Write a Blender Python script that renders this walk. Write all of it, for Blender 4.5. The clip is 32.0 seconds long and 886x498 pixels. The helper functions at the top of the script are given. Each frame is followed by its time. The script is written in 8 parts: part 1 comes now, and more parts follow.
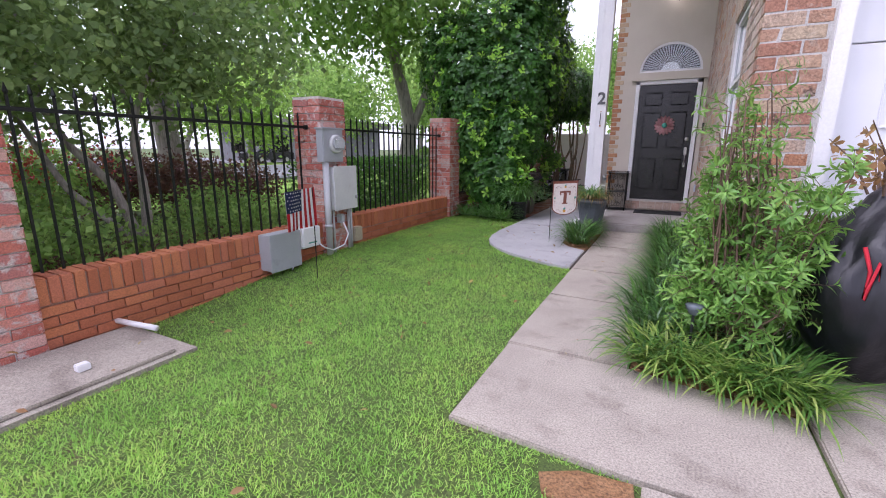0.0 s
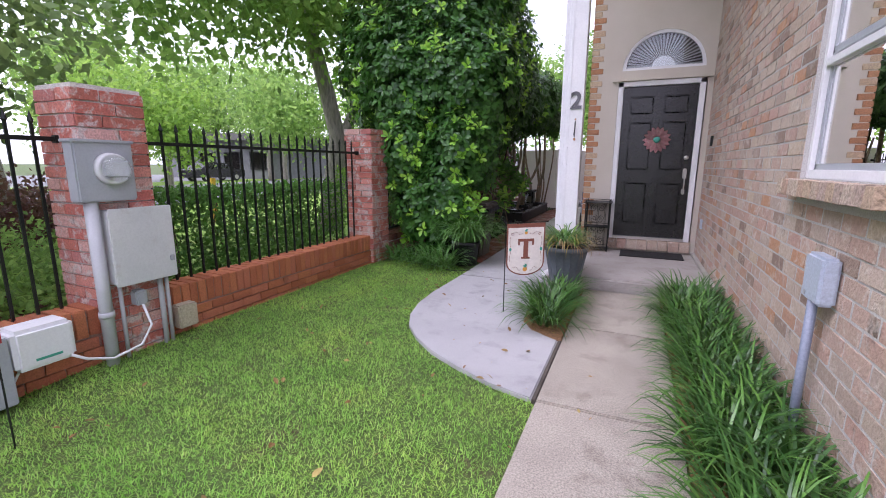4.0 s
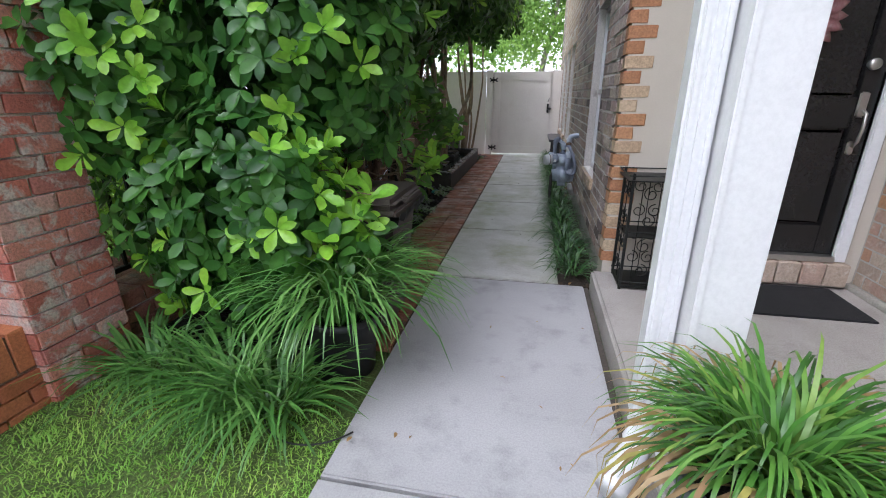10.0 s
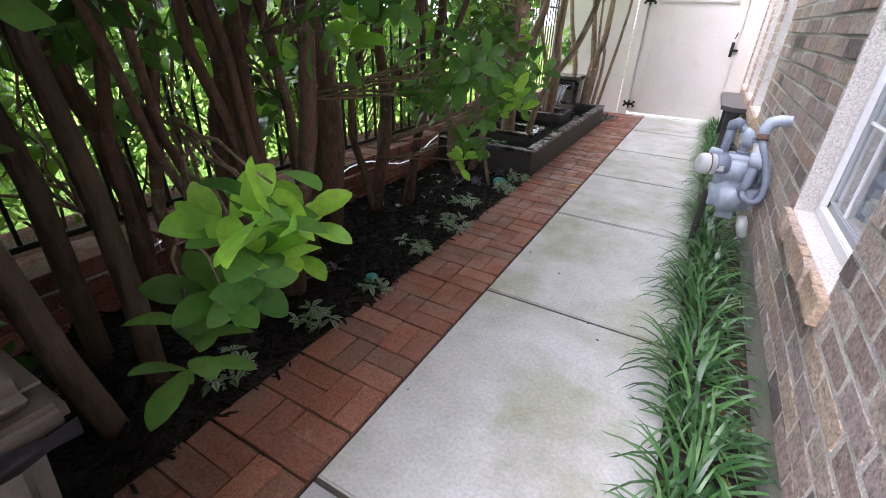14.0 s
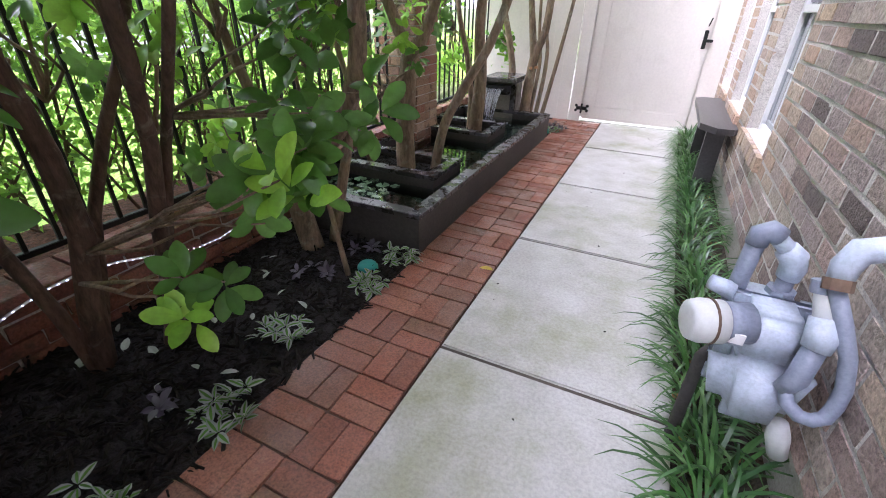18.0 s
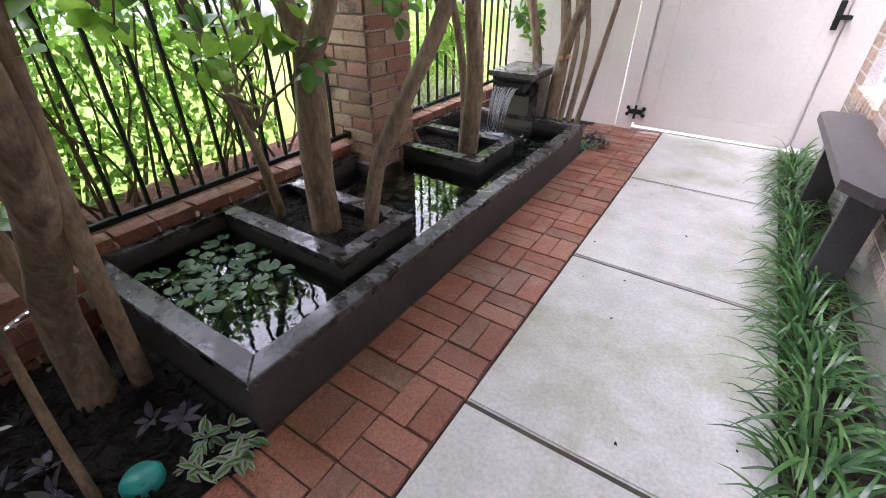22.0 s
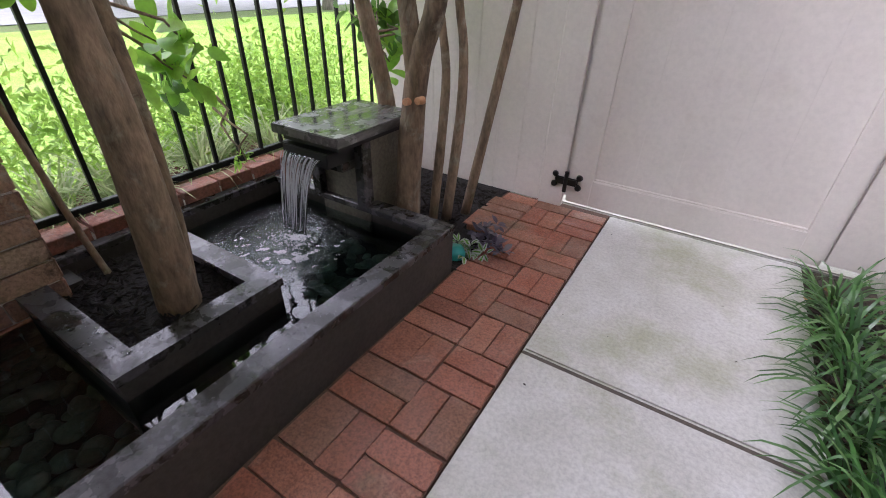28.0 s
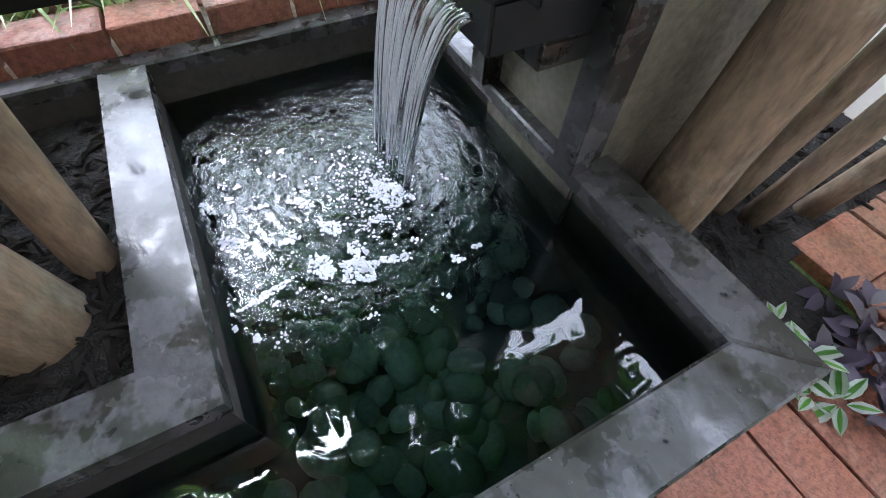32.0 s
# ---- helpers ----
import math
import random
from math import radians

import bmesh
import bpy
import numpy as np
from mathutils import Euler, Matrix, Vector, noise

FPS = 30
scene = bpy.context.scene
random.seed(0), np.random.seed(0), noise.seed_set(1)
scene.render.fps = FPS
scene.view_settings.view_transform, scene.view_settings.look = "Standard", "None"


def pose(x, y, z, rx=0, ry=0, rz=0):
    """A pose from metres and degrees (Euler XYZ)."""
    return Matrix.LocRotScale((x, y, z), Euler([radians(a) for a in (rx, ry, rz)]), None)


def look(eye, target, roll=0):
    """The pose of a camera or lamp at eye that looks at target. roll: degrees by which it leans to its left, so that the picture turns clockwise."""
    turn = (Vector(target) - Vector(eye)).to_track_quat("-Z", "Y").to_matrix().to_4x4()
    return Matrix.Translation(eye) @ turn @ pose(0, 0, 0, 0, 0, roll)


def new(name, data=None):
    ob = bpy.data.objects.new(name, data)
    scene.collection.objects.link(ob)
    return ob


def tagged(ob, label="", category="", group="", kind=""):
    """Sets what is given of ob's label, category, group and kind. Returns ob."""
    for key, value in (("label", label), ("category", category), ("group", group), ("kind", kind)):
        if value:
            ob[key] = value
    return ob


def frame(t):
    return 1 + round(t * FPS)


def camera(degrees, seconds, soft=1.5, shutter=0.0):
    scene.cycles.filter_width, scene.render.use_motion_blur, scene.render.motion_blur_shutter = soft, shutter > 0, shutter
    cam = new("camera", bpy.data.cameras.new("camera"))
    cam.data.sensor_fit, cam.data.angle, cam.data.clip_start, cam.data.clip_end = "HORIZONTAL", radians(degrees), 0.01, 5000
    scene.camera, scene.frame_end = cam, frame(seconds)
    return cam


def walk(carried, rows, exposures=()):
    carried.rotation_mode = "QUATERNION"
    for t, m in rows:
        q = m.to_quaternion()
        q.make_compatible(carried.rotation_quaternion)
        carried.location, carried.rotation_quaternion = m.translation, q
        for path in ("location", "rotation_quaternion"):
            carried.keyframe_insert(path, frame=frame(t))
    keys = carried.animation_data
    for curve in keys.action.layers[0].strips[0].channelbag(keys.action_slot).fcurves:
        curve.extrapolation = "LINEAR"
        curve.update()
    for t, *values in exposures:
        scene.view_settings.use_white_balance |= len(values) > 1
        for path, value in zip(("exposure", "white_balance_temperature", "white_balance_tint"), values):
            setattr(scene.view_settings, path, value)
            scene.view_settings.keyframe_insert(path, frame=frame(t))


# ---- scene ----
cam = camera(91.1, 32.0, soft=1.0)
METRES, EYE, TILT, LEAN, TURN = 16.15, 1.235, 0.0, 0.0, 27.3
ROWS = [
    (0.0, 0.0, 0.0, 0.0, 0.08, -12.91, -0.34),
    (0.5, 0.0126, 0.0148, 0.0048, -0.66, -8.37, -0.64),
    (1.0, 0.0203, 0.0297, 0.0071, -4.42, -2.87, -0.76),
    (1.5, 0.0282, 0.0442, 0.0087, -5.87, -1.16, -0.42),
    (2.0, 0.0387, 0.0583, 0.0104, -3.61, -0.25, -0.39),
    (2.5, 0.042, 0.0764, 0.0085, -3.01, -0.9, -0.4),
    (4.5, 0.0472, 0.1613, 0.0057, -3.8, -14.43, -0.04),
    (5.0, 0.0524, 0.1816, 0.0062, -5.41, -16.68, 0.51),
    (5.5, 0.0564, 0.2019, 0.0064, -13.27, -17.89, 0.82),
    (6.0, 0.0683, 0.2201, 0.0081, -21.32, -17.85, 1.43),
    (6.5, 0.077, 0.2385, 0.0105, -21.98, -13.9, 0.57),
    (7.0, 0.082, 0.2603, 0.0123, -23.29, -11.08, 0.61),
    (7.5, 0.0904, 0.2796, 0.014, -24.32, -8.54, 0.33),
    (8.0, 0.0931, 0.2987, 0.0147, -22.59, -7.36, 0.18),
    (8.5, 0.0936, 0.3201, 0.0117, -20.93, -6.56, 0.0),
    (9.0, 0.0953, 0.3412, 0.0097, -16.65, -10.64, 0.24),
    (9.5, 0.09, 0.3621, 0.0059, -16.29, -15.24, -0.13),
    (10.0, 0.0849, 0.3825, 0.0032, -15.72, -19.36, 0.31),
    (10.5, 0.0831, 0.4016, 0.0021, -11.06, -24.19, 0.99),
    (11.0, 0.0869, 0.4197, 0.0023, -13.2, -25.16, 0.71),
    (11.5, 0.0975, 0.4369, 0.0011, -17.68, -25.98, 1.33),
    (12.0, 0.1119, 0.4547, 0.0015, -17.08, -26.38, 0.61),
    (12.5, 0.1239, 0.4742, 0.0012, -16.79, -26.5, 0.33),
    (13.0, 0.1392, 0.4884, 0.0015, -10.52, -26.81, -0.3),
    (13.5, 0.1505, 0.5019, 0.0016, -3.22, -27.12, -1.36),
    (15.5, 0.172, 0.5484, 0.0028, 10.69, -28.95, -0.25),
    (16.0, 0.1773, 0.563, 0.0022, 7.66, -28.88, -0.09),
    (16.5, 0.1828, 0.5767, 0.0021, 6.11, -29.16, -0.55),
    (17.0, 0.1855, 0.5912, 0.0023, 0.75, -29.34, -0.75),
    (17.5, 0.1924, 0.604, 0.0022, -0.6, -29.45, -0.7),
    (18.0, 0.2008, 0.6166, 0.0034, -1.59, -29.14, -1.08),
    (18.5, 0.2047, 0.6319, 0.0038, -2.82, -28.39, -1.06),
    (19.0, 0.2102, 0.6448, 0.0034, -3.42, -27.8, -0.95),
    (19.5, 0.2187, 0.6561, 0.0032, -2.74, -27.88, -1.88),
    (20.0, 0.2224, 0.6662, 0.0022, -1.15, -28.48, -1.56),
    (20.5, 0.2237, 0.6793, 0.0018, -0.01, -29.65, -1.42),
    (21.0, 0.2275, 0.6894, 0.0013, 1.64, -30.86, -1.14),
    (21.5, 0.2343, 0.6984, 0.0016, 5.11, -31.9, -0.09),
    (22.0, 0.2376, 0.7073, 0.0016, 5.81, -32.38, -0.35),
    (22.5, 0.24, 0.7179, 0.0017, 6.98, -32.92, -0.24),
    (23.0, 0.2457, 0.7266, 0.0015, 7.13, -32.97, -0.16),
    (23.5, 0.2534, 0.7353, 0.0017, 7.06, -32.89, -0.43),
    (24.0, 0.2585, 0.7434, 0.0013, 6.97, -32.88, -0.39),
    (24.5, 0.262, 0.7541, 0.0016, 2.75, -32.36, -0.25),
    (25.0, 0.2661, 0.7621, 0.0017, -5.28, -31.63, -0.28),
    (25.5, 0.2738, 0.7715, 0.001, -13.96, -31.28, 0.8),
    (27.5, 0.289, 0.818, -0.0031, -2.1, -31.46, -0.28),
    (28.0, 0.2905, 0.8276, -0.0048, 4.87, -32.29, -1.52),
    (28.5, 0.2899, 0.8394, -0.006, 10.09, -33.21, -3.43),
    (29.0, 0.2878, 0.8514, -0.0068, 16.41, -34.43, -1.42),
    (29.5, 0.2854, 0.8651, -0.0083, 23.0, -35.16, -1.55),
    (30.0, 0.2795, 0.8756, -0.0105, 26.86, -36.43, -2.01),
    (30.5, 0.2756, 0.8843, -0.0121, 28.05, -42.81, -1.68),
    (31.0, 0.2752, 0.8927, -0.0141, 31.44, -49.49, -1.49),
    (31.5, 0.2723, 0.8991, -0.0202, 34.52, -54.08, -1.76),
    (32.0, 0.2678, 0.902, -0.0293, 35.06, -55.15, -1.49),
]
walk(cam, [(t, pose(0, 0, EYE, TILT, LEAN, TURN) @ pose(METRES * x, METRES * y, METRES * z, 90 + pitch, roll, yaw)) for t, x, y, z, yaw, pitch, roll in ROWS],
     [(0, -0.18, 5800, 31), (2, -0.22, 5800, 32), (5, 0.12, 5850, 30), (6, 0.1, 5900, 28), (7, 0.15, 5800, 25), (8, 0.2, 5700, 22), (9, 0.18, 5600, 19), (10, 0.33, 5800, 17), (11, 0.8, 5800, 16), (12, 1.1, 5850, 17), (13, 1.45, 5950, 21), (16, 1.85, 5850, 27), (18, 1.8, 5850, 26), (21, 1.7, 6000, 28), (23, 1.8, 5900, 29), (24, 1.65, 5850, 29), (25.5, 1.5, 5950, 26), (28, 1.05, 6000, 27), (29, 1.1, 5850, 28), (30, 1.15, 5600, 25), (31, 1.75, 5600, 17), (32, 2.2, 5550, 15)])
# ---- world and light: a bright overcast day ----
world = bpy.data.worlds.new("sky")
scene.world = world
world.use_nodes = True
wn = world.node_tree
sky = wn.nodes.new("ShaderNodeTexSky")
sky.sky_type, sky.sun_disc = "NISHITA", False
sky.sun_elevation, sky.sun_rotation = radians(58), radians(230)
sky.air_density, sky.dust_density, sky.ozone_density = 1.2, 4.0, 1.0
cloud = wn.nodes.new("ShaderNodeHueSaturation")
cloud.inputs["Saturation"].default_value = 0.22
wn.links.new(sky.outputs[0], cloud.inputs["Color"])
cover = wn.nodes.new("ShaderNodeMix")
cover.data_type = "RGBA"
cover.inputs[0].default_value, cover.inputs[7].default_value = 0.55, (5.2, 5.3, 5.5, 1)
wn.links.new(cloud.outputs[0], cover.inputs[6])
wn.links.new(cover.outputs[2], wn.nodes["Background"].inputs[0])
wn.nodes["Background"].inputs[1].default_value = 0.4
sun = new("sun", bpy.data.lights.new("sun", "SUN"))
sun.data.energy, sun.data.angle, sun.data.color = 1.2, radians(40), (1, 0.98, 0.95)
sun.matrix_world = look((-4.1, -3.4, 8.5), (0, 0, 0))

# ---- materials ----


def nodes_of(name):
    m = bpy.data.materials.new(name)
    m.use_nodes = True
    nt = m.node_tree
    return m, nt, nt.nodes["Principled BSDF"]


def ramp(nt, cols, pos=None, const=False):
    n = nt.nodes.new("ShaderNodeValToRGB")
    if const:
        n.color_ramp.interpolation = "CONSTANT"
    e = n.color_ramp.elements
    while len(e) < len(cols):
        e.new(0.5)
    for i, c in enumerate(cols):
        e[i].position = pos[i] if pos else i / max(1, len(cols) - (0 if const else 1))
        e[i].color = (*c, 1)
    return n


def noise_at(nt, scale, detail=3.0, stretch=None, rough=0.6, dist=0.0):
    g = nt.nodes.new("ShaderNodeNewGeometry")
    t = nt.nodes.new("ShaderNodeTexNoise")
    t.inputs["Scale"].default_value, t.inputs["Detail"].default_value = scale, detail
    t.inputs["Roughness"].default_value, t.inputs["Distortion"].default_value = rough, dist
    if stretch:
        mp = nt.nodes.new("ShaderNodeMapping")
        mp.inputs["Scale"].default_value = stretch
        nt.links.new(g.outputs["Position"], mp.inputs[0])
        nt.links.new(mp.outputs[0], t.inputs["Vector"])
    else:
        nt.links.new(g.outputs["Position"], t.inputs["Vector"])
    return t


def mixed(nt, a, b, fac, mode="MIX"):
    n = nt.nodes.new("ShaderNodeMix")
    n.data_type, n.blend_type = "RGBA", mode
    for sock, v in ((n.inputs[0], fac), (n.inputs[6], a), (n.inputs[7], b)):
        if isinstance(v, (int, float)):
            sock.default_value = v
        elif isinstance(v, tuple):
            sock.default_value = (*v, 1)
        else:
            nt.links.new(v, sock)
    return n.outputs[2]


def rand_of(nt):
    """A random number for each object and each island of a mesh."""
    o, g, a = nt.nodes.new("ShaderNodeObjectInfo"), nt.nodes.new("ShaderNodeNewGeometry"), nt.nodes.new("ShaderNodeMath")
    a.operation = "ADD"
    nt.links.new(o.outputs["Random"], a.inputs[0])
    nt.links.new(g.outputs["Random Per Island"], a.inputs[1])
    f = nt.nodes.new("ShaderNodeMath")
    f.operation = "FRACT"
    nt.links.new(a.outputs[0], f.inputs[0])
    return f.outputs[0]


def paint(name, cols, rough=0.7, stain=None, stain_scale=2.0, stain_at=(0.5, 0.7), grain=60.0, grain_amt=0.15, bump=0.15, dist=0.004,
          per_piece=False, metal=0.0, spec=0.5, stretch=None, patch=3.0, const=False, rough2=None, smear=None, smear_at=(0.55, 0.66), smear_scale=16.0):
    """cols: colours spread by large noise, or piece by piece; stain: a colour in patches; grain: fine light and dark specks with relief."""
    m, nt, b = nodes_of(name)
    base = ramp(nt, cols, const=const)
    if per_piece:
        nt.links.new(rand_of(nt), base.inputs[0])
    else:
        n0 = noise_at(nt, patch, 4.0, stretch)
        nt.links.new(ramp_of(nt, n0.outputs[0], 0.3, 0.7), base.inputs[0])
    col = base.outputs[0]
    if stain:
        n1 = noise_at(nt, stain_scale, 5.0, stretch, 0.65)
        col = mixed(nt, col, stain, ramp_of(nt, n1.outputs[0], *stain_at))
    if smear:
        ns = noise_at(nt, smear_scale, 4.0, None, 0.7, 0.6)
        col = mixed(nt, col, smear, ramp_of(nt, ns.outputs[0], *smear_at))
    n2 = noise_at(nt, grain, 3.0, stretch, 0.7)
    g = ramp(nt, [(1 - grain_amt * 2,) * 3, (1 + grain_amt * 0,) * 3], [0.3, 0.62])
    nt.links.new(n2.outputs[0], g.inputs[0])
    col = mixed(nt, col, g.outputs[0], 1.0, "MULTIPLY")
    nt.links.new(col, b.inputs["Base Color"])
    b.inputs["Roughness"].default_value, b.inputs["Metallic"].default_value, b.inputs["Specular IOR Level"].default_value = rough, metal, spec
    if rough2 is not None:
        n3 = noise_at(nt, stain_scale * 2.2, 4.0)
        mr = nt.nodes.new("ShaderNodeMapRange")
        mr.inputs[1].default_value, mr.inputs[2].default_value, mr.inputs[3].default_value, mr.inputs[4].default_value = 0.42, 0.58, rough, rough2
        nt.links.new(n3.outputs[0], mr.inputs[0])
        nt.links.new(mr.outputs[0], b.inputs["Roughness"])
    if bump:
        bp = nt.nodes.new("ShaderNodeBump")
        bp.inputs["Strength"].default_value, bp.inputs["Distance"].default_value = bump, dist
        nt.links.new(n2.outputs[0], bp.inputs["Height"])
        nt.links.new(bp.outputs[0], b.inputs["Normal"])
    return m


def ramp_of(nt, out, lo, hi):
    mr = nt.nodes.new("ShaderNodeMapRange")
    mr.inputs[1].default_value, mr.inputs[2].default_value = lo, hi
    nt.links.new(out, mr.inputs[0])
    return mr.outputs[0]


def leaf_mat(name, cols, rough=0.42, thru=0.3, spec=0.5, vein=0.12):
    """Leaf colours leaf by leaf, with some light passing through."""
    m, nt, b = nodes_of(name)
    base = ramp(nt, cols)
    nt.links.new(rand_of(nt), base.inputs[0])
    n = noise_at(nt, 30.0, 2.0)
    g = ramp(nt, [(1 - vein * 2,) * 3, (1.0,) * 3], [0.35, 0.65])
    nt.links.new(n.outputs[0], g.inputs[0])
    col = mixed(nt, base.outputs[0], g.outputs[0], 1.0, "MULTIPLY")
    nt.links.new(col, b.inputs["Base Color"])
    b.inputs["Roughness"].default_value, b.inputs["Specular IOR Level"].default_value = rough, spec
    t, mx = nt.nodes.new("ShaderNodeBsdfTranslucent"), nt.nodes.new("ShaderNodeMixShader")
    bright = mixed(nt, col, (0.9, 1.0, 0.35), 0.12)
    nt.links.new(bright, t.inputs[0])
    mx.inputs[0].default_value = thru
    nt.links.new(b.outputs[0], mx.inputs[1])
    nt.links.new(t.outputs[0], mx.inputs[2])
    nt.links.new(mx.outputs[0], nt.nodes["Material Output"].inputs[0])
    return m


def plain(name, col, rough=0.5, metal=0.0, emit=None):
    m, nt, b = nodes_of(name)
    b.inputs["Base Color"].default_value, b.inputs["Roughness"].default_value, b.inputs["Metallic"].default_value = (*col, 1), rough, metal
    if emit:
        b.inputs["Emission Color"].default_value, b.inputs["Emission Strength"].default_value = (*col, 1), emit
    return m


def glass(name, col=(1, 1, 1), rough=0.0, ior=1.45, wave=None):
    m, nt, b = nodes_of(name)
    b.inputs["Base Color"].default_value, b.inputs["Roughness"].default_value = (*col, 1), rough
    b.inputs["Transmission Weight"].default_value, b.inputs["IOR"].default_value = 1.0, ior
    if wave:
        n = noise_at(nt, wave[0], 3.0, wave[2] if len(wave) > 2 else None)
        bp = nt.nodes.new("ShaderNodeBump")
        bp.inputs["Strength"].default_value, bp.inputs["Distance"].default_value = wave[1], 0.02
        nt.links.new(n.outputs[0], bp.inputs["Height"])
        nt.links.new(bp.outputs[0], b.inputs["Normal"])
    return m


M_LAWN = paint("lawn_soil", [(0.08, 0.13, 0.026), (0.12, 0.18, 0.04)], 0.95, (0.13, 0.1, 0.045), 2.2, (0.56, 0.72), 90, 0.35, 0.5, 0.02)
M_FARGRASS = paint("far_grass", [(0.25, 0.45, 0.075), (0.375, 0.575, 0.125)], 0.95, (0.38, 0.42, 0.16), 0.9, (0.5, 0.8), 60, 0.4, 0.6, 0.03, patch=1.3, spec=0.1)
M_BLADE = leaf_mat("grass_blade", [(0.2, 0.44, 0.066), (0.255, 0.53, 0.08), (0.31, 0.61, 0.095), (0.36, 0.63, 0.115), (0.44, 0.6, 0.16)], 0.5, 0.3, 0.25)
nt = M_BLADE.node_tree
patchy = noise_at(nt, 1.7, 4.0, None, 0.62)
tone = ramp(nt, [(0.72, 0.82, 0.7), (1.0, 1.0, 1.0), (1.28, 1.08, 1.05)], [0.36, 0.5, 0.68])
nt.links.new(patchy.outputs[0], tone.inputs[0])
was = nt.nodes["Principled BSDF"].inputs["Base Color"].links[0].from_socket
nt.links.new(mixed(nt, was, tone.outputs[0], 1.0, "MULTIPLY"), nt.nodes["Principled BSDF"].inputs["Base Color"])
M_WALK = paint("old_concrete", [(0.37, 0.325, 0.27), (0.48, 0.43, 0.355)], 0.9, (0.27, 0.23, 0.19), 3.2, (0.54, 0.72), 110, 0.28, 0.4, 0.005, patch=2.2, smear=(0.3, 0.25, 0.21), smear_at=(0.61, 0.72), smear_scale=38.0)
M_NEWCONC = paint("new_concrete", [(0.38, 0.373, 0.375), (0.45, 0.443, 0.443)], 0.85, (0.29, 0.285, 0.285), 4.0, (0.52, 0.75), 120, 0.1, 0.12, 0.002, patch=1.5)
M_ALLEY = paint("alley_concrete", [(0.46, 0.45, 0.4), (0.6, 0.59, 0.56)], 0.75, (0.35, 0.355, 0.24), 1.7, (0.47, 0.68), 70, 0.12, 0.15, 0.003, patch=4.5, rough2=0.5)
M_PORCH = paint("porch_concrete", [(0.36, 0.33, 0.3), (0.43, 0.4, 0.37)], 0.8, (0.28, 0.25, 0.22), 4.0, (0.52, 0.78), 130, 0.14, 0.2, 0.003)
M_FOUND = paint("foundation", [(0.36, 0.34, 0.29), (0.46, 0.44, 0.39)], 0.9, (0.22, 0.24, 0.16), 3.5, (0.5, 0.75), 80, 0.15, 0.3, 0.005)
M_JOINT = paint("joint", [(0.06, 0.05, 0.04), (0.12, 0.1, 0.08)], 0.95)
M_MORTAR = paint("mortar", [(0.5, 0.48, 0.46), (0.62, 0.6, 0.57)], 0.95, None, grain=140, grain_amt=0.2, bump=0.4, dist=0.004)
M_MORTARRED = paint("red_mortar", [(0.3, 0.17, 0.12), (0.4, 0.25, 0.19)], 0.95, None, grain=140, grain_amt=0.25, bump=0.5, dist=0.006)
M_SANDRED = paint("joint_sand", [(0.11, 0.06, 0.042), (0.17, 0.095, 0.065)], 0.95, (0.06, 0.055, 0.035), 3.0, (0.5, 0.7), grain=140, grain_amt=0.3, bump=0.4, dist=0.004)
M_MORTARDK = paint("aged_mortar", [(0.66, 0.62, 0.58), (0.78, 0.74, 0.69)], 0.95, (0.42, 0.37, 0.32), 6.0, (0.6, 0.78), grain=140, grain_amt=0.25, bump=0.6, dist=0.008)
M_BRICK = paint("mixed_brick", [(0.504, 0.403, 0.325), (0.47, 0.29, 0.201), (0.286, 0.202, 0.155), (0.521, 0.403, 0.317), (0.487, 0.355, 0.278), (0.504, 0.339, 0.263), (0.529, 0.427, 0.34), (0.496, 0.355, 0.286), (0.504, 0.274, 0.155), (0.504, 0.395, 0.309), (0.462, 0.363, 0.294), (0.538, 0.435, 0.348), (0.504, 0.323, 0.255), (0.336, 0.242, 0.185), (0.504, 0.395, 0.317), (0.521, 0.371, 0.294), (0.42, 0.323, 0.255), (0.529, 0.419, 0.309), (0.487, 0.331, 0.263), (0.512, 0.403, 0.325), (0.487, 0.282, 0.185), (0.546, 0.435, 0.348)],
                0.9, (0.17, 0.125, 0.1), 5.5, (0.6, 0.7), 60, 0.12, 0.8, 0.012, per_piece=True, const=True, smear=(0.64, 0.56, 0.48), smear_at=(0.52, 0.74), smear_scale=11.0)
M_GARBRICK = paint("buff_orange_brick", [(0.52, 0.38, 0.26), (0.5, 0.24, 0.13), (0.56, 0.43, 0.3), (0.46, 0.27, 0.18), (0.54, 0.36, 0.24), (0.5, 0.3, 0.2), (0.42, 0.21, 0.14), (0.56, 0.41, 0.3)],
                   0.9, (0.16, 0.1, 0.075), 6.0, (0.61, 0.67), 80, 0.28, 0.7, 0.01, per_piece=True, const=True, smear=(0.58, 0.48, 0.38), smear_at=(0.55, 0.75), smear_scale=12.0)
M_BRICKTAN = paint("alley_brick", [(0.451, 0.354, 0.305), (0.525, 0.427, 0.366), (0.39, 0.293, 0.256), (0.549, 0.451, 0.39), (0.476, 0.342, 0.293), (0.183, 0.14, 0.128), (0.512, 0.366, 0.293), (0.5, 0.415, 0.342), (0.305, 0.232, 0.207), (0.561, 0.439, 0.329), (0.427, 0.342, 0.317)],
                   0.8, (0.2, 0.15, 0.13), 9.0, (0.62, 0.75), 70, 0.3, 1.0, 0.015, per_piece=True, const=True)
M_SILL = paint("pale_buff_brick", [(0.576, 0.449, 0.344), (0.548, 0.383, 0.278), (0.605, 0.487, 0.382), (0.567, 0.421, 0.297), (0.529, 0.402, 0.326)], 0.85, (0.3, 0.2, 0.13), 7.0, (0.6, 0.72), 70, 0.28, 0.8, 0.012, per_piece=True, const=True)
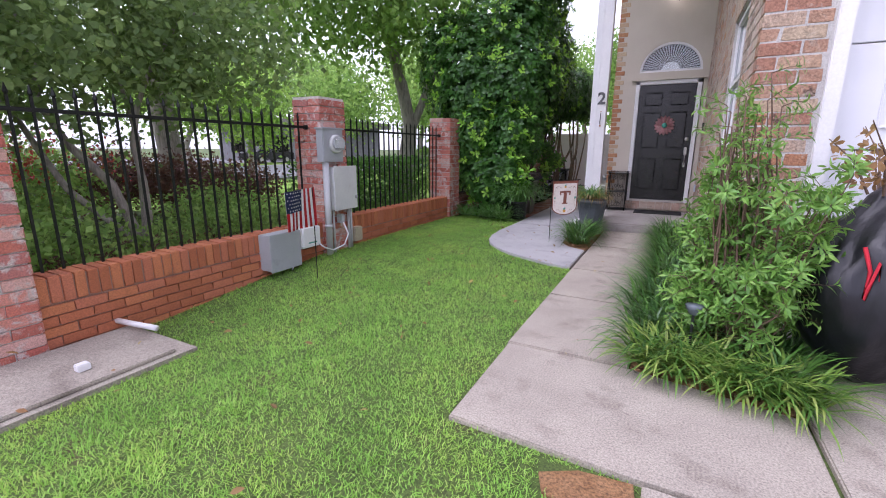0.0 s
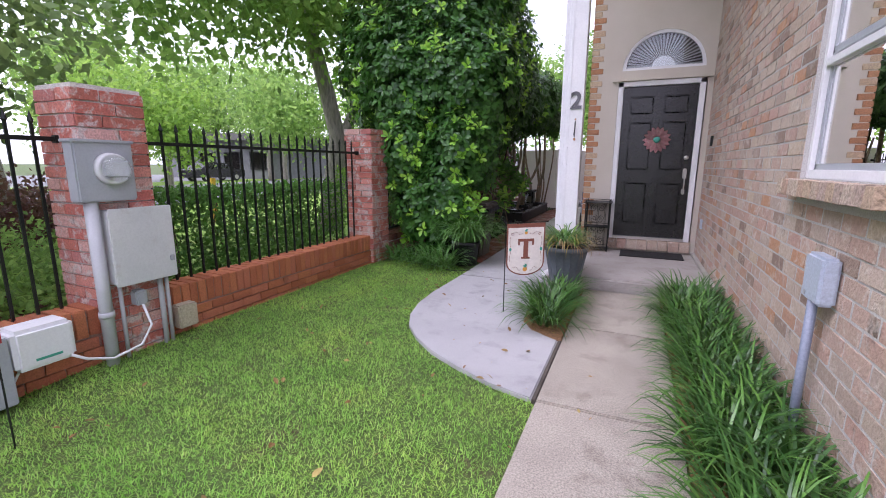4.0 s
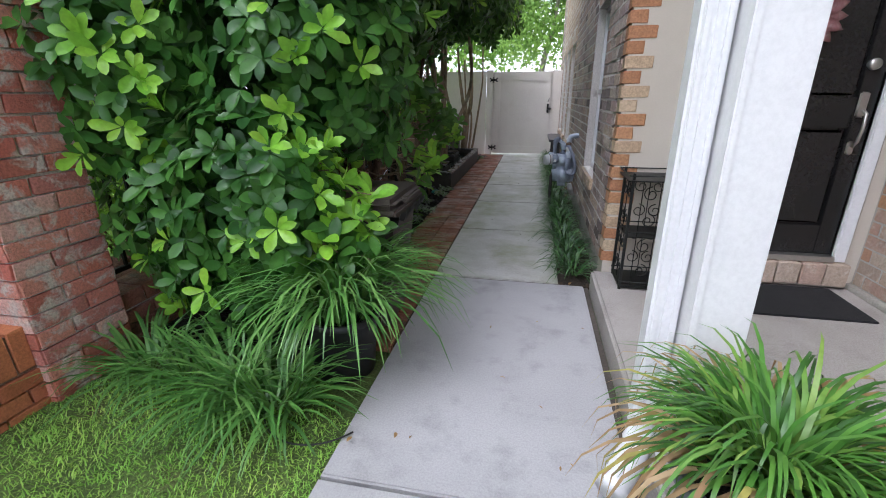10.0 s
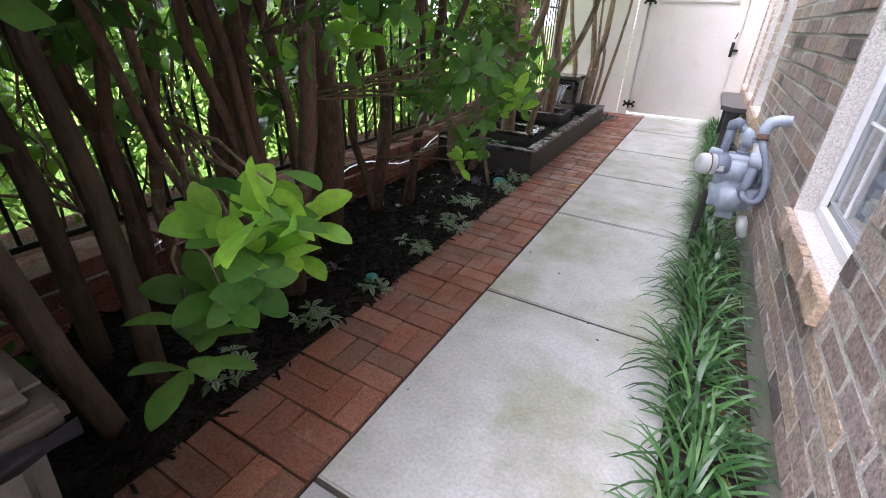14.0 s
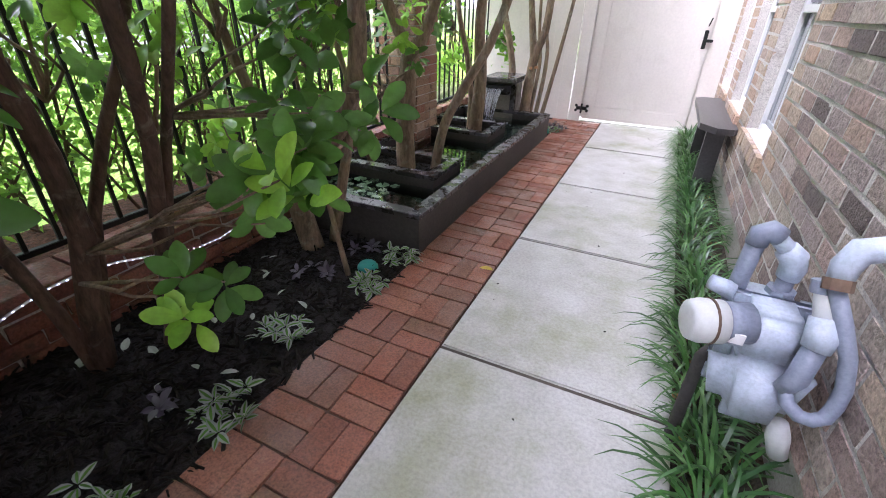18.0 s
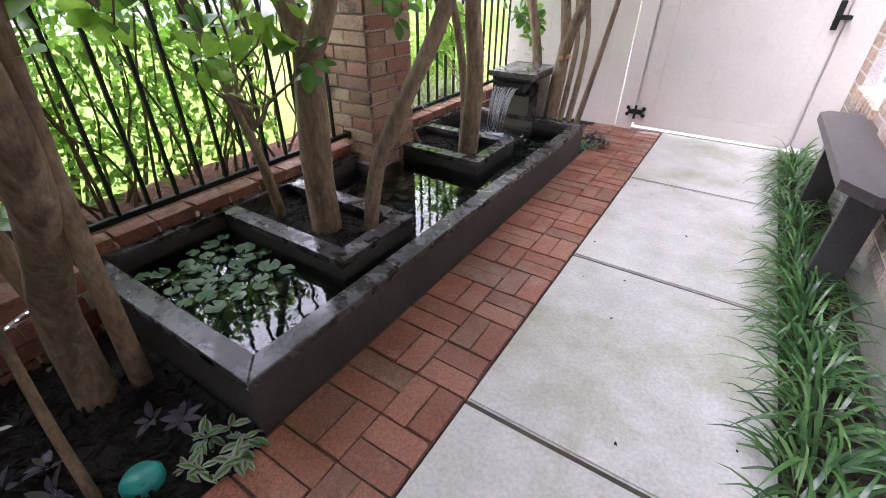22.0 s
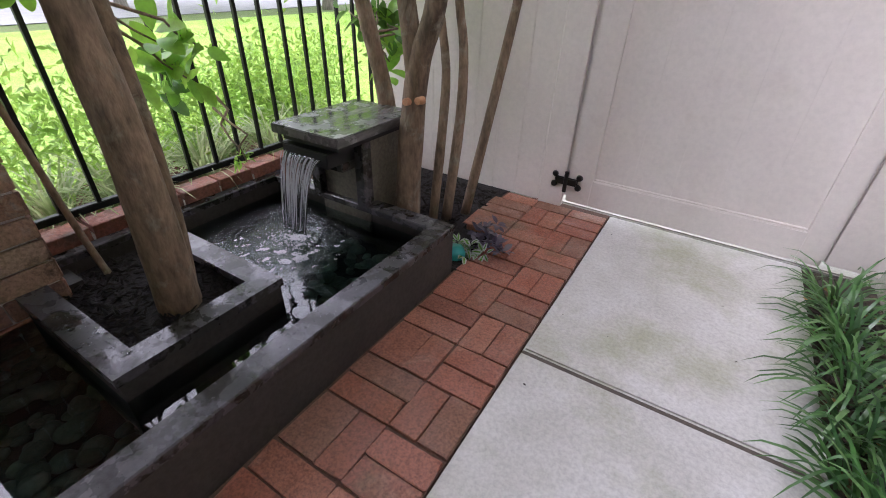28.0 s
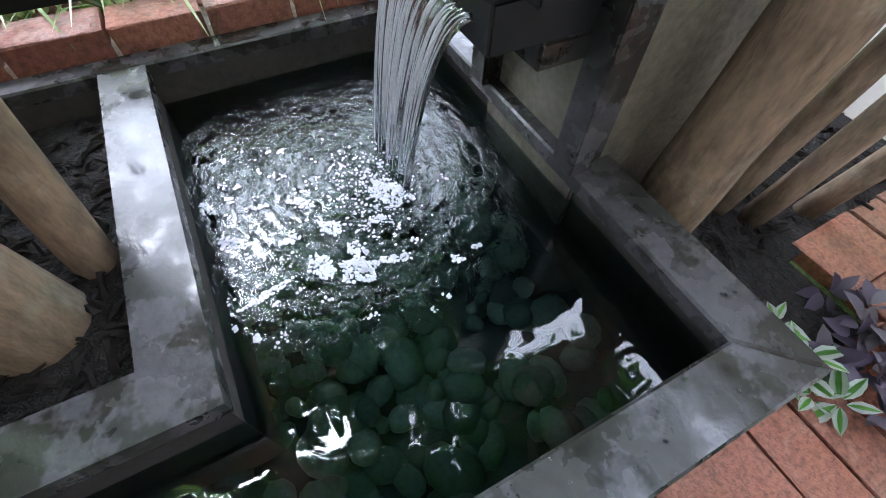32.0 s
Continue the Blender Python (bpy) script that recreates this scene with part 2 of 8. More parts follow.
M_QUOIN = paint("orange_brick", [(0.55, 0.4, 0.26), (0.5, 0.26, 0.13), (0.58, 0.45, 0.3), (0.46, 0.22, 0.11)], 0.9, None, grain=90, grain_amt=0.2, bump=0.5, dist=0.006, per_piece=True, const=True)
M_REDBRICK = paint("pillar_brick", [(0.58, 0.171, 0.125), (0.655, 0.239, 0.182), (0.504, 0.16, 0.114), (0.68, 0.285, 0.217), (0.605, 0.194, 0.137), (0.706, 0.41, 0.342), (0.542, 0.205, 0.171)],
                   0.9, (0.24, 0.09, 0.08), 9.0, (0.6, 0.7), 80, 0.22, 0.6, 0.01, per_piece=True, const=True, smear=(0.68, 0.57, 0.52), smear_at=(0.5, 0.62), smear_scale=9.0)
M_LOWBRICK = paint("low_wall_brick", [(0.3, 0.12, 0.08), (0.36, 0.15, 0.1), (0.26, 0.1, 0.07), (0.33, 0.14, 0.1)], 0.8, (0.12, 0.07, 0.05), 7.0, (0.52, 0.68), 80, 0.25, 0.6, 0.01, per_piece=True, const=True, rough2=0.45)
M_WALLBRICK = paint("fence_wall_brick", [(0.5, 0.162, 0.0723), (0.56, 0.198, 0.085), (0.45, 0.144, 0.0638), (0.53, 0.18, 0.0935)], 0.88, (0.24, 0.1, 0.06), 5.0, (0.6, 0.78), 90, 0.18, 0.4, 0.006, per_piece=True, const=True)
M_PAVER = paint("paver", [(0.335, 0.12, 0.0689), (0.27, 0.102, 0.0608), (0.363, 0.149, 0.0891), (0.307, 0.12, 0.0689), (0.251, 0.12, 0.0728)], 0.75, (0.15, 0.115, 0.06), 2.1, (0.56, 0.74), 120, 0.3, 0.5, 0.005, per_piece=True, const=True, rough2=0.32, smear=(0.38, 0.22, 0.16), smear_at=(0.6, 0.8), smear_scale=6.0)
M_STUCCO = paint("stucco", [(0.55, 0.5, 0.42), (0.59, 0.54, 0.46)], 0.92, None, grain=150, grain_amt=0.06, bump=0.3, dist=0.003)
M_WHITE = paint("white_paint", [(0.74, 0.74, 0.75), (0.8, 0.8, 0.8)], 0.5, (0.6, 0.58, 0.55), 7.0, (0.66, 0.85), 60, 0.04, 0.08, 0.002)
M_GATE = paint("cream_paint", [(0.72, 0.67, 0.62), (0.77, 0.72, 0.67)], 0.55, (0.6, 0.54, 0.48), 2.2, (0.58, 0.85), 40, 0.04, 0.06, 0.002)
M_GARAGE = paint("garage_white", [(0.76, 0.77, 0.8), (0.8, 0.81, 0.84)], 0.45, None, grain=200, grain_amt=0.03, bump=0.05, dist=0.001)
M_DOOR = paint("black_door", [(0.013, 0.013, 0.013), (0.018, 0.017, 0.017)], 0.27, None, grain=50, grain_amt=0.1, bump=0.03, dist=0.001)
M_IRON = paint("black_iron", [(0.008, 0.01, 0.009), (0.016, 0.018, 0.016)], 0.45, None, grain=120, grain_amt=0.2, bump=0.15, dist=0.001, metal=0.3)
M_POND = paint("slate_board", [(0.075, 0.073, 0.08), (0.1, 0.098, 0.106)], 0.4, (0.032, 0.032, 0.028), 5.0, (0.47, 0.5), 60, 0.2, 0.15, 0.003, rough2=0.08)
M_PANEL = paint("olive_slate_panel", [(0.17, 0.155, 0.115), (0.25, 0.23, 0.175)], 0.6, (0.06, 0.055, 0.045), 6.0, (0.5, 0.7), 60, 0.22, 0.25, 0.004, rough2=0.3)
M_BENCH = paint("stained_plank", [(0.05, 0.045, 0.048), (0.075, 0.068, 0.07)], 0.36, (0.075, 0.073, 0.075), 6.0, (0.5, 0.75), 60, 0.2, 0.15, 0.003, stretch=(1, 0.2, 1))
M_PONDSIDE = paint("pond_side", [(0.04, 0.037, 0.034), (0.06, 0.054, 0.048)], 0.7, (0.085, 0.075, 0.06), 2.0, (0.5, 0.8), 50, 0.2, 0.2, 0.003)
M_LINER = plain("pond_liner", (0.006, 0.007, 0.008), 0.6)
M_WATER = glass("water", (0.2, 0.36, 0.33), 0.0, 1.58)


def ripple(m, centre, reach):
    """Fine ripples that die out with the distance from the centre."""
    nt, b = m.node_tree, m.node_tree.nodes["Principled BSDF"]
    g, d = nt.nodes.new("ShaderNodeNewGeometry"), nt.nodes.new("ShaderNodeVectorMath")
    d.operation = "DISTANCE"
    d.inputs[1].default_value = centre
    nt.links.new(g.outputs["Position"], d.inputs[0])
    mr = nt.nodes.new("ShaderNodeMapRange")
    mr.inputs[1].default_value, mr.inputs[2].default_value, mr.inputs[3].default_value, mr.inputs[4].default_value = 0.1, reach, 1.0, 0.002
    mr.interpolation_type = "SMOOTHSTEP"
    nt.links.new(d.outputs["Value"], mr.inputs[0])
    n = noise_at(nt, 34.0, 3.0, (1.0, 1.5, 1.0), 0.6, 0.8)
    mu = nt.nodes.new("ShaderNodeMath")
    mu.operation = "MULTIPLY"
    ph, sn, ad = nt.nodes.new("ShaderNodeMath"), nt.nodes.new("ShaderNodeMath"), nt.nodes.new("ShaderNodeMath")
    ph.operation, sn.operation, ad.operation = "MULTIPLY_ADD", "SINE", "MULTIPLY_ADD"
    ph.inputs[1].default_value, ad.inputs[1].default_value = 230.0, 0.07
    nt.links.new(d.outputs["Value"], ph.inputs[0])
    wob = nt.nodes.new("ShaderNodeMath")
    wob.operation = "MULTIPLY"
    wob.inputs[1].default_value = 16.0
    nt.links.new(n.outputs[0], wob.inputs[0])
    nt.links.new(wob.outputs[0], ph.inputs[2])
    nt.links.new(ph.outputs[0], sn.inputs[0])
    nt.links.new(sn.outputs[0], ad.inputs[0])
    nt.links.new(n.outputs[0], ad.inputs[2])
    nt.links.new(ad.outputs[0], mu.inputs[0])
    nt.links.new(mr.outputs[0], mu.inputs[1])
    bp = nt.nodes.new("ShaderNodeBump")
    bp.inputs["Strength"].default_value, bp.inputs["Distance"].default_value = 1.0, 0.0075
    nt.links.new(mu.outputs[0], bp.inputs["Height"])
    nt.links.new(bp.outputs[0], b.inputs["Normal"])


M_WATER.node_tree.nodes["Principled BSDF"].inputs["Specular IOR Level"].default_value = 1.0
ripple(M_WATER, (-3.45, 15.06, 0.15), 0.44)
M_FALL = glass("falling_water", (0.96, 0.98, 1.0), 0.02, 1.33, (26.0, 0.5, (1.0, 1.0, 0.12)))
M_DROP = glass("droplet", (0.95, 0.97, 1.0), 0.0, 1.4)
# colour of the foam bubbles and of the painted glints on the fall
M_FOAMGLINT = paint("foam", [(0.5, 0.53, 0.58), (0.62, 0.64, 0.68)], 0.15, None, grain=300, grain_amt=0.1)
M_PEBBLE = paint("river_stone", [(0.05, 0.075, 0.06), (0.09, 0.12, 0.1), (0.14, 0.16, 0.13)], 0.6, None, grain=90, grain_amt=0.2, per_piece=True)
M_MULCH = paint("black_mulch", [(0.008, 0.007, 0.006), (0.022, 0.018, 0.015)], 0.9, None, grain=60, grain_amt=0.4, bump=0.9, dist=0.03, patch=8)
M_CHIP = paint("mulch_chip", [(0.007, 0.006, 0.005), (0.024, 0.019, 0.016), (0.012, 0.01, 0.008)], 0.9, None, grain=90, grain_amt=0.3, per_piece=True, spec=0.2)
M_REDMULCH = paint("red_mulch", [(0.14, 0.05, 0.035), (0.22, 0.09, 0.06)], 0.95, None, grain=40, grain_amt=0.35, bump=0.8, dist=0.03, patch=9)
M_PINE = paint("leaf_litter", [(0.3, 0.15, 0.06), (0.4, 0.22, 0.1)], 0.9, None, grain=70, grain_amt=0.35, bump=0.8, dist=0.02, patch=12)
M_SOIL = paint("littered_soil", [(0.035, 0.025, 0.018), (0.075, 0.052, 0.035)], 0.95, (0.16, 0.09, 0.045), 5.0, (0.56, 0.7), 60, 0.35, 0.8, 0.02, patch=9)
M_HEDGE = leaf_mat("hedge_leaf", [(0.0263, 0.0951, 0.0211), (0.0405, 0.134, 0.0259), (0.0658, 0.202, 0.0345), (0.0959, 0.263, 0.0441), (0.0506, 0.162, 0.0307)], 0.3, 0.28, 0.35)
M_YOUNG = leaf_mat("young_leaf", [(0.209, 0.506, 0.044), (0.308, 0.638, 0.055), (0.418, 0.748, 0.077)], 0.36, 0.35)
M_SPRIG = leaf_mat("branch_leaf", [(0.055, 0.18, 0.036), (0.09, 0.26, 0.048), (0.14, 0.36, 0.065), (0.075, 0.22, 0.042)], 0.24, 0.5)
M_FLAGW = leaf_mat("flag_white", [(0.82, 0.82, 0.83), (0.84, 0.84, 0.84)], 0.8, 0.4, 0.2, 0.02)
M_FLAGR = leaf_mat("flag_red", [(0.55, 0.02, 0.04), (0.56, 0.02, 0.04)], 0.8, 0.4, 0.2, 0.02)
M_FLAGB = leaf_mat("flag_blue", [(0.02, 0.03, 0.13), (0.02, 0.03, 0.13)], 0.8, 0.3, 0.2, 0.02)
M_LIRI = leaf_mat("strap_leaf", [(0.025, 0.085, 0.018), (0.04, 0.13, 0.024), (0.07, 0.19, 0.035), (0.14, 0.32, 0.055)], 0.34, 0.2)
M_LIRIDK = leaf_mat("dark_strap_leaf", [(0.06, 0.18, 0.038), (0.09, 0.25, 0.05), (0.14, 0.34, 0.07), (0.22, 0.42, 0.11)], 0.34, 0.25)
M_STRIPE = leaf_mat("pale_striped_grass", [(0.2, 0.34, 0.1), (0.36, 0.46, 0.2), (0.55, 0.58, 0.36), (0.28, 0.4, 0.14)], 0.4, 0.35)
M_EDGE = leaf_mat("edging_strap_leaf", [(0.06, 0.17, 0.03), (0.11, 0.26, 0.04), (0.22, 0.38, 0.06), (0.38, 0.46, 0.12)], 0.4, 0.28)
M_TURF = leaf_mat("lily_turf_leaf", [(0.022, 0.075, 0.022), (0.04, 0.12, 0.032), (0.07, 0.19, 0.045), (0.15, 0.28, 0.1)], 0.28, 0.18)
M_STRAW = leaf_mat("withered_leaf", [(0.42, 0.27, 0.13), (0.5, 0.36, 0.2), (0.32, 0.19, 0.09), (0.45, 0.42, 0.1)], 0.7, 0.2)
M_LIRIYEL = leaf_mat("variegated_strap_leaf", [(0.03, 0.1, 0.018), (0.05, 0.16, 0.024), (0.08, 0.24, 0.034), (0.13, 0.32, 0.045), (0.1, 0.27, 0.04), (0.26, 0.4, 0.07)], 0.38, 0.22)
M_NANDINA = leaf_mat("nandina_leaf", [(0.1, 0.25, 0.045), (0.16, 0.36, 0.06), (0.22, 0.45, 0.075), (0.28, 0.48, 0.1)], 0.42, 0.32)
M_OAK = leaf_mat("tree_leaf", [(0.146, 0.281, 0.0732), (0.232, 0.415, 0.0976), (0.317, 0.525, 0.122), (0.415, 0.61, 0.159)], 0.5, 0.55, 0.25)
# grey-green leaf of the hedge tree, with its shade put into the colour
M_FINESHADE = leaf_mat("shaded_fine_leaf", [(0.145, 0.232, 0.0943), (0.217, 0.334, 0.116), (0.304, 0.435, 0.145)], 0.5, 0.5, 0.25)
M_LIME = leaf_mat("light_tree_leaf", [(0.14, 0.28, 0.035), (0.22, 0.42, 0.055), (0.32, 0.55, 0.08), (0.4, 0.6, 0.1)], 0.5, 0.5)
M_LIMEDK = leaf_mat("hedge_side_leaf", [(0.104, 0.247, 0.0325), (0.182, 0.403, 0.052), (0.312, 0.585, 0.078), (0.442, 0.715, 0.104)], 0.45, 0.5)
M_BURG = leaf_mat("burgundy_leaf", [(0.08, 0.015, 0.025), (0.13, 0.03, 0.04), (0.17, 0.06, 0.05)], 0.5, 0.3)
M_ROSE = leaf_mat("red_petal", [(0.5, 0.03, 0.04), (0.62, 0.06, 0.07)], 0.5, 0.3)
M_INCH = leaf_mat("silver_striped_leaf", [(0.42, 0.45, 0.39), (0.3, 0.35, 0.29), (0.5, 0.53, 0.47), (0.22, 0.28, 0.2)], 0.4, 0.15)
M_PURPLE = leaf_mat("purple_leaf", [(0.05, 0.035, 0.07), (0.09, 0.07, 0.11), (0.12, 0.11, 0.13)], 0.4, 0.15)
M_LILY = leaf_mat("lily_pad", [(0.16, 0.28, 0.17), (0.22, 0.36, 0.23), (0.3, 0.43, 0.29)], 0.25, 0.1)
M_BARK = paint("smooth_bark", [(0.25, 0.175, 0.112), (0.375, 0.275, 0.188)], 0.85, (0.12, 0.09, 0.06), 9.0, (0.5, 0.68), 50, 0.25, 0.5, 0.008, stretch=(1, 1, 0.3), smear=(0.34, 0.31, 0.23), smear_at=(0.54, 0.7), smear_scale=9.0)
M_BARKDK = paint("dark_bark", [(0.07, 0.05, 0.035), (0.13, 0.095, 0.07)], 0.9, None, grain=40, grain_amt=0.25, bump=0.6, dist=0.01, stretch=(1, 1, 0.2))
# redder M_BARK for the alley trees, darkened to carry their shade
M_BARKREDSHADE = paint("shaded_red_brown_bark", [(0.11, 0.065, 0.045), (0.19, 0.12, 0.085)], 0.85, (0.06, 0.04, 0.03), 9.0, (0.5, 0.68), 50, 0.28, 0.6, 0.008, stretch=(1, 1, 0.3), smear=(0.24, 0.2, 0.15), smear_at=(0.58, 0.72), smear_scale=9.0)
M_BARKGREY = paint("grey_bark", [(0.34, 0.3, 0.26), (0.46, 0.42, 0.37)], 0.9, (0.2, 0.17, 0.14), 6.0, (0.55, 0.75), 25, 0.25, 0.8, 0.02, stretch=(1, 1, 0.2))
# wet cap slate, made paler than the rim to carry reflected sky
M_CAP = paint("wet_slate_sheen", [(0.09, 0.09, 0.088), (0.14, 0.138, 0.13)], 0.3, (0.2, 0.195, 0.18), 5.0, (0.5, 0.66), 40, 0.2, 0.25, 0.004, rough2=0.06, stretch=(1, 0.3, 1))
M_PIERBRICK = paint("pier_brick", [(0.372, 0.232, 0.155), (0.465, 0.31, 0.217), (0.31, 0.186, 0.139), (0.527, 0.388, 0.279), (0.434, 0.217, 0.155)], 0.9, (0.1, 0.07, 0.05), 7.0, (0.55, 0.68), 80, 0.25, 0.6, 0.01, per_piece=True, const=True, smear=(0.42, 0.36, 0.3), smear_at=(0.58, 0.72), smear_scale=10.0)
M_CUT = paint("cut_wood", [(0.5, 0.24, 0.12), (0.58, 0.32, 0.17)], 0.8)
M_PLASTIC = paint("grey_plastic", [(0.46, 0.47, 0.48), (0.52, 0.53, 0.54)], 0.5, None, grain=90, grain_amt=0.04, bump=0.05, dist=0.001)
M_BOXGREY = paint("painted_steel", [(0.36, 0.38, 0.4), (0.42, 0.44, 0.46)], 0.5, (0.3, 0.31, 0.32), 8.0, (0.6, 0.8), 70, 0.05, 0.05, 0.001)
M_BOXLIGHT = paint("light_steel", [(0.6, 0.61, 0.6), (0.68, 0.68, 0.67)], 0.5, (0.5, 0.48, 0.44), 8.0, (0.62, 0.85), 70, 0.05, 0.05, 0.001)
M_GASBLUE = paint("blue_grey_paint", [(0.42, 0.48, 0.57), (0.5, 0.56, 0.65)], 0.45, (0.58, 0.62, 0.68), 9.0, (0.58, 0.75), 80, 0.12, 0.2, 0.002)
M_GASDARK = paint("dark_blue_pipe", [(0.2, 0.23, 0.3), (0.28, 0.31, 0.39)], 0.45, None, grain=80, grain_amt=0.12, bump=0.2, dist=0.002)
M_BEIGE = paint("beige_plastic", [(0.5, 0.44, 0.31), (0.56, 0.5, 0.37)], 0.6)
M_STEEL = paint("brushed_nickel", [(0.5, 0.48, 0.45), (0.56, 0.54, 0.5)], 0.35, None, grain=100, grain_amt=0.05, bump=0.0, metal=0.9)
M_RUBBER = paint("black_mat", [(0.01, 0.01, 0.011), (0.018, 0.018, 0.02)], 0.9, None, grain=200, grain_amt=0.3, bump=0.5, dist=0.003)
M_POT = paint("grey_pot", [(0.1, 0.12, 0.14), (0.15, 0.17, 0.19)], 0.55, None, grain=40, grain_amt=0.1, bump=0.1, dist=0.002)
M_BLACKPOT = plain("black_pot", (0.012, 0.012, 0.013), 0.5)
M_BIN = paint("brown_bin", [(0.075, 0.06, 0.05), (0.1, 0.082, 0.068)], 0.6, (0.14, 0.12, 0.1), 4.0, (0.58, 0.8), 120, 0.12, 0.2, 0.002)
M_BAG = paint("black_bag", [(0.008, 0.008, 0.012), (0.016, 0.016, 0.022)], 0.4, None, grain=14, grain_amt=0.2, bump=0.35, dist=0.015, stretch=(1, 1, 0.35))
M_CLOTH = paint("white_cloth", [(0.68, 0.62, 0.55), (0.74, 0.68, 0.62)], 0.9, None, grain=30, grain_amt=0.06, bump=0.25, dist=0.006)
M_BROWN = plain("brown_cloth", (0.2, 0.07, 0.045), 0.9)
M_RED = plain("red_cloth", (0.5, 0.02, 0.035), 0.9)
M_PINK = paint("pink_metal", [(0.55, 0.24, 0.25), (0.66, 0.36, 0.36)], 0.5, (0.7, 0.5, 0.48), 25.0, (0.5, 0.7), 60, 0.1)
M_GREEN = plain("green_metal", (0.05, 0.3, 0.22), 0.5)
M_ORANGE = plain("orange_thread", (0.6, 0.28, 0.04), 0.8)
M_TEAL = plain("teal_plastic", (0.02, 0.3, 0.26), 0.35)
M_BLIND = paint("blind", [(0.5, 0.52, 0.54), (0.58, 0.6, 0.61)], 0.6)
M_PANE = glass("window_glass", (0.9, 0.95, 0.97), 0.0, 1.45)
M_LAMPLIT = plain("lamp_glow", (1.0, 0.9, 0.72), 0.4, emit=14.0)
M_LED = plain("rope_light", (0.75, 0.8, 1.0), 0.4, emit=1.2)
M_ROADCOL = paint("asphalt", [(0.2, 0.2, 0.21), (0.27, 0.27, 0.27)], 0.9, None, grain=60, grain_amt=0.15)
# dark grey that stands in for the dimness inside windows
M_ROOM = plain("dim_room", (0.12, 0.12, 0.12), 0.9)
M_HOUSEGREY = paint("grey_siding", [(0.2, 0.2, 0.21), (0.26, 0.26, 0.27)], 0.9)
M_ROOF = paint("shingles", [(0.16, 0.15, 0.15), (0.22, 0.21, 0.2)], 0.95)
M_YELLOW = plain("yellow_plastic", (0.65, 0.4, 0.03), 0.6)
M_DRY = leaf_mat("dry_leaf", [(0.28, 0.13, 0.05), (0.4, 0.24, 0.09), (0.22, 0.1, 0.05), (0.5, 0.38, 0.12)], 0.7, 0.2)
M_YLEAF = leaf_mat("yellow_leaf", [(0.6, 0.42, 0.03), (0.68, 0.5, 0.06)], 0.6, 0.2)
M_TWIG = paint("brown_twig", [(0.12, 0.075, 0.05), (0.2, 0.13, 0.09)], 0.9)

# ---- shape helpers ----
AT = {}


def thing(name, label, category, at=(0, 0, 0), group="", kind=""):
    """An Empty at the base of a thing."""
    ob = new(name)
    ob.empty_display_size = 0.1
    ob.location = at
    AT[ob] = Vector(at)
    return tagged(ob, label, category, group, kind)


def link(name, me, material, parent=None, label=""):
    me.materials.clear()
    me.materials.append(material)
    ob = new(name, me)
    AT[ob] = Vector((0, 0, 0))
    if parent is not None:
        me.transform(Matrix.Translation(-AT[parent]))
        AT[ob] = AT[parent].copy()
        ob.parent = parent
    return tagged(ob, label)


def part(name, bm, material, parent=None, label="", smooth=False):
    """Links a bmesh, in world places, as one mesh under a thing or a part."""
    if smooth:
        for f in bm.faces:
            f.smooth = True
    bmesh.ops.recalc_face_normals(bm, faces=bm.faces)
    me = bpy.data.meshes.new(name)
    bm.to_mesh(me)
    bm.free()
    return link(name, me, material, parent, label)


def box(x0, x1, y0, y1, z0, z1, bevel=0.0, bm=None, turn=None):
    out = bm or bmesh.new()
    made = bmesh.ops.create_cube(out, size=1)["verts"]
    m = Matrix.Translation(((x0 + x1) / 2, (y0 + y1) / 2, (z0 + z1) / 2)) @ (turn or Matrix()) @ Matrix.Diagonal((x1 - x0, y1 - y0, z1 - z0, 1))
    bmesh.ops.transform(out, matrix=m, verts=made)
    if bevel:
        es = list({e for v in made for e in v.link_edges})
        bmesh.ops.bevel(out, geom=es, offset=bevel, segments=2, affect="EDGES", clamp_overlap=True)
    return out


def ring(bm, c, r, u, v, seg):
    return [bm.verts.new(Vector(c) + r * (math.cos(a) * u + math.sin(a) * v)) for a in (2 * math.pi * i / seg for i in range(seg))]


def tube(pts, radii, seg=8, bm=None, cap=True):
    """A tapered pipe through the points."""
    bm = bm or bmesh.new()
    pts = [Vector(p) for p in pts]
    if not hasattr(radii, "__len__"):
        radii = [radii] * len(pts)
    prev, u = None, None
    for i, p in enumerate(pts):
        d = (pts[min(i + 1, len(pts) - 1)] - pts[max(i - 1, 0)]).normalized()
        if u is None:
            u = d.orthogonal().normalized()
        u = (u - d * u.dot(d)).normalized()
        w = ring(bm, p, radii[i], u, d.cross(u), seg)
        if prev:
            for k in range(seg):
                bm.faces.new((prev[k], prev[(k + 1) % seg], w[(k + 1) % seg], w[k]))
        elif cap:
            bm.faces.new(w[::-1])
        prev = w
    if cap:
        bm.faces.new(prev)
    return bm


def lathe(profile, c=(0, 0, 0), seg=24, bm=None):
    """Turns (radius, height) pairs round the upright axis."""
    bm = bm or bmesh.new()
    prev = None
    for r, z in profile:
        w = ring(bm, (c[0], c[1], c[2] + z), max(r, 0.0005), Vector((1, 0, 0)), Vector((0, 1, 0)), seg)
        if prev:
            for k in range(seg):
                bm.faces.new((prev[k], prev[(k + 1) % seg], w[(k + 1) % seg], w[k]))
        prev = w
    return bm


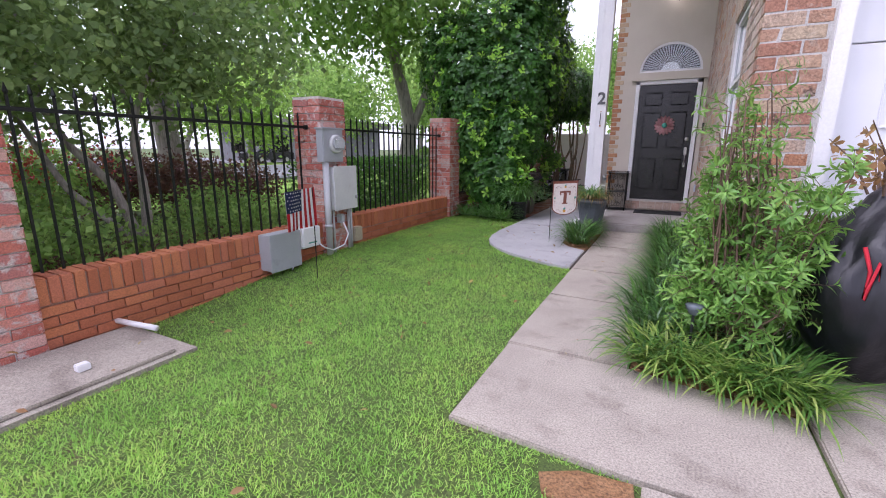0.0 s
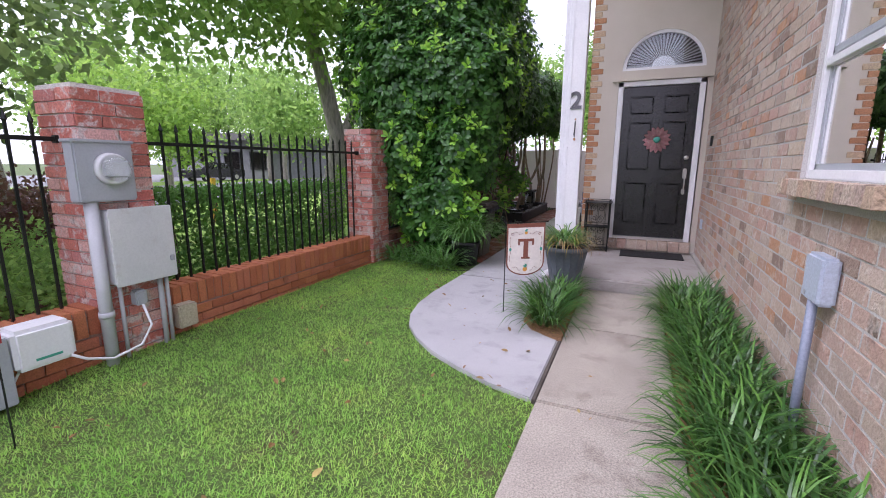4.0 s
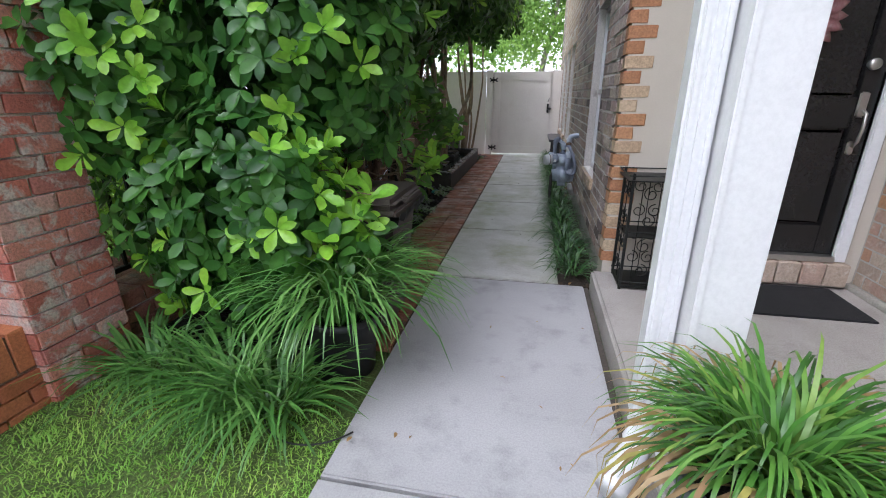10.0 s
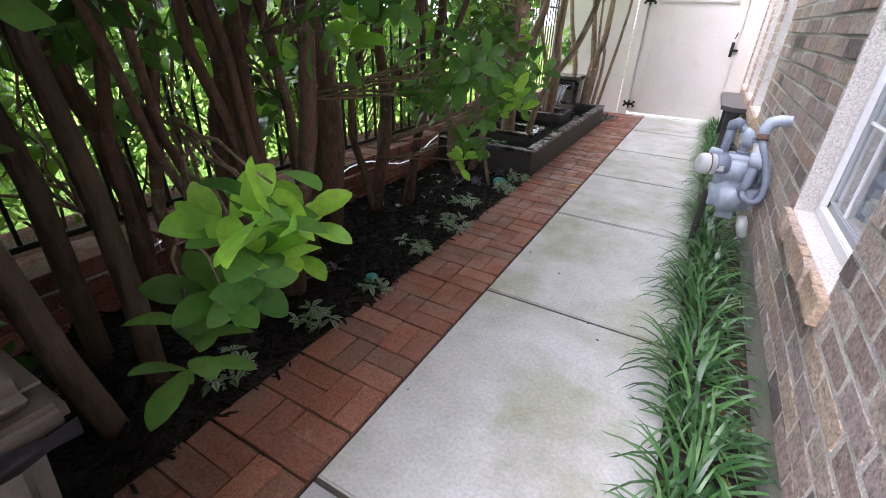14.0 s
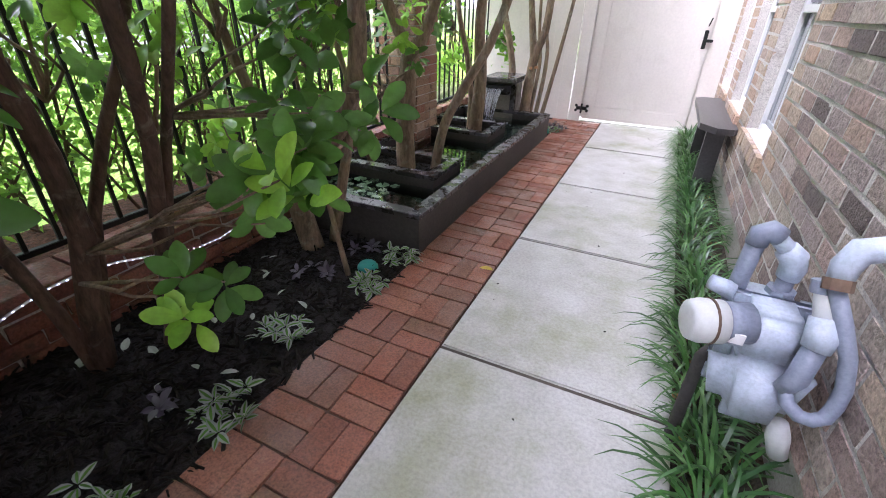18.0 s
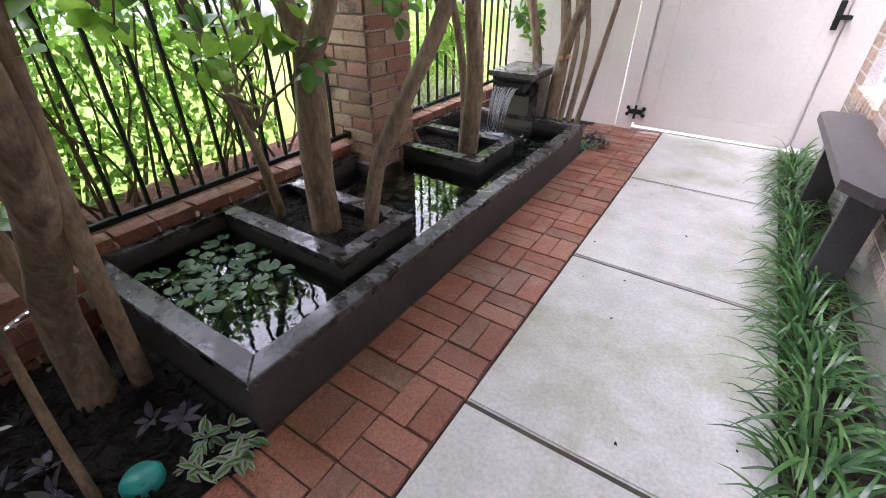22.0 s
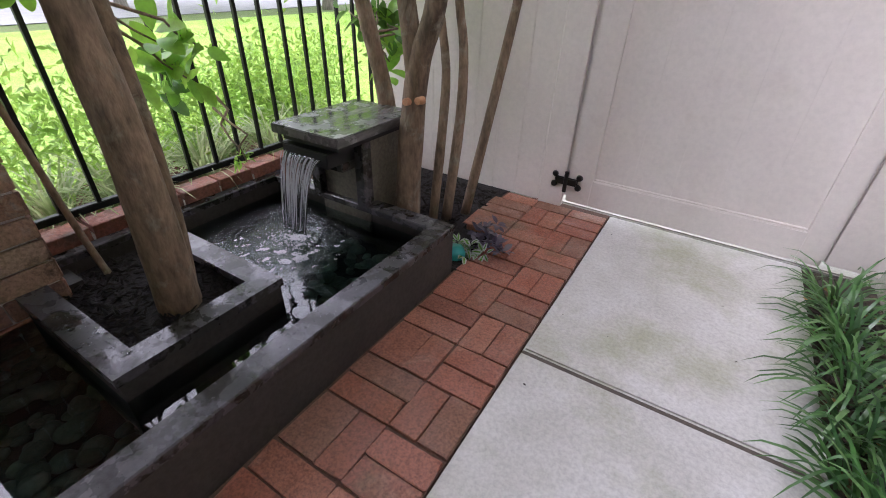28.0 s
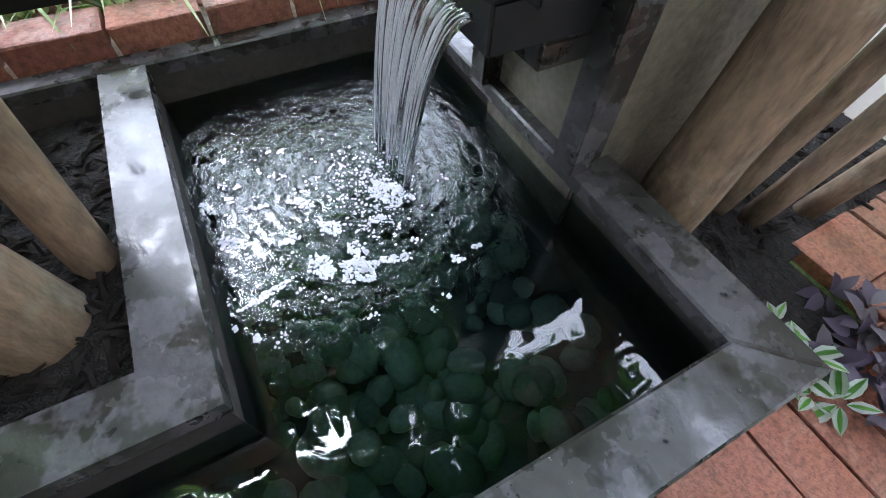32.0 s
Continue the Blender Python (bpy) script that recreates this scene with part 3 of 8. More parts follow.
def prism(outline, z0, z1, bm=None, plane="z"):
    """A flat outline given thickness; plane z: upright walls; y or x: the outline is upright."""
    bm = bm or bmesh.new()
    def place(a, b, h):
        return {"z": (a, b, h), "y": (a, h, b), "x": (h, a, b)}[plane]
    lo = [bm.verts.new(place(a, b, z0)) for a, b in outline]
    hi = [bm.verts.new(place(a, b, z1)) for a, b in outline]
    n = len(outline)
    for i in range(n):
        bm.faces.new((lo[i], lo[(i + 1) % n], hi[(i + 1) % n], hi[i]))
    bm.faces.new(lo[::-1])
    bm.faces.new(hi)
    return bm


def big_mesh(name, verts, faces, material, parent=None, label="", smooth=True):
    """A mesh from arrays: verts (n, 3), faces (m, 3 or 4)."""
    me = bpy.data.meshes.new(name)
    verts, faces = np.asarray(verts, np.float32), np.asarray(faces, np.int32)
    k = faces.shape[1]
    me.vertices.add(len(verts))
    me.vertices.foreach_set("co", verts.ravel())
    me.loops.add(faces.size)
    me.loops.foreach_set("vertex_index", faces.ravel())
    me.polygons.add(len(faces))
    me.polygons.foreach_set("loop_start", np.arange(0, faces.size, k, dtype=np.int32))
    me.polygons.foreach_set("use_smooth", np.full(len(faces), smooth))
    me.update(calc_edges=True)
    return link(name, me, material, parent, label)


def many(base_v, base_f, rot, loc):
    """Copies of a small mesh at rotations (k, 3, 3), which may hold scale, and places (k, 3), as one pair of arrays."""
    k, n = len(loc), len(base_v)
    v = np.einsum("kij,nj->kni", rot, base_v) + np.asarray(loc)[:, None, :]
    f = (np.asarray(base_f)[None] + (np.arange(k) * n)[:, None, None]).reshape(-1, len(base_f[0]))
    return v.reshape(-1, 3), f


def join(*pairs):
    vs, fs, o = [], [], 0
    for v, f in pairs:
        vs.append(v)
        fs.append(f + o)
        o += len(v)
    return np.concatenate(vs), np.concatenate(fs)


def frames_of(out, up_roll, scale):
    """Rotations whose y axis is out, with random roll and the scales."""
    y = out / np.linalg.norm(out, axis=1, keepdims=True)
    ref = np.where(np.abs(y[:, 2:3]) < 0.9, [[0, 0, 1.0]], [[1.0, 0, 0]])
    x = np.cross(y, ref)
    x /= np.linalg.norm(x, axis=1, keepdims=True)
    z = np.cross(x, y)
    c, s = np.cos(up_roll)[:, None], np.sin(up_roll)[:, None]
    x, z = c * x + s * z, c * z - s * x
    return np.stack([x, y, z], -1) * np.asarray(scale)[:, None, None]


def leaf_shape(w=0.25, rows=((0, 0.04), (0.3, 0.75), (0.65, 1.0), (1.0, 0.06)), droop=0.18, fold=0.25):
    """A leaf one long on y, bent down and folded along its rib."""
    v, f = [], []
    for i, (u, k) in enumerate(rows):
        h = -droop * u * u
        v += [(-w * k, u, h + fold * w * k), (0, u, h), (w * k, u, h + fold * w * k)]
        if i:
            a = 3 * (i - 1)
            f += [(a, a + 1, a + 4, a + 3), (a + 1, a + 2, a + 5, a + 4)]
    return np.array(v), np.array(f)


OBLONG = leaf_shape(0.25, ((0, 0.05), (0.22, 0.6), (0.5, 0.97), (0.8, 0.85), (1.0, 0.1)), 0.22)
OVAL = leaf_shape(0.24, ((0, 0.05), (0.32, 0.62), (0.66, 1.0), (0.89, 0.7), (1.0, 0.08)), 0.2, 0.35)
MID = leaf_shape(0.25, ((0, 0.06), (0.42, 0.95), (0.78, 0.88), (1.0, 0.08)), 0.22)
FEW = leaf_shape(0.25, ((0, 0.06), (0.6, 1.0), (1.0, 0.1)), 0.22)
FINE = leaf_shape(0.25, ((0, 0.05), (0.12, 0.35), (0.3, 0.72), (0.5, 0.97), (0.7, 1.0), (0.87, 0.7), (0.96, 0.35), (1.0, 0.03)), 0.26, 0.3)
LANCE = leaf_shape(0.18, ((0, 0.05), (0.35, 1.0), (1.0, 0.03)), 0.25, 0.3)
SMALL = (np.array([(0, 0, 0), (0.32, 0.5, -0.05), (0, 1, -0.15), (-0.32, 0.5, -0.05)]), np.array([(0, 1, 2, 3)]))


def straps(root, az, rise, bend, length, width, seg=5):
    """Arching strap leaves: arrays for roots (k, 3), compass, first rise, bend (radians), length and width."""
    k = len(az)
    d = np.stack([np.cos(az), np.sin(az), np.zeros(k)], 1)
    side = np.stack([-np.sin(az), np.cos(az), np.zeros(k)], 1)
    p, rows = np.array(root, float), []
    prof = [0.7, 1.0, 1.0, 0.85, 0.55, 0.06] if seg == 5 else [0.9, 1.0, 0.1]
    for i in range(seg + 1):
        w = (width * prof[i] / 2)[:, None]
        rows += [p - side * w, p + side * w]
        th = rise - bend * (i / seg) ** 1.3
        p = p + (length / seg)[:, None] * (np.cos(th)[:, None] * d + np.sin(th)[:, None] * [0, 0, 1.0])
    v = np.stack(rows, 1)
    f = np.array([(2 * i, 2 * i + 1, 2 * i + 3, 2 * i + 2) for i in range(seg)])
    f = (f[None] + (np.arange(k) * 2 * (seg + 1))[:, None, None]).reshape(-1, 4)
    return v.reshape(-1, 3), f


RNG = np.random.default_rng(7)


def brick_mesh(name, lx, ly, lz, b=0.006):
    """A brick with worn edges, centred, with bevelled edges."""
    bm = box(-lx / 2, lx / 2, -ly / 2, ly / 2, -lz / 2, lz / 2)
    bmesh.ops.bevel(bm, geom=bm.edges[:], offset=b, segments=1, affect="EDGES")
    bmesh.ops.triangulate(bm, faces=bm.faces)
    bmesh.ops.recalc_face_normals(bm, faces=bm.faces)
    me = bpy.data.meshes.new(name)
    bm.to_mesh(me)
    bm.free()
    return me


def unit_dirs(k):
    d = RNG.normal(size=(k, 3))
    return d / np.linalg.norm(d, axis=1, keepdims=True)


def whorl(c, d, n, size, tilt, shape, along=0.35):
    """Whorls of n leaves round shoot tips at c (k, 3) that look along d; tilt: how far the leaves open."""
    k = len(c)
    c, d = np.repeat(c, n, 0), np.repeat(d, n, 0)
    a = np.tile(np.arange(n) * 2.4, k) + np.repeat(RNG.uniform(0, 6.28, k), n)
    ref = np.where(np.abs(d[:, 2:3]) < 0.9, [[0, 0, 1.0]], [[1.0, 0, 0]])
    u = np.cross(d, ref)
    u /= np.linalg.norm(u, axis=1, keepdims=True)
    w = np.cross(d, u)
    rad = np.cos(a)[:, None] * u + np.sin(a)[:, None] * w
    ph = np.repeat(RNG.uniform(*tilt, k), n) + RNG.normal(0, 0.22, k * n)
    out = np.cos(ph)[:, None] * d + np.sin(ph)[:, None] * rad
    out[:, 2] -= 0.12 * np.sin(ph)
    out /= np.linalg.norm(out, axis=1, keepdims=True)
    up = d - out * np.sum(d * out, 1, keepdims=True)
    up /= np.linalg.norm(up, axis=1, keepdims=True) + 1e-9
    x = np.cross(out, up)
    s = RNG.uniform(*size, k * n)
    rot = np.stack([x, out, up], -1) * s[:, None, None]
    back = -d * RNG.uniform(0, along, k * n)[:, None] * np.mean(size)
    return many(shape[0], shape[1], rot, c + back + out * 0.008)


UNITS = []


def worn_units():
    """Five unit bricks with bevelled, knocked-about corners."""
    rng = random.Random(5)
    for _ in range(5):
        me = brick_mesh("brick", 1, 1, 1, 0.035)
        for v in me.vertices:
            v.co += Vector((rng.uniform(-1, 1) * 0.022, rng.uniform(-1, 1) * 0.022, rng.uniform(-1, 1) * 0.03))
        UNITS.append(me)


def lay(name, parent, material, sizes_places, near, group_name="bricks_beyond", loose=0.0016):
    """Lays bricks: rows of (x, y, z, lx, ly, lz). Those for which near() holds, 300 at most, become parts; the rest one joined mesh."""
    if not UNITS:
        worn_units()
    rows = np.array(sizes_places)
    jit = np.clip(RNG.normal(0, 0.7, (len(rows), 4)), -1.1, 1.1)
    kind = RNG.integers(0, 5, len(rows))
    pick = [i for i, r in enumerate(rows) if near(r)][:300]
    meshes = []
    for u in UNITS:
        me = u.copy()
        me.name = name
        me.materials.clear()
        me.materials.append(material)
        meshes.append(me)
    o = AT[parent]
    for i in pick:
        x, y, z, lx, ly, lz = rows[i]
        ob = new(name, meshes[kind[i]])
        ob.parent = parent
        ob.matrix_basis = Matrix.LocRotScale((x - o[0] + jit[i, 0] * loose, y - o[1] + jit[i, 1] * loose, z - o[2] + jit[i, 2] * 0.0014),
                                             Euler((jit[i, 3] * 0.004, jit[i, 0] * 0.004, jit[i, 1] * 0.006)), (lx, ly, lz))
    rest = np.setdiff1d(np.arange(len(rows)), pick)
    if len(rest):
        got = []
        for k, u in enumerate(UNITS):
            r = rest[kind[rest] == k]
            if len(r) == 0:
                continue
            bv = np.empty(len(u.vertices) * 3, np.float32)
            u.vertices.foreach_get("co", bv)
            bf = np.array([p.vertices[:] for p in u.polygons])
            rot = np.zeros((len(r), 3, 3))
            for a in range(3):
                rot[:, a, a] = rows[r, 3 + a]
            got.append(many(bv.reshape(-1, 3), bf, rot, rows[r, :3] + jit[r, :3] * [loose, loose, 0.0014]))
        tagged(big_mesh(group_name, *join(*got), material, parent, smooth=False), kind="stuff")


def courses(a0, a1, z0, z1, length, course, gap=0.01, holes=(), ends=True):
    """Running bond along one axis: (start, stop, low, high) of every brick, left out in holes (a0, a1, z0, z1)."""
    out, row, z = [], 0, z0
    while z + course * 0.6 < z1:
        zt = min(z + course - gap, z1)
        a = a0 - (0.5 * length if row % 2 else 0.0)
        while a < a1 - 0.005:
            s, e = max(a, a0), min(a + length - gap, a1)
            if e - s > 0.03:
                cuts = [(s, e)]
                for h0, h1, g0, g1 in holes:
                    if zt > g0 + 0.01 and z < g1 - 0.01:
                        cuts = [q for c0, c1 in cuts for q in ((c0, min(c1, h0)), (max(c0, h1), c1)) if q[1] - q[0] > 0.03]
                out += [(c0, c1, z, zt) for c0, c1 in cuts]
            a += length
        z, row = z + course, row + 1
    return out

# ---- setting: ground, paving, walls ----


def smooth01(v):
    v = min(1.0, max(0.0, v))
    return v * v * (3 - 2 * v)


def gz(x, y):
    """Height of the ground: it falls a little towards the near end of the fence wall."""
    return -0.03 - 0.2 * smooth01((-x - 1.6) / 2.0) * smooth01((4.3 - y) / 3.0)


def lines(lo, hi, step, extra):
    return sorted(set([round(lo + step * i, 4) for i in range(int((hi - lo) / step) + 1)] + list(extra)))


POND = (-3.82, -2.8, 12.36, 15.42)
gx = [-600, -120, -40] + lines(-12, 6, 0.4, POND[:2]) + [40, 120, 600]
gy = [-600, -120, -40] + lines(-6, 20, 0.4, POND[2:]) + [40, 120, 600]
gv = [(x, y, gz(x, y)) for y in gy for x in gx]
gf = []
for j in range(len(gy) - 1):
    for i in range(len(gx) - 1):
        mx, my = (gx[i] + gx[i + 1]) / 2, (gy[j] + gy[j + 1]) / 2
        if not (POND[0] < mx < POND[1] and POND[2] < my < POND[3]):
            k = j * len(gx) + i
            gf.append((k, k + 1, k + 1 + len(gx), k + len(gx)))
ground = big_mesh("ground", gv, gf, M_LAWN, label="lawn soil and turf reaching away from the house")
tagged(ground, "green turf ground around the house and fence", "ground", kind="structure")


def flat(name, outline, z, thick, material, label, category="bed"):
    return tagged(part(name, prism(outline, z - thick, z), material), label, category, kind="structure")


def rect(x0, x1, y0, y1):
    return [(x0, y0), (x1, y0), (x1, y1), (x0, y1)]


def slab_path(name, label, outlines, material, z=0.0, thick=0.1):
    p = thing(name, label, "pavement", kind="structure")
    for o in outlines:
        bm = prism(o, z - thick, z)
        bmesh.ops.bevel(bm, geom=[e for e in bm.edges if all(v.co.z > z - 0.001 for v in e.verts)], offset=0.008, segments=2, affect="EDGES")
        part("slab", bm, material, p)
    return p


GAP = 0.008
CURVE = [(-0.87, 4.66), (-1.15, 4.74), (-1.42, 4.87), (-1.68, 5.02), (-1.9, 5.21), (-2.08, 5.43), (-2.2, 5.68), (-2.27, 5.98), (-2.3, 6.4), (-2.3, 7.2)]


def curve_x(y):
    for (x0, y0), (x1, y1) in zip(CURVE, CURVE[1:]):
        if y0 <= y <= y1:
            return x0 + (x1 - x0) * (y - y0) / (y1 - y0)
    return -2.3


slab_path("pavement_front", "worn beige concrete front walk with cracks and dark joints",
          [[(-0.82, 1.66), (0.0, 1.62), (0.68, 1.62), (0.69, 2.4), (-0.1, 2.55), (-0.83, 2.555)]]
          + [rect(-0.84, -0.1, a + GAP, b - GAP) for a, b in ((2.565, 3.68), (3.68, 4.65), (4.65, 5.94), (5.94, 7.185))], M_WALK)
slab_path("pavement_drive", "pale concrete driveway beside the garage", [rect(0.71, 6.5, -4, 1.6), rect(0.71, 6.5, 1.615, 3.44), rect(0.03, 0.69, -4, 1.6)], M_WALK)
BEDSIDE = [(-0.87, 5.6), (-0.98, 5.64), (-1.12, 5.74), (-1.22, 5.92), (-1.25, 6.2), (-1.24, 7.0), (-1.22, 7.2)]
slab_path("pavement_curved", "smooth pale grey concrete widening in a curve beside the walk",
          [CURVE + BEDSIDE[::-1], rect(-2.3, -1.21, 7.215, 9.105)], M_NEWCONC)
slab_path("pavement_alley", "greenish weathered concrete side path with tooled joints",
          [rect(-2.302, -1.383, a + GAP, b - GAP) for a, b in ((9.115, 10.385), (10.385, 11.65), (11.65, 12.797), (12.797, 13.925), (13.925, 15.175), (15.175, 16.46))], M_ALLEY)
slab_path("pavement_beyond", "pale concrete path beyond the gate", [rect(-3.9, -1.12, 16.47, 22)], M_ALLEY)
for y0 in (9.115, 10.385, 11.65, 12.797, 13.925, 15.175):
    tagged(part("joint_filler", box(-2.3, -1.385, y0 - 0.009, y0 + 0.009, -0.09, -0.008), M_JOINT), "dark filler strip in the path joint", "joint", kind="structure")
tagged(part("joint_filler", box(-0.868, -0.845, 4.66, 5.62, -0.09, -0.004, 0.003), M_JOINT), "dark wooden joint strip between the two concretes", "joint", kind="structure")
tagged(part("joint_filler", box(-1.208, -1.175, 7.2, 9.12, -0.09, -0.02), M_JOINT), "dark gap strip along the porch slab", "joint", kind="structure")
bm = box(-1.17, 0.39, 7.19, 9.1, -0.1, 0.13)
bmesh.ops.bevel(bm, geom=[e for e in bm.edges if all(v.co.z > 0.1 for v in e.verts)], offset=0.018, segments=3, affect="EDGES")
tagged(part("porch_slab", bm, M_PORCH), "concrete porch slab one step above the walk", "porch", kind="structure")
bm = box(-3.66, -2.83, -3.0, 1.72, -0.3, -0.13)
box(-3.5, -2.88, -3.0, 1.6, -0.13, -0.105, 0.006, bm)
tagged(part("drain_pad", bm, M_WALK), "worn concrete drain pad at the foot of the fence wall", "drain", kind="structure")
flat("bed_mulch", rect(-3.84, -2.745, 7.95, 12.32), 0.0, 0.06, M_MULCH, "bed of black mulch under the shrubs")
flat("bed_mulch_far", [(-3.84, 15.48), (-2.745, 15.48), (-2.745, 15.84), (-2.94, 15.84), (-2.94, 16.46), (-3.84, 16.46)], 0.0, 0.06, M_MULCH, "black mulch behind the pond")
flat("bed_strip", rect(-1.38, -1.09, 9.12, 16.46), -0.014, 0.06, M_SOIL, "strip of brown leaf litter along the house wall")
flat("bed_front", BEDSIDE + [(-1.17, 7.19), (-0.85, 7.19), (-0.85, 5.6)], -0.004, 0.06, M_PINE, "small bed of brown pine straw")
flat("bed_house", [(-0.09, 2.58), (0.7, 2.42), (0.9, 2.8), (0.7, 3.44), (0.39, 3.44), (0.39, 7.18), (-0.09, 7.18)], -0.006, 0.06, M_PINE, "planting bed along the brick wall")
flat("bed_dirt", [(-0.34, 1.5), (-0.2, 1.58), (0.0, 1.6), (0.02, 1.45), (-0.12, 1.38), (-0.3, 1.4)], -0.012, 0.05, M_PINE, "bare brown soil patch at the walk corner")
flat("bed_red", [(-6.9, -8), (-4.12, -8), (-4.12, 4.6), (-5.4, 5.2), (-6.6, 4.6)], -0.005, 0.02, M_REDMULCH, "red-brown mulch bed behind the fence")
flat("bed_red_alley", rect(-4.5, -3.975, 7.8, 16.4), 0.23, 0.2, M_REDMULCH, "red-brown mulch behind the low alley wall")
flat("lawn_beyond", rect(-14, -4.52, 4.9, 40), -0.01, 0.01, M_FARGRASS, "bright lawn beyond the fence", "lawn")
flat("pavement_street", [(-70, 10), (-22, 4), (-14.2, 5), (-17, 34), (-40, 60)], -0.008, 0.01, M_ROADCOL, "pale street and sidewalk beyond the lawn", "road")
flat("lawn_verge", [(-31, 8), (-26, 8), (-30, 50), (-34, 50)], 0.0, 0.01, M_FARGRASS, "grass verge across the street", "lawn")

TOP = 5.6
AX = -1.112  # face of the alley wall


def wall_pieces(name, pieces, material, label):
    bm = bmesh.new()
    for p in pieces:
        box(*p, bm=bm)
    return tagged(part(name, bm, material), label, "wall", kind="structure")


# side wall of the porch, with its window
SW = (4.3, 5.3, 1.27, 2.42)
wall_side = wall_pieces("wall_side", [(0.4, 0.6, 3.66, SW[0], 0, TOP), (0.4, 0.6, SW[1], 9.3, 0, TOP), (0.4, 0.6, SW[0], SW[1], 0, SW[2]), (0.4, 0.6, SW[0], SW[1], SW[3], TOP)], M_MORTAR, "mixed brick house wall with pale mortar")
# wall with the front door
arch = [(-0.205 + 0.5 * math.cos(a), 2.6 + 0.49 * math.sin(a)) for a in (math.pi * (1 - i / 20) for i in range(21))]
bm = prism([(-0.74, 2.6)] + arch + [(0.33, 2.6), (0.33, TOP), (-0.74, TOP)], 9.1, 9.3, plane="y")
for p in ((AX + 0.01, -0.74, 9.1, 9.3, 0.0, TOP), (0.33, 0.398, 9.1, 9.3, 0.0, TOP), (-0.74, 0.33, 9.1, 9.3, 2.46, 2.6), (-0.74, 0.33, 9.1, 9.3, 0.0, 0.3)):
    box(*p, bm=bm)
wall_door = tagged(part("wall_door", bm, M_STUCCO), "taupe stucco wall around the front door", "wall", kind="structure")
# alley wall with four windows
WINS = [(9.96, 10.72, 0.62, 2.02), (13.15, 13.88, 0.62, 2.02), (14.3, 15.03, 0.62, 2.02), (15.41, 16.13, 0.62, 2.02)]
pieces, y = [], 9.302
for a, b, c, d in WINS:
    pieces += [(AX - 0.004, -0.83, y, a, 0.2, TOP), (AX - 0.004, -0.83, a, b, 0.2, c), (AX - 0.004, -0.83, a, b, d, TOP)]
    y = b
wall_alley = wall_pieces("wall_alley", pieces + [(AX - 0.004, -0.83, y, 17.4, 0.2, TOP)], M_MORTARDK, "tan and brown brick side wall of the house")
tagged(part("foundation", box(AX + 0.012, -0.86, 9.12, 17.4, -0.1, 0.2), M_FOUND), "exposed concrete foundation with greenish stains", "foundation", kind="structure")
# garage front
wall_garage = wall_pieces("wall_garage", [(0.4, 0.8, 3.46, 3.66, 0, TOP), (0.8, 5.6, 3.46, 3.66, 2.5, TOP), (5.6, 7, 3.46, 3.66, 0, TOP)], M_MORTAR, "mixed brick garage front")
tagged(part("wall_back", box(-0.83, 7, 17.2, 17.4, 0, TOP), M_STUCCO), "plain rear house wall", "wall", kind="structure")
tagged(part("wall_far", box(6.8, 7, 3.66, 17.2, 0, TOP), M_STUCCO), "plain far house wall", "wall", kind="structure")
tagged(part("ceiling", box(-1.12, 7.2, 3.2, 17.6, TOP, TOP + 0.15), M_ROOF), "flat roof deck over the house", "roof", kind="structure")
tagged(part("porch_ceiling", box(-1.35, 0.4, 7.05, 9.1, 5.28, 5.36), M_WHITE), "white slatted porch soffit", "soffit", kind="structure")
tagged(part("porch_beam", box(-1.3, 0.4, 7.28, 7.5, 5.06, 5.28), M_WHITE), "white porch beam", "beam", kind="structure")
for i in range(12):
    tagged(part("soffit_slat", box(-1.3, 0.38, 7.56 + i * 0.125, 7.57 + i * 0.125, 5.268, 5.28), M_WHITE), "white soffit groove strip", "trim", kind="structure")
tagged(part("eave", box(-1.3, 0.4, 3.1, 3.4, TOP - 0.2, TOP), M_WHITE), "white eave board", "trim", kind="structure")
tagged(part("skirt_strip", box(0.355, 0.4, 7.2, 9.1, 0.13, 0.16, 0.004), M_FOUND), "grey mortar fillet where the wall meets the porch", "trim", kind="structure")

# fence wall cores and pillars
PILLARS = {"pillar_front": (0.79, 1.21, 1.82), "pillar_meter": (4.0, 4.44, 1.83), "pillar_corner": (7.38, 7.8, 1.8), "pillar_alley": (13.95, 14.37, 2.6)}
CORE = [(-8, 0.79), (1.21, 4.0), (4.44, 7.38), (7.8, 12.3), (12.3, 13.95), (14.37, 16.4)]
fence_walls = []
for a, b in CORE:
    low = thing("fence_wall", "low orange-red brick wall with upright cap bricks under the fence", "wall", (-3.83, (a + b) / 2, 0), kind="structure")
    part("core", box(-3.97, -3.735 if b < 12.5 else -3.885, a, b, -0.4, 0.345 if b < 8 else 0.26), M_MORTARDK if b > 8 else M_MORTARRED, low)
    fence_walls.append((low, a, b))

# ---- house fittings ----


def panel_raise(bm, x0, x1, z0, z1, y, depth=0.02):
    """A moulded panel on a face that looks towards -y."""
    for a, b, c, d in ((x0, x1, z0, z0 + 0.018), (x0, x1, z1 - 0.018, z1), (x0, x0 + 0.018, z0 + 0.018, z1 - 0.018), (x1 - 0.018, x1, z0 + 0.018, z1 - 0.018)):
        box(a, b, y - depth, y + 0.01, c, d, 0.007, bm)
    box(x0 + 0.045, x1 - 0.045, y - depth, y + 0.01, z0 + 0.045, z1 - 0.045, 0.011, bm)


door = thing("door_1", "closed black six-panel front door with nickel handle", "door", (-0.21, 9.12, 0.33), kind="structure")
part("door_leaf", box(-0.665, 0.245, 9.145, 9.17, 0.335, 2.385), M_DOOR, door)
STILES = ((-0.665, -0.57), (-0.27, -0.15), (0.15, 0.245))
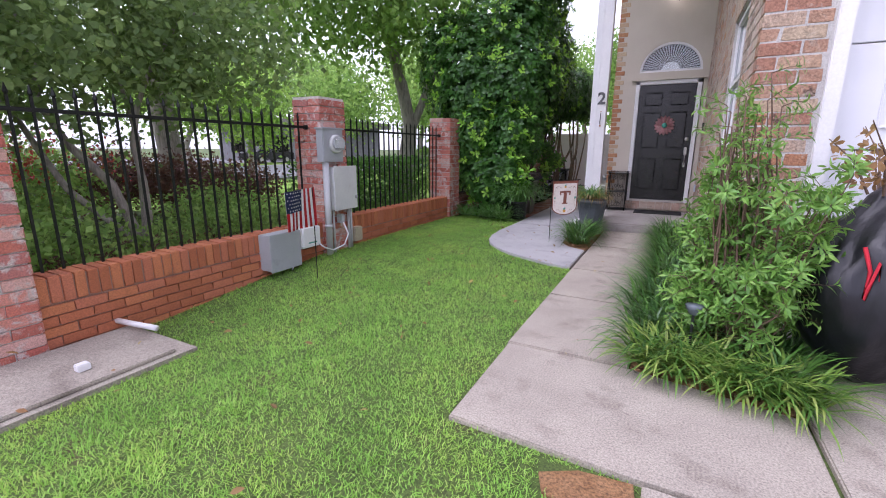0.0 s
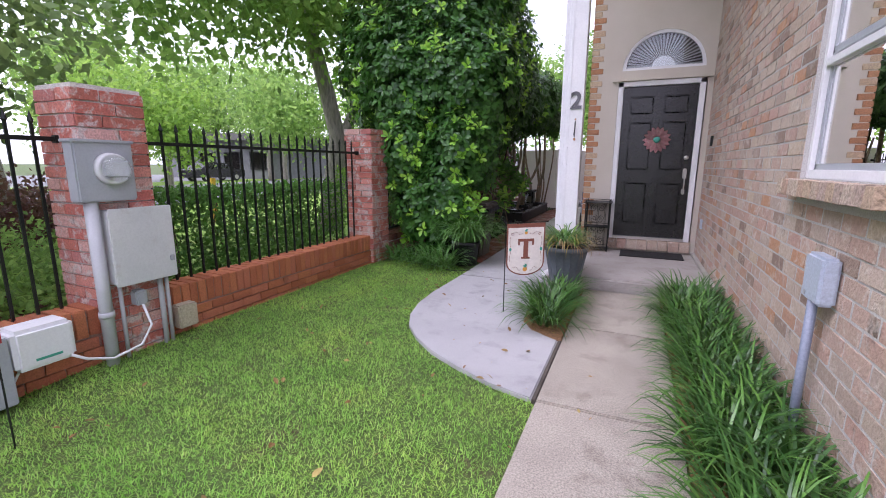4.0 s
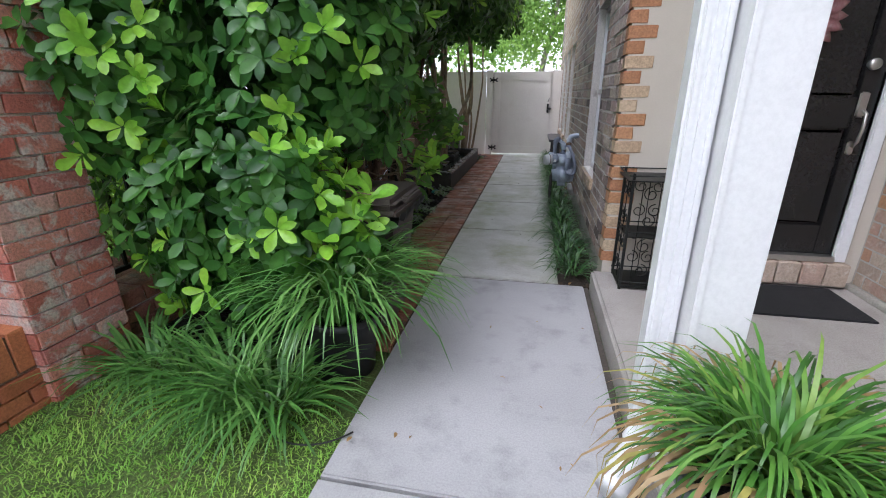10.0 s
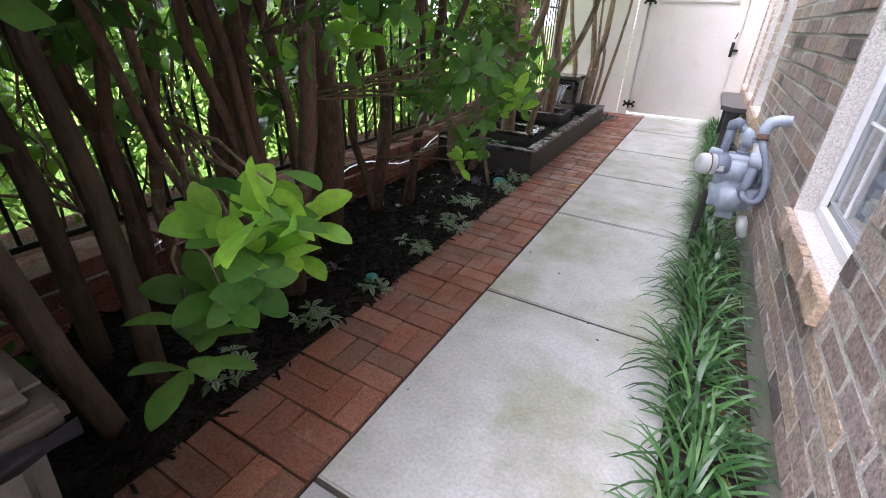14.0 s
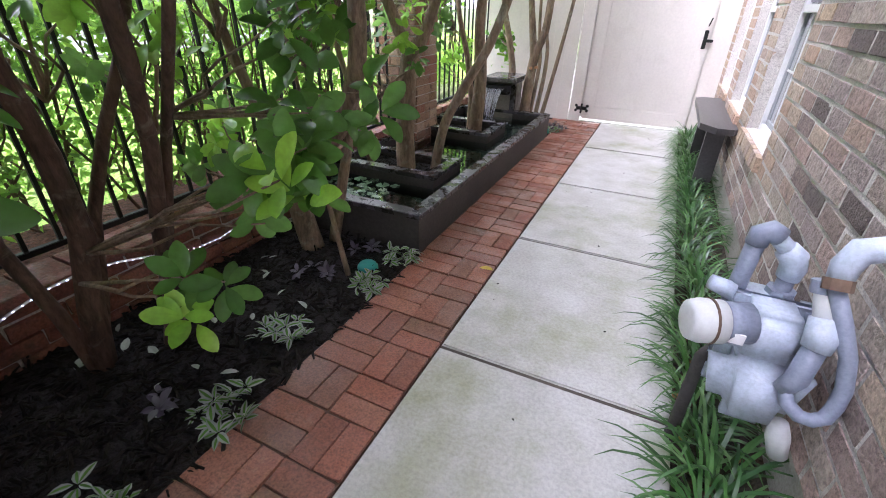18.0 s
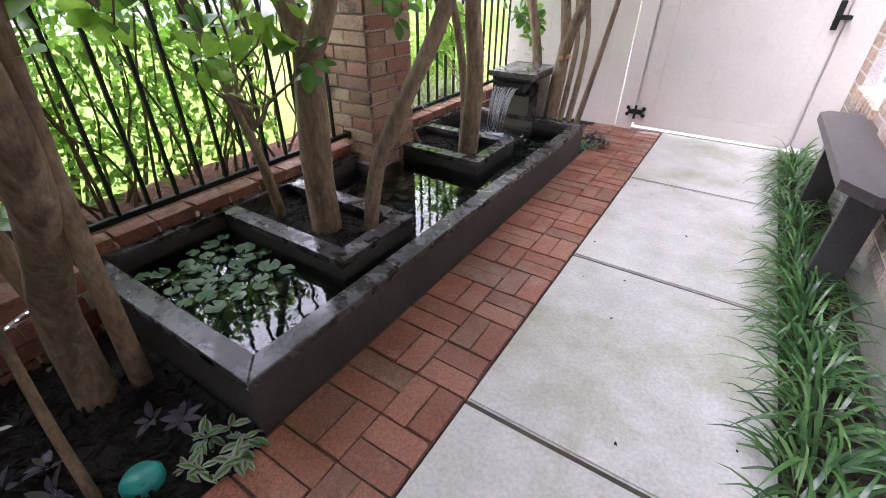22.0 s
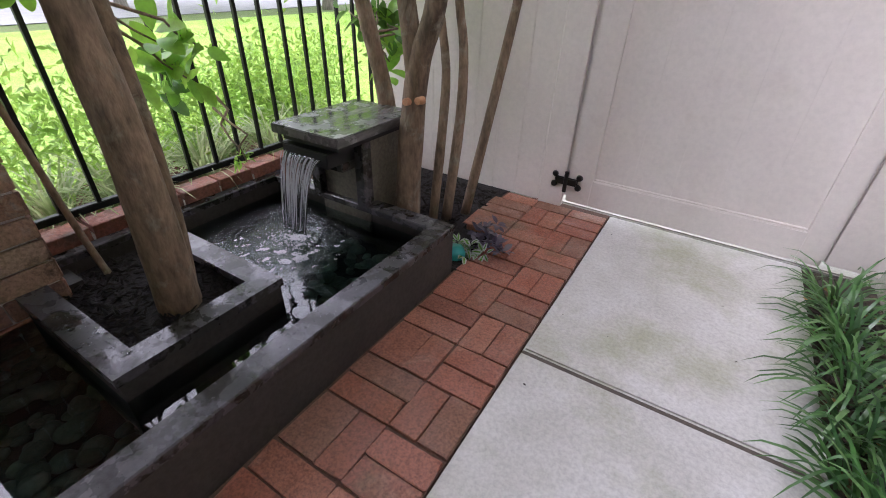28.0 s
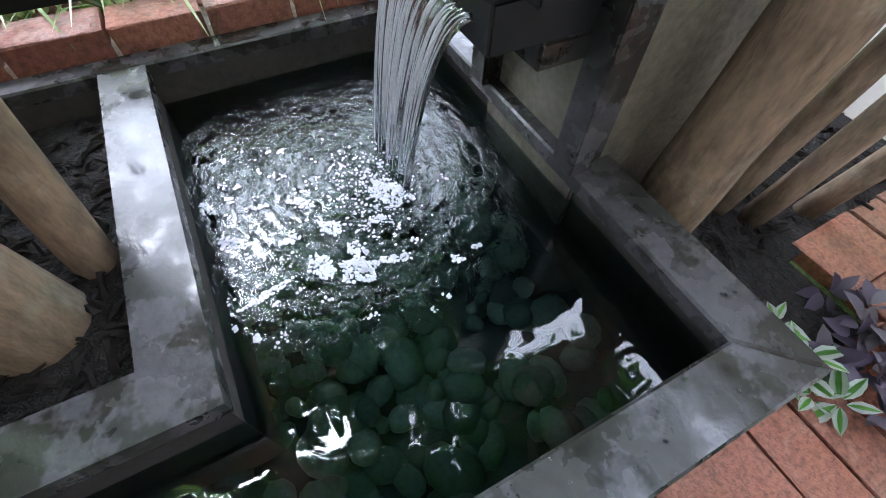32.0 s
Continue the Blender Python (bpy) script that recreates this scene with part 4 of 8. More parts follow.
RAILS = ((0.335, 0.52), (1.1, 1.27), (1.92, 2.02), (2.26, 2.385))
for x0, x1 in STILES:
    part("stile", box(x0, x1, 9.118, 9.146, 0.335, 2.385, 0.003), M_DOOR, door)
for z0, z1 in RAILS:
    for x0, x1 in ((-0.57, -0.27), (-0.15, 0.15)):
        part("rail", box(x0, x1, 9.12, 9.146, z0, z1, 0.003), M_DOOR, door)
for x0, x1 in ((-0.57, -0.27), (-0.15, 0.15)):
    for (_, z0), (z1, _) in zip(RAILS, RAILS[1:]):
        part("panel", box(x0 + 0.012, x1 - 0.012, 9.121, 9.146, z0 + 0.012, z1 - 0.012, 0.021), M_DOOR, door)
for x0, x1, z0, z1 in ((-0.735, -0.668, 0.3, 2.455), (0.248, 0.315, 0.3, 2.455), (-0.735, 0.315, 2.39, 2.457)):
    part("casing", box(x0, x1, 9.075, 9.16, z0, z1, 0.006), M_WHITE, door, "white painted casing")
    part("casing", box(x0 + (0.045 if x0 < -0.7 and x1 < 0 else 0.0), x1 - (0.045 if x0 > 0 else 0.0), 9.1, 9.165, z0, z1 - (0.0 if z0 < 1 else -0.002), 0.004), M_WHITE, door)
part("threshold", box(-0.668, 0.248, 9.06, 9.17, 0.3, 0.335, 0.004), M_STEEL, door, "metal threshold")
part("lintel_ledge", box(-0.82, 0.385, 9.05, 9.11, 2.46, 2.485, 0.004), M_STUCCO, door)
hd = part("handle", tube([(0.18, 9.095, 1.2), (0.18, 9.06, 1.18), (0.18, 9.055, 1.1), (0.18, 9.07, 1.03), (0.18, 9.1, 1.0)], 0.009, 8), M_STEEL, door, "nickel pull handle", True)
part("plate", box(0.155, 0.205, 9.108, 9.125, 1.16, 1.3, 0.012), M_STEEL, hd)
part("plate", box(0.16, 0.2, 9.108, 9.125, 0.95, 1.03, 0.012), M_STEEL, hd)
part("deadbolt", tube([(0.18, 9.125, 1.44), (0.18, 9.1, 1.44), (0.18, 9.095, 1.44)], [0.032, 0.03, 0.02], 18), M_STEEL, door, "round nickel deadbolt", True)

fan = thing("window_1", "half-round fanlight with slatted sunburst blind above the door", "window", (-0.205, 9.13, 2.6), kind="structure")
outer = [(-0.205 + 0.5 * math.cos(a), 2.6 + 0.49 * math.sin(a)) for a in (math.pi * (1 - i / 24) for i in range(25))]
inner = [(-0.205 + 0.455 * math.cos(a), 2.635 + 0.415 * math.sin(a)) for a in (math.pi * i / 24 for i in range(25))]
bm = bmesh.new()
fo = [bm.verts.new((x, 9.11, z)) for x, z in outer]
fi = [bm.verts.new((x, 9.11, z)) for x, z in inner[::-1]]
for i in range(24):
    bm.faces.new((fo[i], fo[i + 1], fi[i + 1], fi[i]))
bm.faces.new((fo[0], fi[0], fi[-1], fo[-1]))
ex = bmesh.ops.extrude_face_region(bm, geom=bm.faces[:])
bmesh.ops.translate(bm, vec=(0, 0.05, 0), verts=[v for v in ex["geom"] if isinstance(v, bmesh.types.BMVert)])
part("window_frame", bm, M_WHITE, fan, "white arched frame")
part("pane", prism([(x, z) for x, z in inner], 9.128, 9.133, plane="y"), M_PANE, fan).visible_shadow = False
part("blind_hub", prism([(-0.205 + 0.14 * math.cos(q), 2.637 + 0.13 * math.sin(q)) for q in (math.pi * i / 16 for i in range(17))], 9.14, 9.15, plane="y"), M_WHITE, fan)
for i in range(30):
    a = math.pi * (i + 0.5) / 30
    c, s = math.cos(a), math.sin(a)
    wdt = 0.0125
    p0, p1 = (-0.205 + 0.13 * c, 2.64 + 0.12 * s), (-0.205 + 0.45 * c, 2.635 + 0.41 * s)
    n = (-s, c)
    bm = bmesh.new()
    q = [bm.verts.new((p0[0] + n[0] * wdt * 0.3 * k, 9.155 + 0.004 * k, p0[1] + n[1] * wdt * 0.3 * k)) for k in (-1, 1)]
    r = [bm.verts.new((p1[0] + n[0] * wdt * k, 9.155 + 0.01 * k, p1[1] + n[1] * wdt * k)) for k in (1, -1)]
    bm.faces.new(q + r)
    bmesh.ops.solidify(bm, geom=bm.faces[:], thickness=0.003)
    part("blind_slat", bm, M_WHITE, fan)
# dark sheet in place of the unlit space behind the slats
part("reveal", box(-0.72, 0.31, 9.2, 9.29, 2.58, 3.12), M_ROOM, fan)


def sash_window(name, label, x, y0, y1, z0, z1, face, barred=True):
    """A window in a wall that looks along x; face is the sign of the side seen."""
    w = thing(name, label, "window", (x, (y0 + y1) / 2, z0), kind="structure")
    t = 0.045
    def bx(n, a, b, c, d, m, dx0=-0.03, dx1=0.03, lab=""):
        xs = sorted((x + face * dx0, x + face * dx1))
        return part(n, box(xs[0], xs[1], a, b, c, d, 0.004), m, w, lab)
    for a, b, c, d in ((y0, y0 + t, z0, z1), (y1 - t, y1, z0, z1), (y0 + t, y1 - t, z0, z0 + t), (y0 + t, y1 - t, z1 - t, z1), (y0 + t, y1 - t, (z0 + z1) / 2 - 0.02, (z0 + z1) / 2 + 0.02)):
        bx("window_frame", a, b, c, d, M_WHITE)
    for k in (0, 1):
        h = (z1 - z0) / 2
        for a, b, c, d in ((y0 + t, y0 + t + 0.03, z0 + k * h + 0.03, z0 + (k + 1) * h - 0.01), (y1 - t - 0.03, y1 - t, z0 + k * h + 0.03, z0 + (k + 1) * h - 0.01), (y0 + t, y1 - t, z0 + k * h + 0.035, z0 + k * h + 0.075)):
            bx("sash", a, b, c, d, M_BOXGREY, -0.012, 0.01, "grey sash")
        for u in (1 / 3, 2 / 3) if barred else ():
            ym = y0 + (y1 - y0) * u
            bx("muntin", ym - 0.007, ym + 0.007, z0 + k * h + 0.07, z0 + (k + 1) * h - 0.02, M_WHITE, -0.008, 0.006)
        zm = z0 + (k + 0.53) * h
        if barred:
            bx("muntin", y0 + t + 0.03, y1 - t - 0.03, zm - 0.007, zm + 0.007, M_WHITE, -0.009, 0.007)
        bx("pane", y0 + t * 0.8, y1 - t * 0.8, z0 + k * h + 0.02, z0 + (k + 1) * h - 0.02, M_PANE, -0.003, 0.001).visible_shadow = False
    n = int((z1 - z0 - 0.1) / 0.055)
    for i in range(n):
        z = z0 + 0.06 + i * 0.055
        bm = box(x - face * 0.06 - 0.025, x - face * 0.06 + 0.025, y0 + t, y1 - t, z - 0.0015, z + 0.0015)
        bmesh.ops.rotate(bm, cent=(x - face * 0.06, 0, z), matrix=Matrix.Rotation(radians(38 * face), 3, "Y"), verts=bm.verts)
        part("blind_slat", bm, M_BLIND, w)
    xs = sorted((x - face * 0.3, x - face * 0.32))
    # dark sheet in place of an unlit room
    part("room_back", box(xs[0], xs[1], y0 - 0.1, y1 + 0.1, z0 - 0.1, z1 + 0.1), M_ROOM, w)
    return w


sash_window("window_2", "white framed side window with grey blinds behind glass", 0.45, *SW, -1, False)
for i, (a, b, c, d) in enumerate(WINS):
    sash_window(f"window_{i + 3}", "white framed side window with slatted blinds behind glass", -1.02, a, b, c, d, -1)

gd = thing("door_2", "closed white panelled garage door with white trim", "garage door", (3.2, 3.6, 0), kind="structure")
for i in range(4):
    z0 = 0.02 + i * 0.615
    sec = part("section", box(0.83, 5.57, 3.6, 3.64, z0, z0 + 0.607, 0.004), M_GARAGE, gd)
    for j in range(4):
        bm = bmesh.new()
        panel_raise(bm, 1.06 + j * 1.13, 2.06 + j * 1.13, z0 + 0.12, z0 + 0.49, 3.6, 0.014)
        part("panel", bm, M_GARAGE, sec)
for b in ((0.75, 0.83, 3.42, 3.6, 0, 2.5), (5.57, 5.65, 3.42, 3.6, 0, 2.5), (0.75, 5.65, 3.42, 3.6, 2.5, 2.58)):
    part("trim", box(*b, 0.006), M_WHITE, gd)

col = thing("porch_column", "tall white square porch column with house number", "column", (-1.065, 7.42, 0.13))
part("shaft", box(-1.14, -0.99, 7.345, 7.495, 0.13, 5.06, 0.005), M_WHITE, col)
part("base_trim", box(-1.148, -0.982, 7.337, 7.503, 0.13, 0.25, 0.005), M_WHITE, col)
part("corner_board", box(-1.146, -1.125, 7.339, 7.36, 0.25, 5.06, 0.003), M_WHITE, col)


def letter(txt, size, m, material, parent, depth=0.006):
    c = bpy.data.curves.new("numeral", "FONT")
    c.body, c.size, c.extrude, c.align_x, c.offset = txt, size, depth, "CENTER", 0.006
    tmp = new("numeral", c)
    me = bpy.data.meshes.new_from_object(tmp)
    bpy.data.objects.remove(tmp)
    me.transform(m)
    return link("numeral", me, material, parent, "dark metal house number")


letter("2", 0.24, pose(-1.065, 7.338, 1.93, 90, 0, 0), M_POND, col)
rod = thing("wall_bracket", "thin dark metal rod with small rusty tan brackets on the column", "bracket", (-1.062, 7.34, 1.62))
part("rod", tube([(-1.062, 7.336, 1.8), (-1.062, 7.325, 1.78), (-1.06, 7.32, 1.72), (-1.065, 7.32, 1.66), (-1.062, 7.328, 1.63)], [0.004, 0.006, 0.006, 0.007, 0.004], 6), M_IRON, rod, "", True)
part("screw_plate", box(-1.071, -1.053, 7.333, 7.346, 1.808, 1.826, 0.003), M_CUT, rod, "tan screw plate")
part("screw_plate", box(-1.073, -1.051, 7.33, 7.346, 1.595, 1.622, 0.003), M_CUT, rod, "tan screw plate")
ds = thing("downspout", "ribbed white downspout with an elbow at its foot", "downspout", (-1.215, 7.46, 0.0))
part("pipe", box(-1.232, -1.148, 7.425, 7.505, 0.24, 5.06, 0.008), M_WHITE, ds)
for i in range(3):
    part("rib", box(-1.222 + i * 0.026, -1.21 + i * 0.026, 7.419, 7.427, 0.24, 5.05), M_WHITE, ds)
bend = [Vector(p) for p in ((-1.19, 7.465, 0.27), (-1.19, 7.46, 0.2), (-1.205, 7.43, 0.14), (-1.24, 7.37, 0.1), (-1.28, 7.31, 0.083), (-1.31, 7.265, 0.078))]
crimp = [bend[k // 4].lerp(bend[k // 4 + 1], (k % 4) / 4) for k in range(20)]
part("elbow", tube(crimp, [0.04 + 0.0006 * k + (0.005 if k % 2 else 0.0) for k in range(20)], 12), M_WHITE, ds, "crimped elbow", True)

lamp = thing("wall_lantern", "lit carriage lantern on the stucco wall", "lantern", (-0.19, 9.1, 3.75))
part("backplate", tube([(-0.19, 9.1, 4.07), (-0.19, 9.085, 4.07)], [0.05, 0.04], 16), M_IRON, lamp)
part("bracket", tube([(-0.19, 9.09, 4.08), (-0.19, 9.0, 4.16), (-0.19, 8.94, 4.1), (-0.19, 8.94, 4.02)], 0.01, 8), M_IRON, lamp, "", True)
part("cap", lathe([(0.01, 4.06), (0.03, 4.02), (0.095, 3.95), (0.09, 3.94)], (-0.19, 8.94, 0), 12), M_IRON, lamp)
part("glass", lathe([(0.085, 3.94), (0.07, 3.78), (0.04, 3.74)], (-0.19, 8.94, 0), 6), M_PANE, lamp).visible_shadow = False
part("bulb", lathe([(0.005, 3.92), (0.03, 3.88), (0.035, 3.84), (0.005, 3.79)], (-0.19, 8.94, 0), 12), M_LAMPLIT, lamp, "glowing bulb", True)
part("finial", lathe([(0.045, 3.745), (0.03, 3.72), (0.008, 3.7), (0.0, 3.68)], (-0.19, 8.94, 0), 10), M_IRON, lamp)
tagged(part("doorbell", box(0.372, 0.4, 8.57, 8.63, 1.57, 1.69, 0.004), M_IRON), "small black doorbell on the brick wall", "doorbell")
ub = thing("utility_box", "pale blue-grey utility box with a pipe on the brick wall", "utility box", (0.35, 4.73, 0.0))
part("body", box(0.325, 0.392, 4.58, 4.78, 0.745, 0.955, 0.012), M_GASBLUE, ub)
part("knockout", tube([(0.322, 4.73, 0.775), (0.327, 4.73, 0.775)], 0.012, 10), M_BOXGREY, ub)
part("pipe", tube([(0.345, 4.68, -0.02), (0.345, 4.68, 0.75)], 0.02, 10), M_GASDARK, ub, "blue-grey conduit", True)
tagged(part("outlet_cover", box(0.374, 0.4, 8.62, 8.7, 0.55, 0.67, 0.006), M_GASBLUE), "blue-grey outdoor outlet cover on the brick wall", "outlet")

# gate and board fence at the end of the alley
gate = thing("gate", "closed cream board gate with black hinges and latch", "gate", (-1.95, 16.42, 0.045))
for i in range(5):
    w = (2.43 - 1.44) / 5
    part("board", box(-2.43 + i * w + 0.0002, -2.43 + (i + 1) * w - 0.0002, 16.42, 16.44, 0.05, 1.78, 0.0012), M_GATE, gate)
for b in ((-2.565, -2.43, 16.4, 16.44, 0.045, 1.78), (-1.44, -1.338, 16.4, 16.44, 0.045, 1.78), (-2.43, -1.44, 16.4, 16.419, 0.045, 0.2), (-2.43, -1.44, 16.4, 16.419, 1.6, 1.78)):
    part("rail", box(*b, 0.004), M_GATE, gate)
# unseen strips and sheet added behind the seams to keep light out
part("stop", box(-1.4, -1.27, 16.442, 16.462, 0.06, 1.78, 0.003), M_GATE, gate)
part("stop", box(-2.6, -2.4, 16.442, 16.462, 0.06, 1.78, 0.003), M_GATE, gate)
part("backing", box(-2.43, -1.44, 16.441, 16.449, 0.06, 1.76), M_GATE, gate)
part("moulding", box(-2.428, -1.442, 16.406, 16.419, 0.201, 0.212, 0.003), M_GATE, gate)


def hinge(z):
    h = part("hinge", tube([(-2.576, 16.375, z - 0.06), (-2.576, 16.375, z + 0.06)], 0.012, 8), M_IRON, gate, "black strap hinge")
    for s in (-1, 1):
        part("strap", box(-2.576 + min(0, s * 0.066), -2.576 + max(0, s * 0.066), 16.38, 16.398, z - 0.022, z + 0.022, 0.006), M_IRON, h)
        for q in (-0.03, 0.03):
            part("scroll", tube([(-2.576 + s * 0.07, 16.398, z + q), (-2.576 + s * 0.07, 16.384, z + q)], [0.02, 0.015], 10), M_IRON, h)


hinge(0.17)
hinge(1.62)
la = part("latch", box(-1.4, -1.3, 16.36, 16.4, 1.0, 1.03, 0.004), M_IRON, gate, "black gate latch")
part("plate", box(-1.4, -1.36, 16.385, 16.4, 0.93, 1.12, 0.004), M_IRON, la)
part("bolt_handle", tube([(-1.38, 16.37, 1.16), (-1.37, 16.36, 1.2), (-1.36, 16.37, 1.24)], 0.007, 6), M_IRON, la)
bf = thing("board_fence", "cream painted board fence beside the gate", "fence", (-3.2, 16.42, 0))
xs = [-3.98 + 0.155 * i for i in range(9)]
for a, b in zip(xs, xs[1:]):
    part("board", box(a + 0.0002, b - 0.0002, 16.42, 16.44, 0.0, 1.78, 0.003), M_GATE, bf)
part("post", box(-2.73, -2.588, 16.395, 16.44, 0.0, 1.82, 0.004), M_GATE, bf)
part("board", box(-1.322, -1.12, 16.41, 16.44, 0.06, 1.8, 0.003), M_GATE, bf)
part("rail", box(-3.98, -2.735, 16.4, 16.42, 1.68, 1.8, 0.004), M_GATE, bf)

# iron fence
def iron_fence(y0, y1, z0, z1, label):
    f = thing("iron_fence", label, "fence", (-3.9, (y0 + y1) / 2, z0), group="iron fence runs")
    for z in (z0, z1):
        part("rail", box(-3.915, -3.885, y0, y1, z - 0.014, z + 0.014, 0.003), M_IRON, f)
    n = max(2, round((y1 - y0) / 0.127))
    picket = None
    for i in range(1, n):
        y = y0 + (y1 - y0) * i / n
        if picket is None:
            bm = box(-3.908, -3.892, y - 0.008, y + 0.008, z0, z1 + 0.09)
            lathe([(0.008, z1 + 0.09), (0.016, z1 + 0.105), (0.013, z1 + 0.12), (0.002, z1 + 0.165)], (-3.9, y, 0), 6, bm)
            picket = part("picket", bm, M_IRON, f)
            first = y
        else:
            o = new("picket", picket.data)
            o.parent = f
            o.location = (0, y - first, 0)
    for y in (y0 + 0.01, y1 - 0.01):
        for z in (z0, z1):
            part("bracket", box(-3.93, -3.87, y - 0.012, y + 0.012, z - 0.025, z + 0.025, 0.004), M_IRON, f)
    return f


iron_fence(-3.0, 0.79, 0.33, 1.48, "black iron picket fence with spear tips on the brick wall")
iron_fence(1.21, 4.0, 0.33, 1.48, "black iron picket fence with spear tips on the brick wall")
iron_fence(4.44, 7.38, 0.33, 1.48, "black iron picket fence between two brick pillars")
iron_fence(7.8, 13.95, 0.36, 1.5, "black iron picket fence behind the alley shrubs")
iron_fence(14.37, 16.4, 0.36, 1.5, "black iron picket fence behind the pond")

# ---- things in the front yard ----
mt = thing("electric_meter", "grey electric meter box with a glass dial on the pillar", "meter", (-3.68, 4.08, 1.05))
part("body", box(-3.68, -3.57, 3.91, 4.26, 1.08, 1.47, 0.01), M_BOXGREY, mt)
part("hood", box(-3.69, -3.56, 3.9, 4.27, 1.455, 1.475, 0.004), M_BOXGREY, mt)
dial = part("dial", tube([(-3.57, 4.11, 1.29), (-3.53, 4.11, 1.29), (-3.528, 4.11, 1.29)], [0.105, 0.1, 0.09], 24), M_BOXLIGHT, mt, "round meter collar", True)
part("glass", tube([(-3.53, 4.11, 1.29), (-3.48, 4.11, 1.29), (-3.46, 4.11, 1.29)], [0.085, 0.08, 0.06], 24), M_PANE, dial, "", True).visible_shadow = False
part("face", box(-3.53, -3.51, 4.05, 4.17, 1.25, 1.33, 0.003), M_BOXLIGHT, dial)
pn = thing("breaker_panel", "pale grey steel breaker panel below the meter", "electric panel", (-3.68, 4.26, 0.5))
part("body", box(-3.68, -3.56, 4.05, 4.46, 0.51, 1.02, 0.008), M_BOXLIGHT, pn)
part("cover", box(-3.562, -3.548, 4.04, 4.47, 0.5, 1.03, 0.006), M_BOXLIGHT, pn)
part("latch", box(-3.55, -3.53, 4.42, 4.45, 0.62, 0.66, 0.004), M_BOXGREY, pn)
cd = thing("conduit", "grey plastic conduits running into the ground", "conduit", (-3.62, 4.0, -0.05))
part("large_pipe", tube([(-3.62, 3.99, -0.06), (-3.62, 3.99, 1.09)], 0.04, 14), M_PLASTIC, cd, "thick grey conduit", True)
part("coupling", tube([(-3.62, 3.99, 0.3), (-3.62, 3.99, 0.34)], 0.047, 14), M_PLASTIC, cd, "", True)
for y, r in ((4.1, 0.014), (4.38, 0.018), (4.43, 0.014)):
    part("thin_pipe", tube([(-3.635, y, -0.05), (-3.635, y, 0.52)], r, 8), M_PLASTIC, cd, "", True)
part("junction", box(-3.66, -3.58, 4.17, 4.25, 0.33, 0.44, 0.012), M_BOXGREY, cd)
part("cable", tube([(-3.57, 4.2, 0.34), (-3.5, 4.2, 0.2), (-3.5, 4.12, 0.08), (-3.53, 3.95, 0.04), (-3.53, 3.8, 0.1), (-3.53, 3.72, 0.16)], 0.009, 6), M_WHITE, cd, "white cable", True)
cb = thing("control_box", "flat grey control box on the fence wall", "control box", (-3.73, 3.24, 0.0))
part("body", box(-3.735, -3.56, 3.04, 3.44, -0.02, 0.36, 0.008), M_BOXGREY, cb)
part("lid", box(-3.565, -3.545, 3.03, 3.45, -0.03, 0.37, 0.006), M_BOXGREY, cb)
wb = thing("timer_box", "white plastic timer box with green lettering bar", "timer box", (-3.73, 3.6, 0.14))
part("body", box(-3.735, -3.53, 3.46, 3.76, 0.14, 0.39, 0.025), M_WHITE, wb)
part("lettering", box(-3.532, -3.527, 3.55, 3.68, 0.19, 0.205), M_GREEN, wb)
part("cable", tube([(-3.6, 3.5, 0.15), (-3.58, 3.42, 0.03), (-3.55, 3.3, -0.05)], 0.007, 6), M_WHITE, wb, "", True)
tagged(part("junction_box", box(-3.735, -3.63, 4.5, 4.66, 0.03, 0.22, 0.012), M_BEIGE), "small beige cover box on the fence wall", "box")
dp = thing("drain_pipe", "white drain pipe stub at a hole in the wall", "pipe", (-3.6, 1.5, -0.1))
part("pipe", tube([(-3.74, 1.66, -0.085), (-3.3, 1.72, -0.085)], 0.022, 10), M_WHITE, dp, "", True)
part("cap", box(-3.12, -3.06, 1.12, 1.19, -0.106, -0.06, 0.006), M_WHITE, dp)
us = thing("flag", "small stars and stripes garden flag on a thin black stake", "flag", (-3.15, 3.26, -0.1))
part("stake", tube([(-3.15, 3.26, -0.12), (-3.15, 3.26, 0.86)], 0.005, 6), M_IRON, us)


US_W, US_H = 0.38, 0.38


def us_pt(u, v, lift=0.0):
    """u along the cloth from its far end, v down it."""
    w = 0.014 * math.sin(16 * u + 4 * v) + 0.006 * math.sin(31 * u)
    return (-3.14 + w + lift - 0.08 * (US_W - u), 3.28 - (US_W - u) * 0.95, 0.86 - v - 0.03 * (US_W - u) * 2)


def us_patch(u0, u1, v0, v1, lift, nu, nv):
    bm = bmesh.new()
    g = [[bm.verts.new(us_pt(u0 + (u1 - u0) * i / nu, v0 + (v1 - v0) * j / nv, lift)) for i in range(nu + 1)] for j in range(nv + 1)]
    for j in range(nv):
        for i in range(nu):
            bm.faces.new((g[j][i], g[j][i + 1], g[j + 1][i + 1], g[j + 1][i]))
    bmesh.ops.solidify(bm, geom=bm.faces[:], thickness=0.0015)
    return bm


part("cloth", us_patch(0, US_W, 0, US_H, 0, 18, 8), M_FLAGW, us, "", True)
for i in range(7):
    u0 = US_W - (2 * i + 1) * US_W / 13
    part("stripe", us_patch(u0, u0 + US_W / 13, 0.205 if u0 < 0.19 else 0.0, US_H, 0.003, 3, 8), M_FLAGR, us, "red stripe", True)
part("canton", us_patch(0, 0.205, 0, 0.205, 0.004, 9, 6), M_FLAGB, us, "navy field", True)
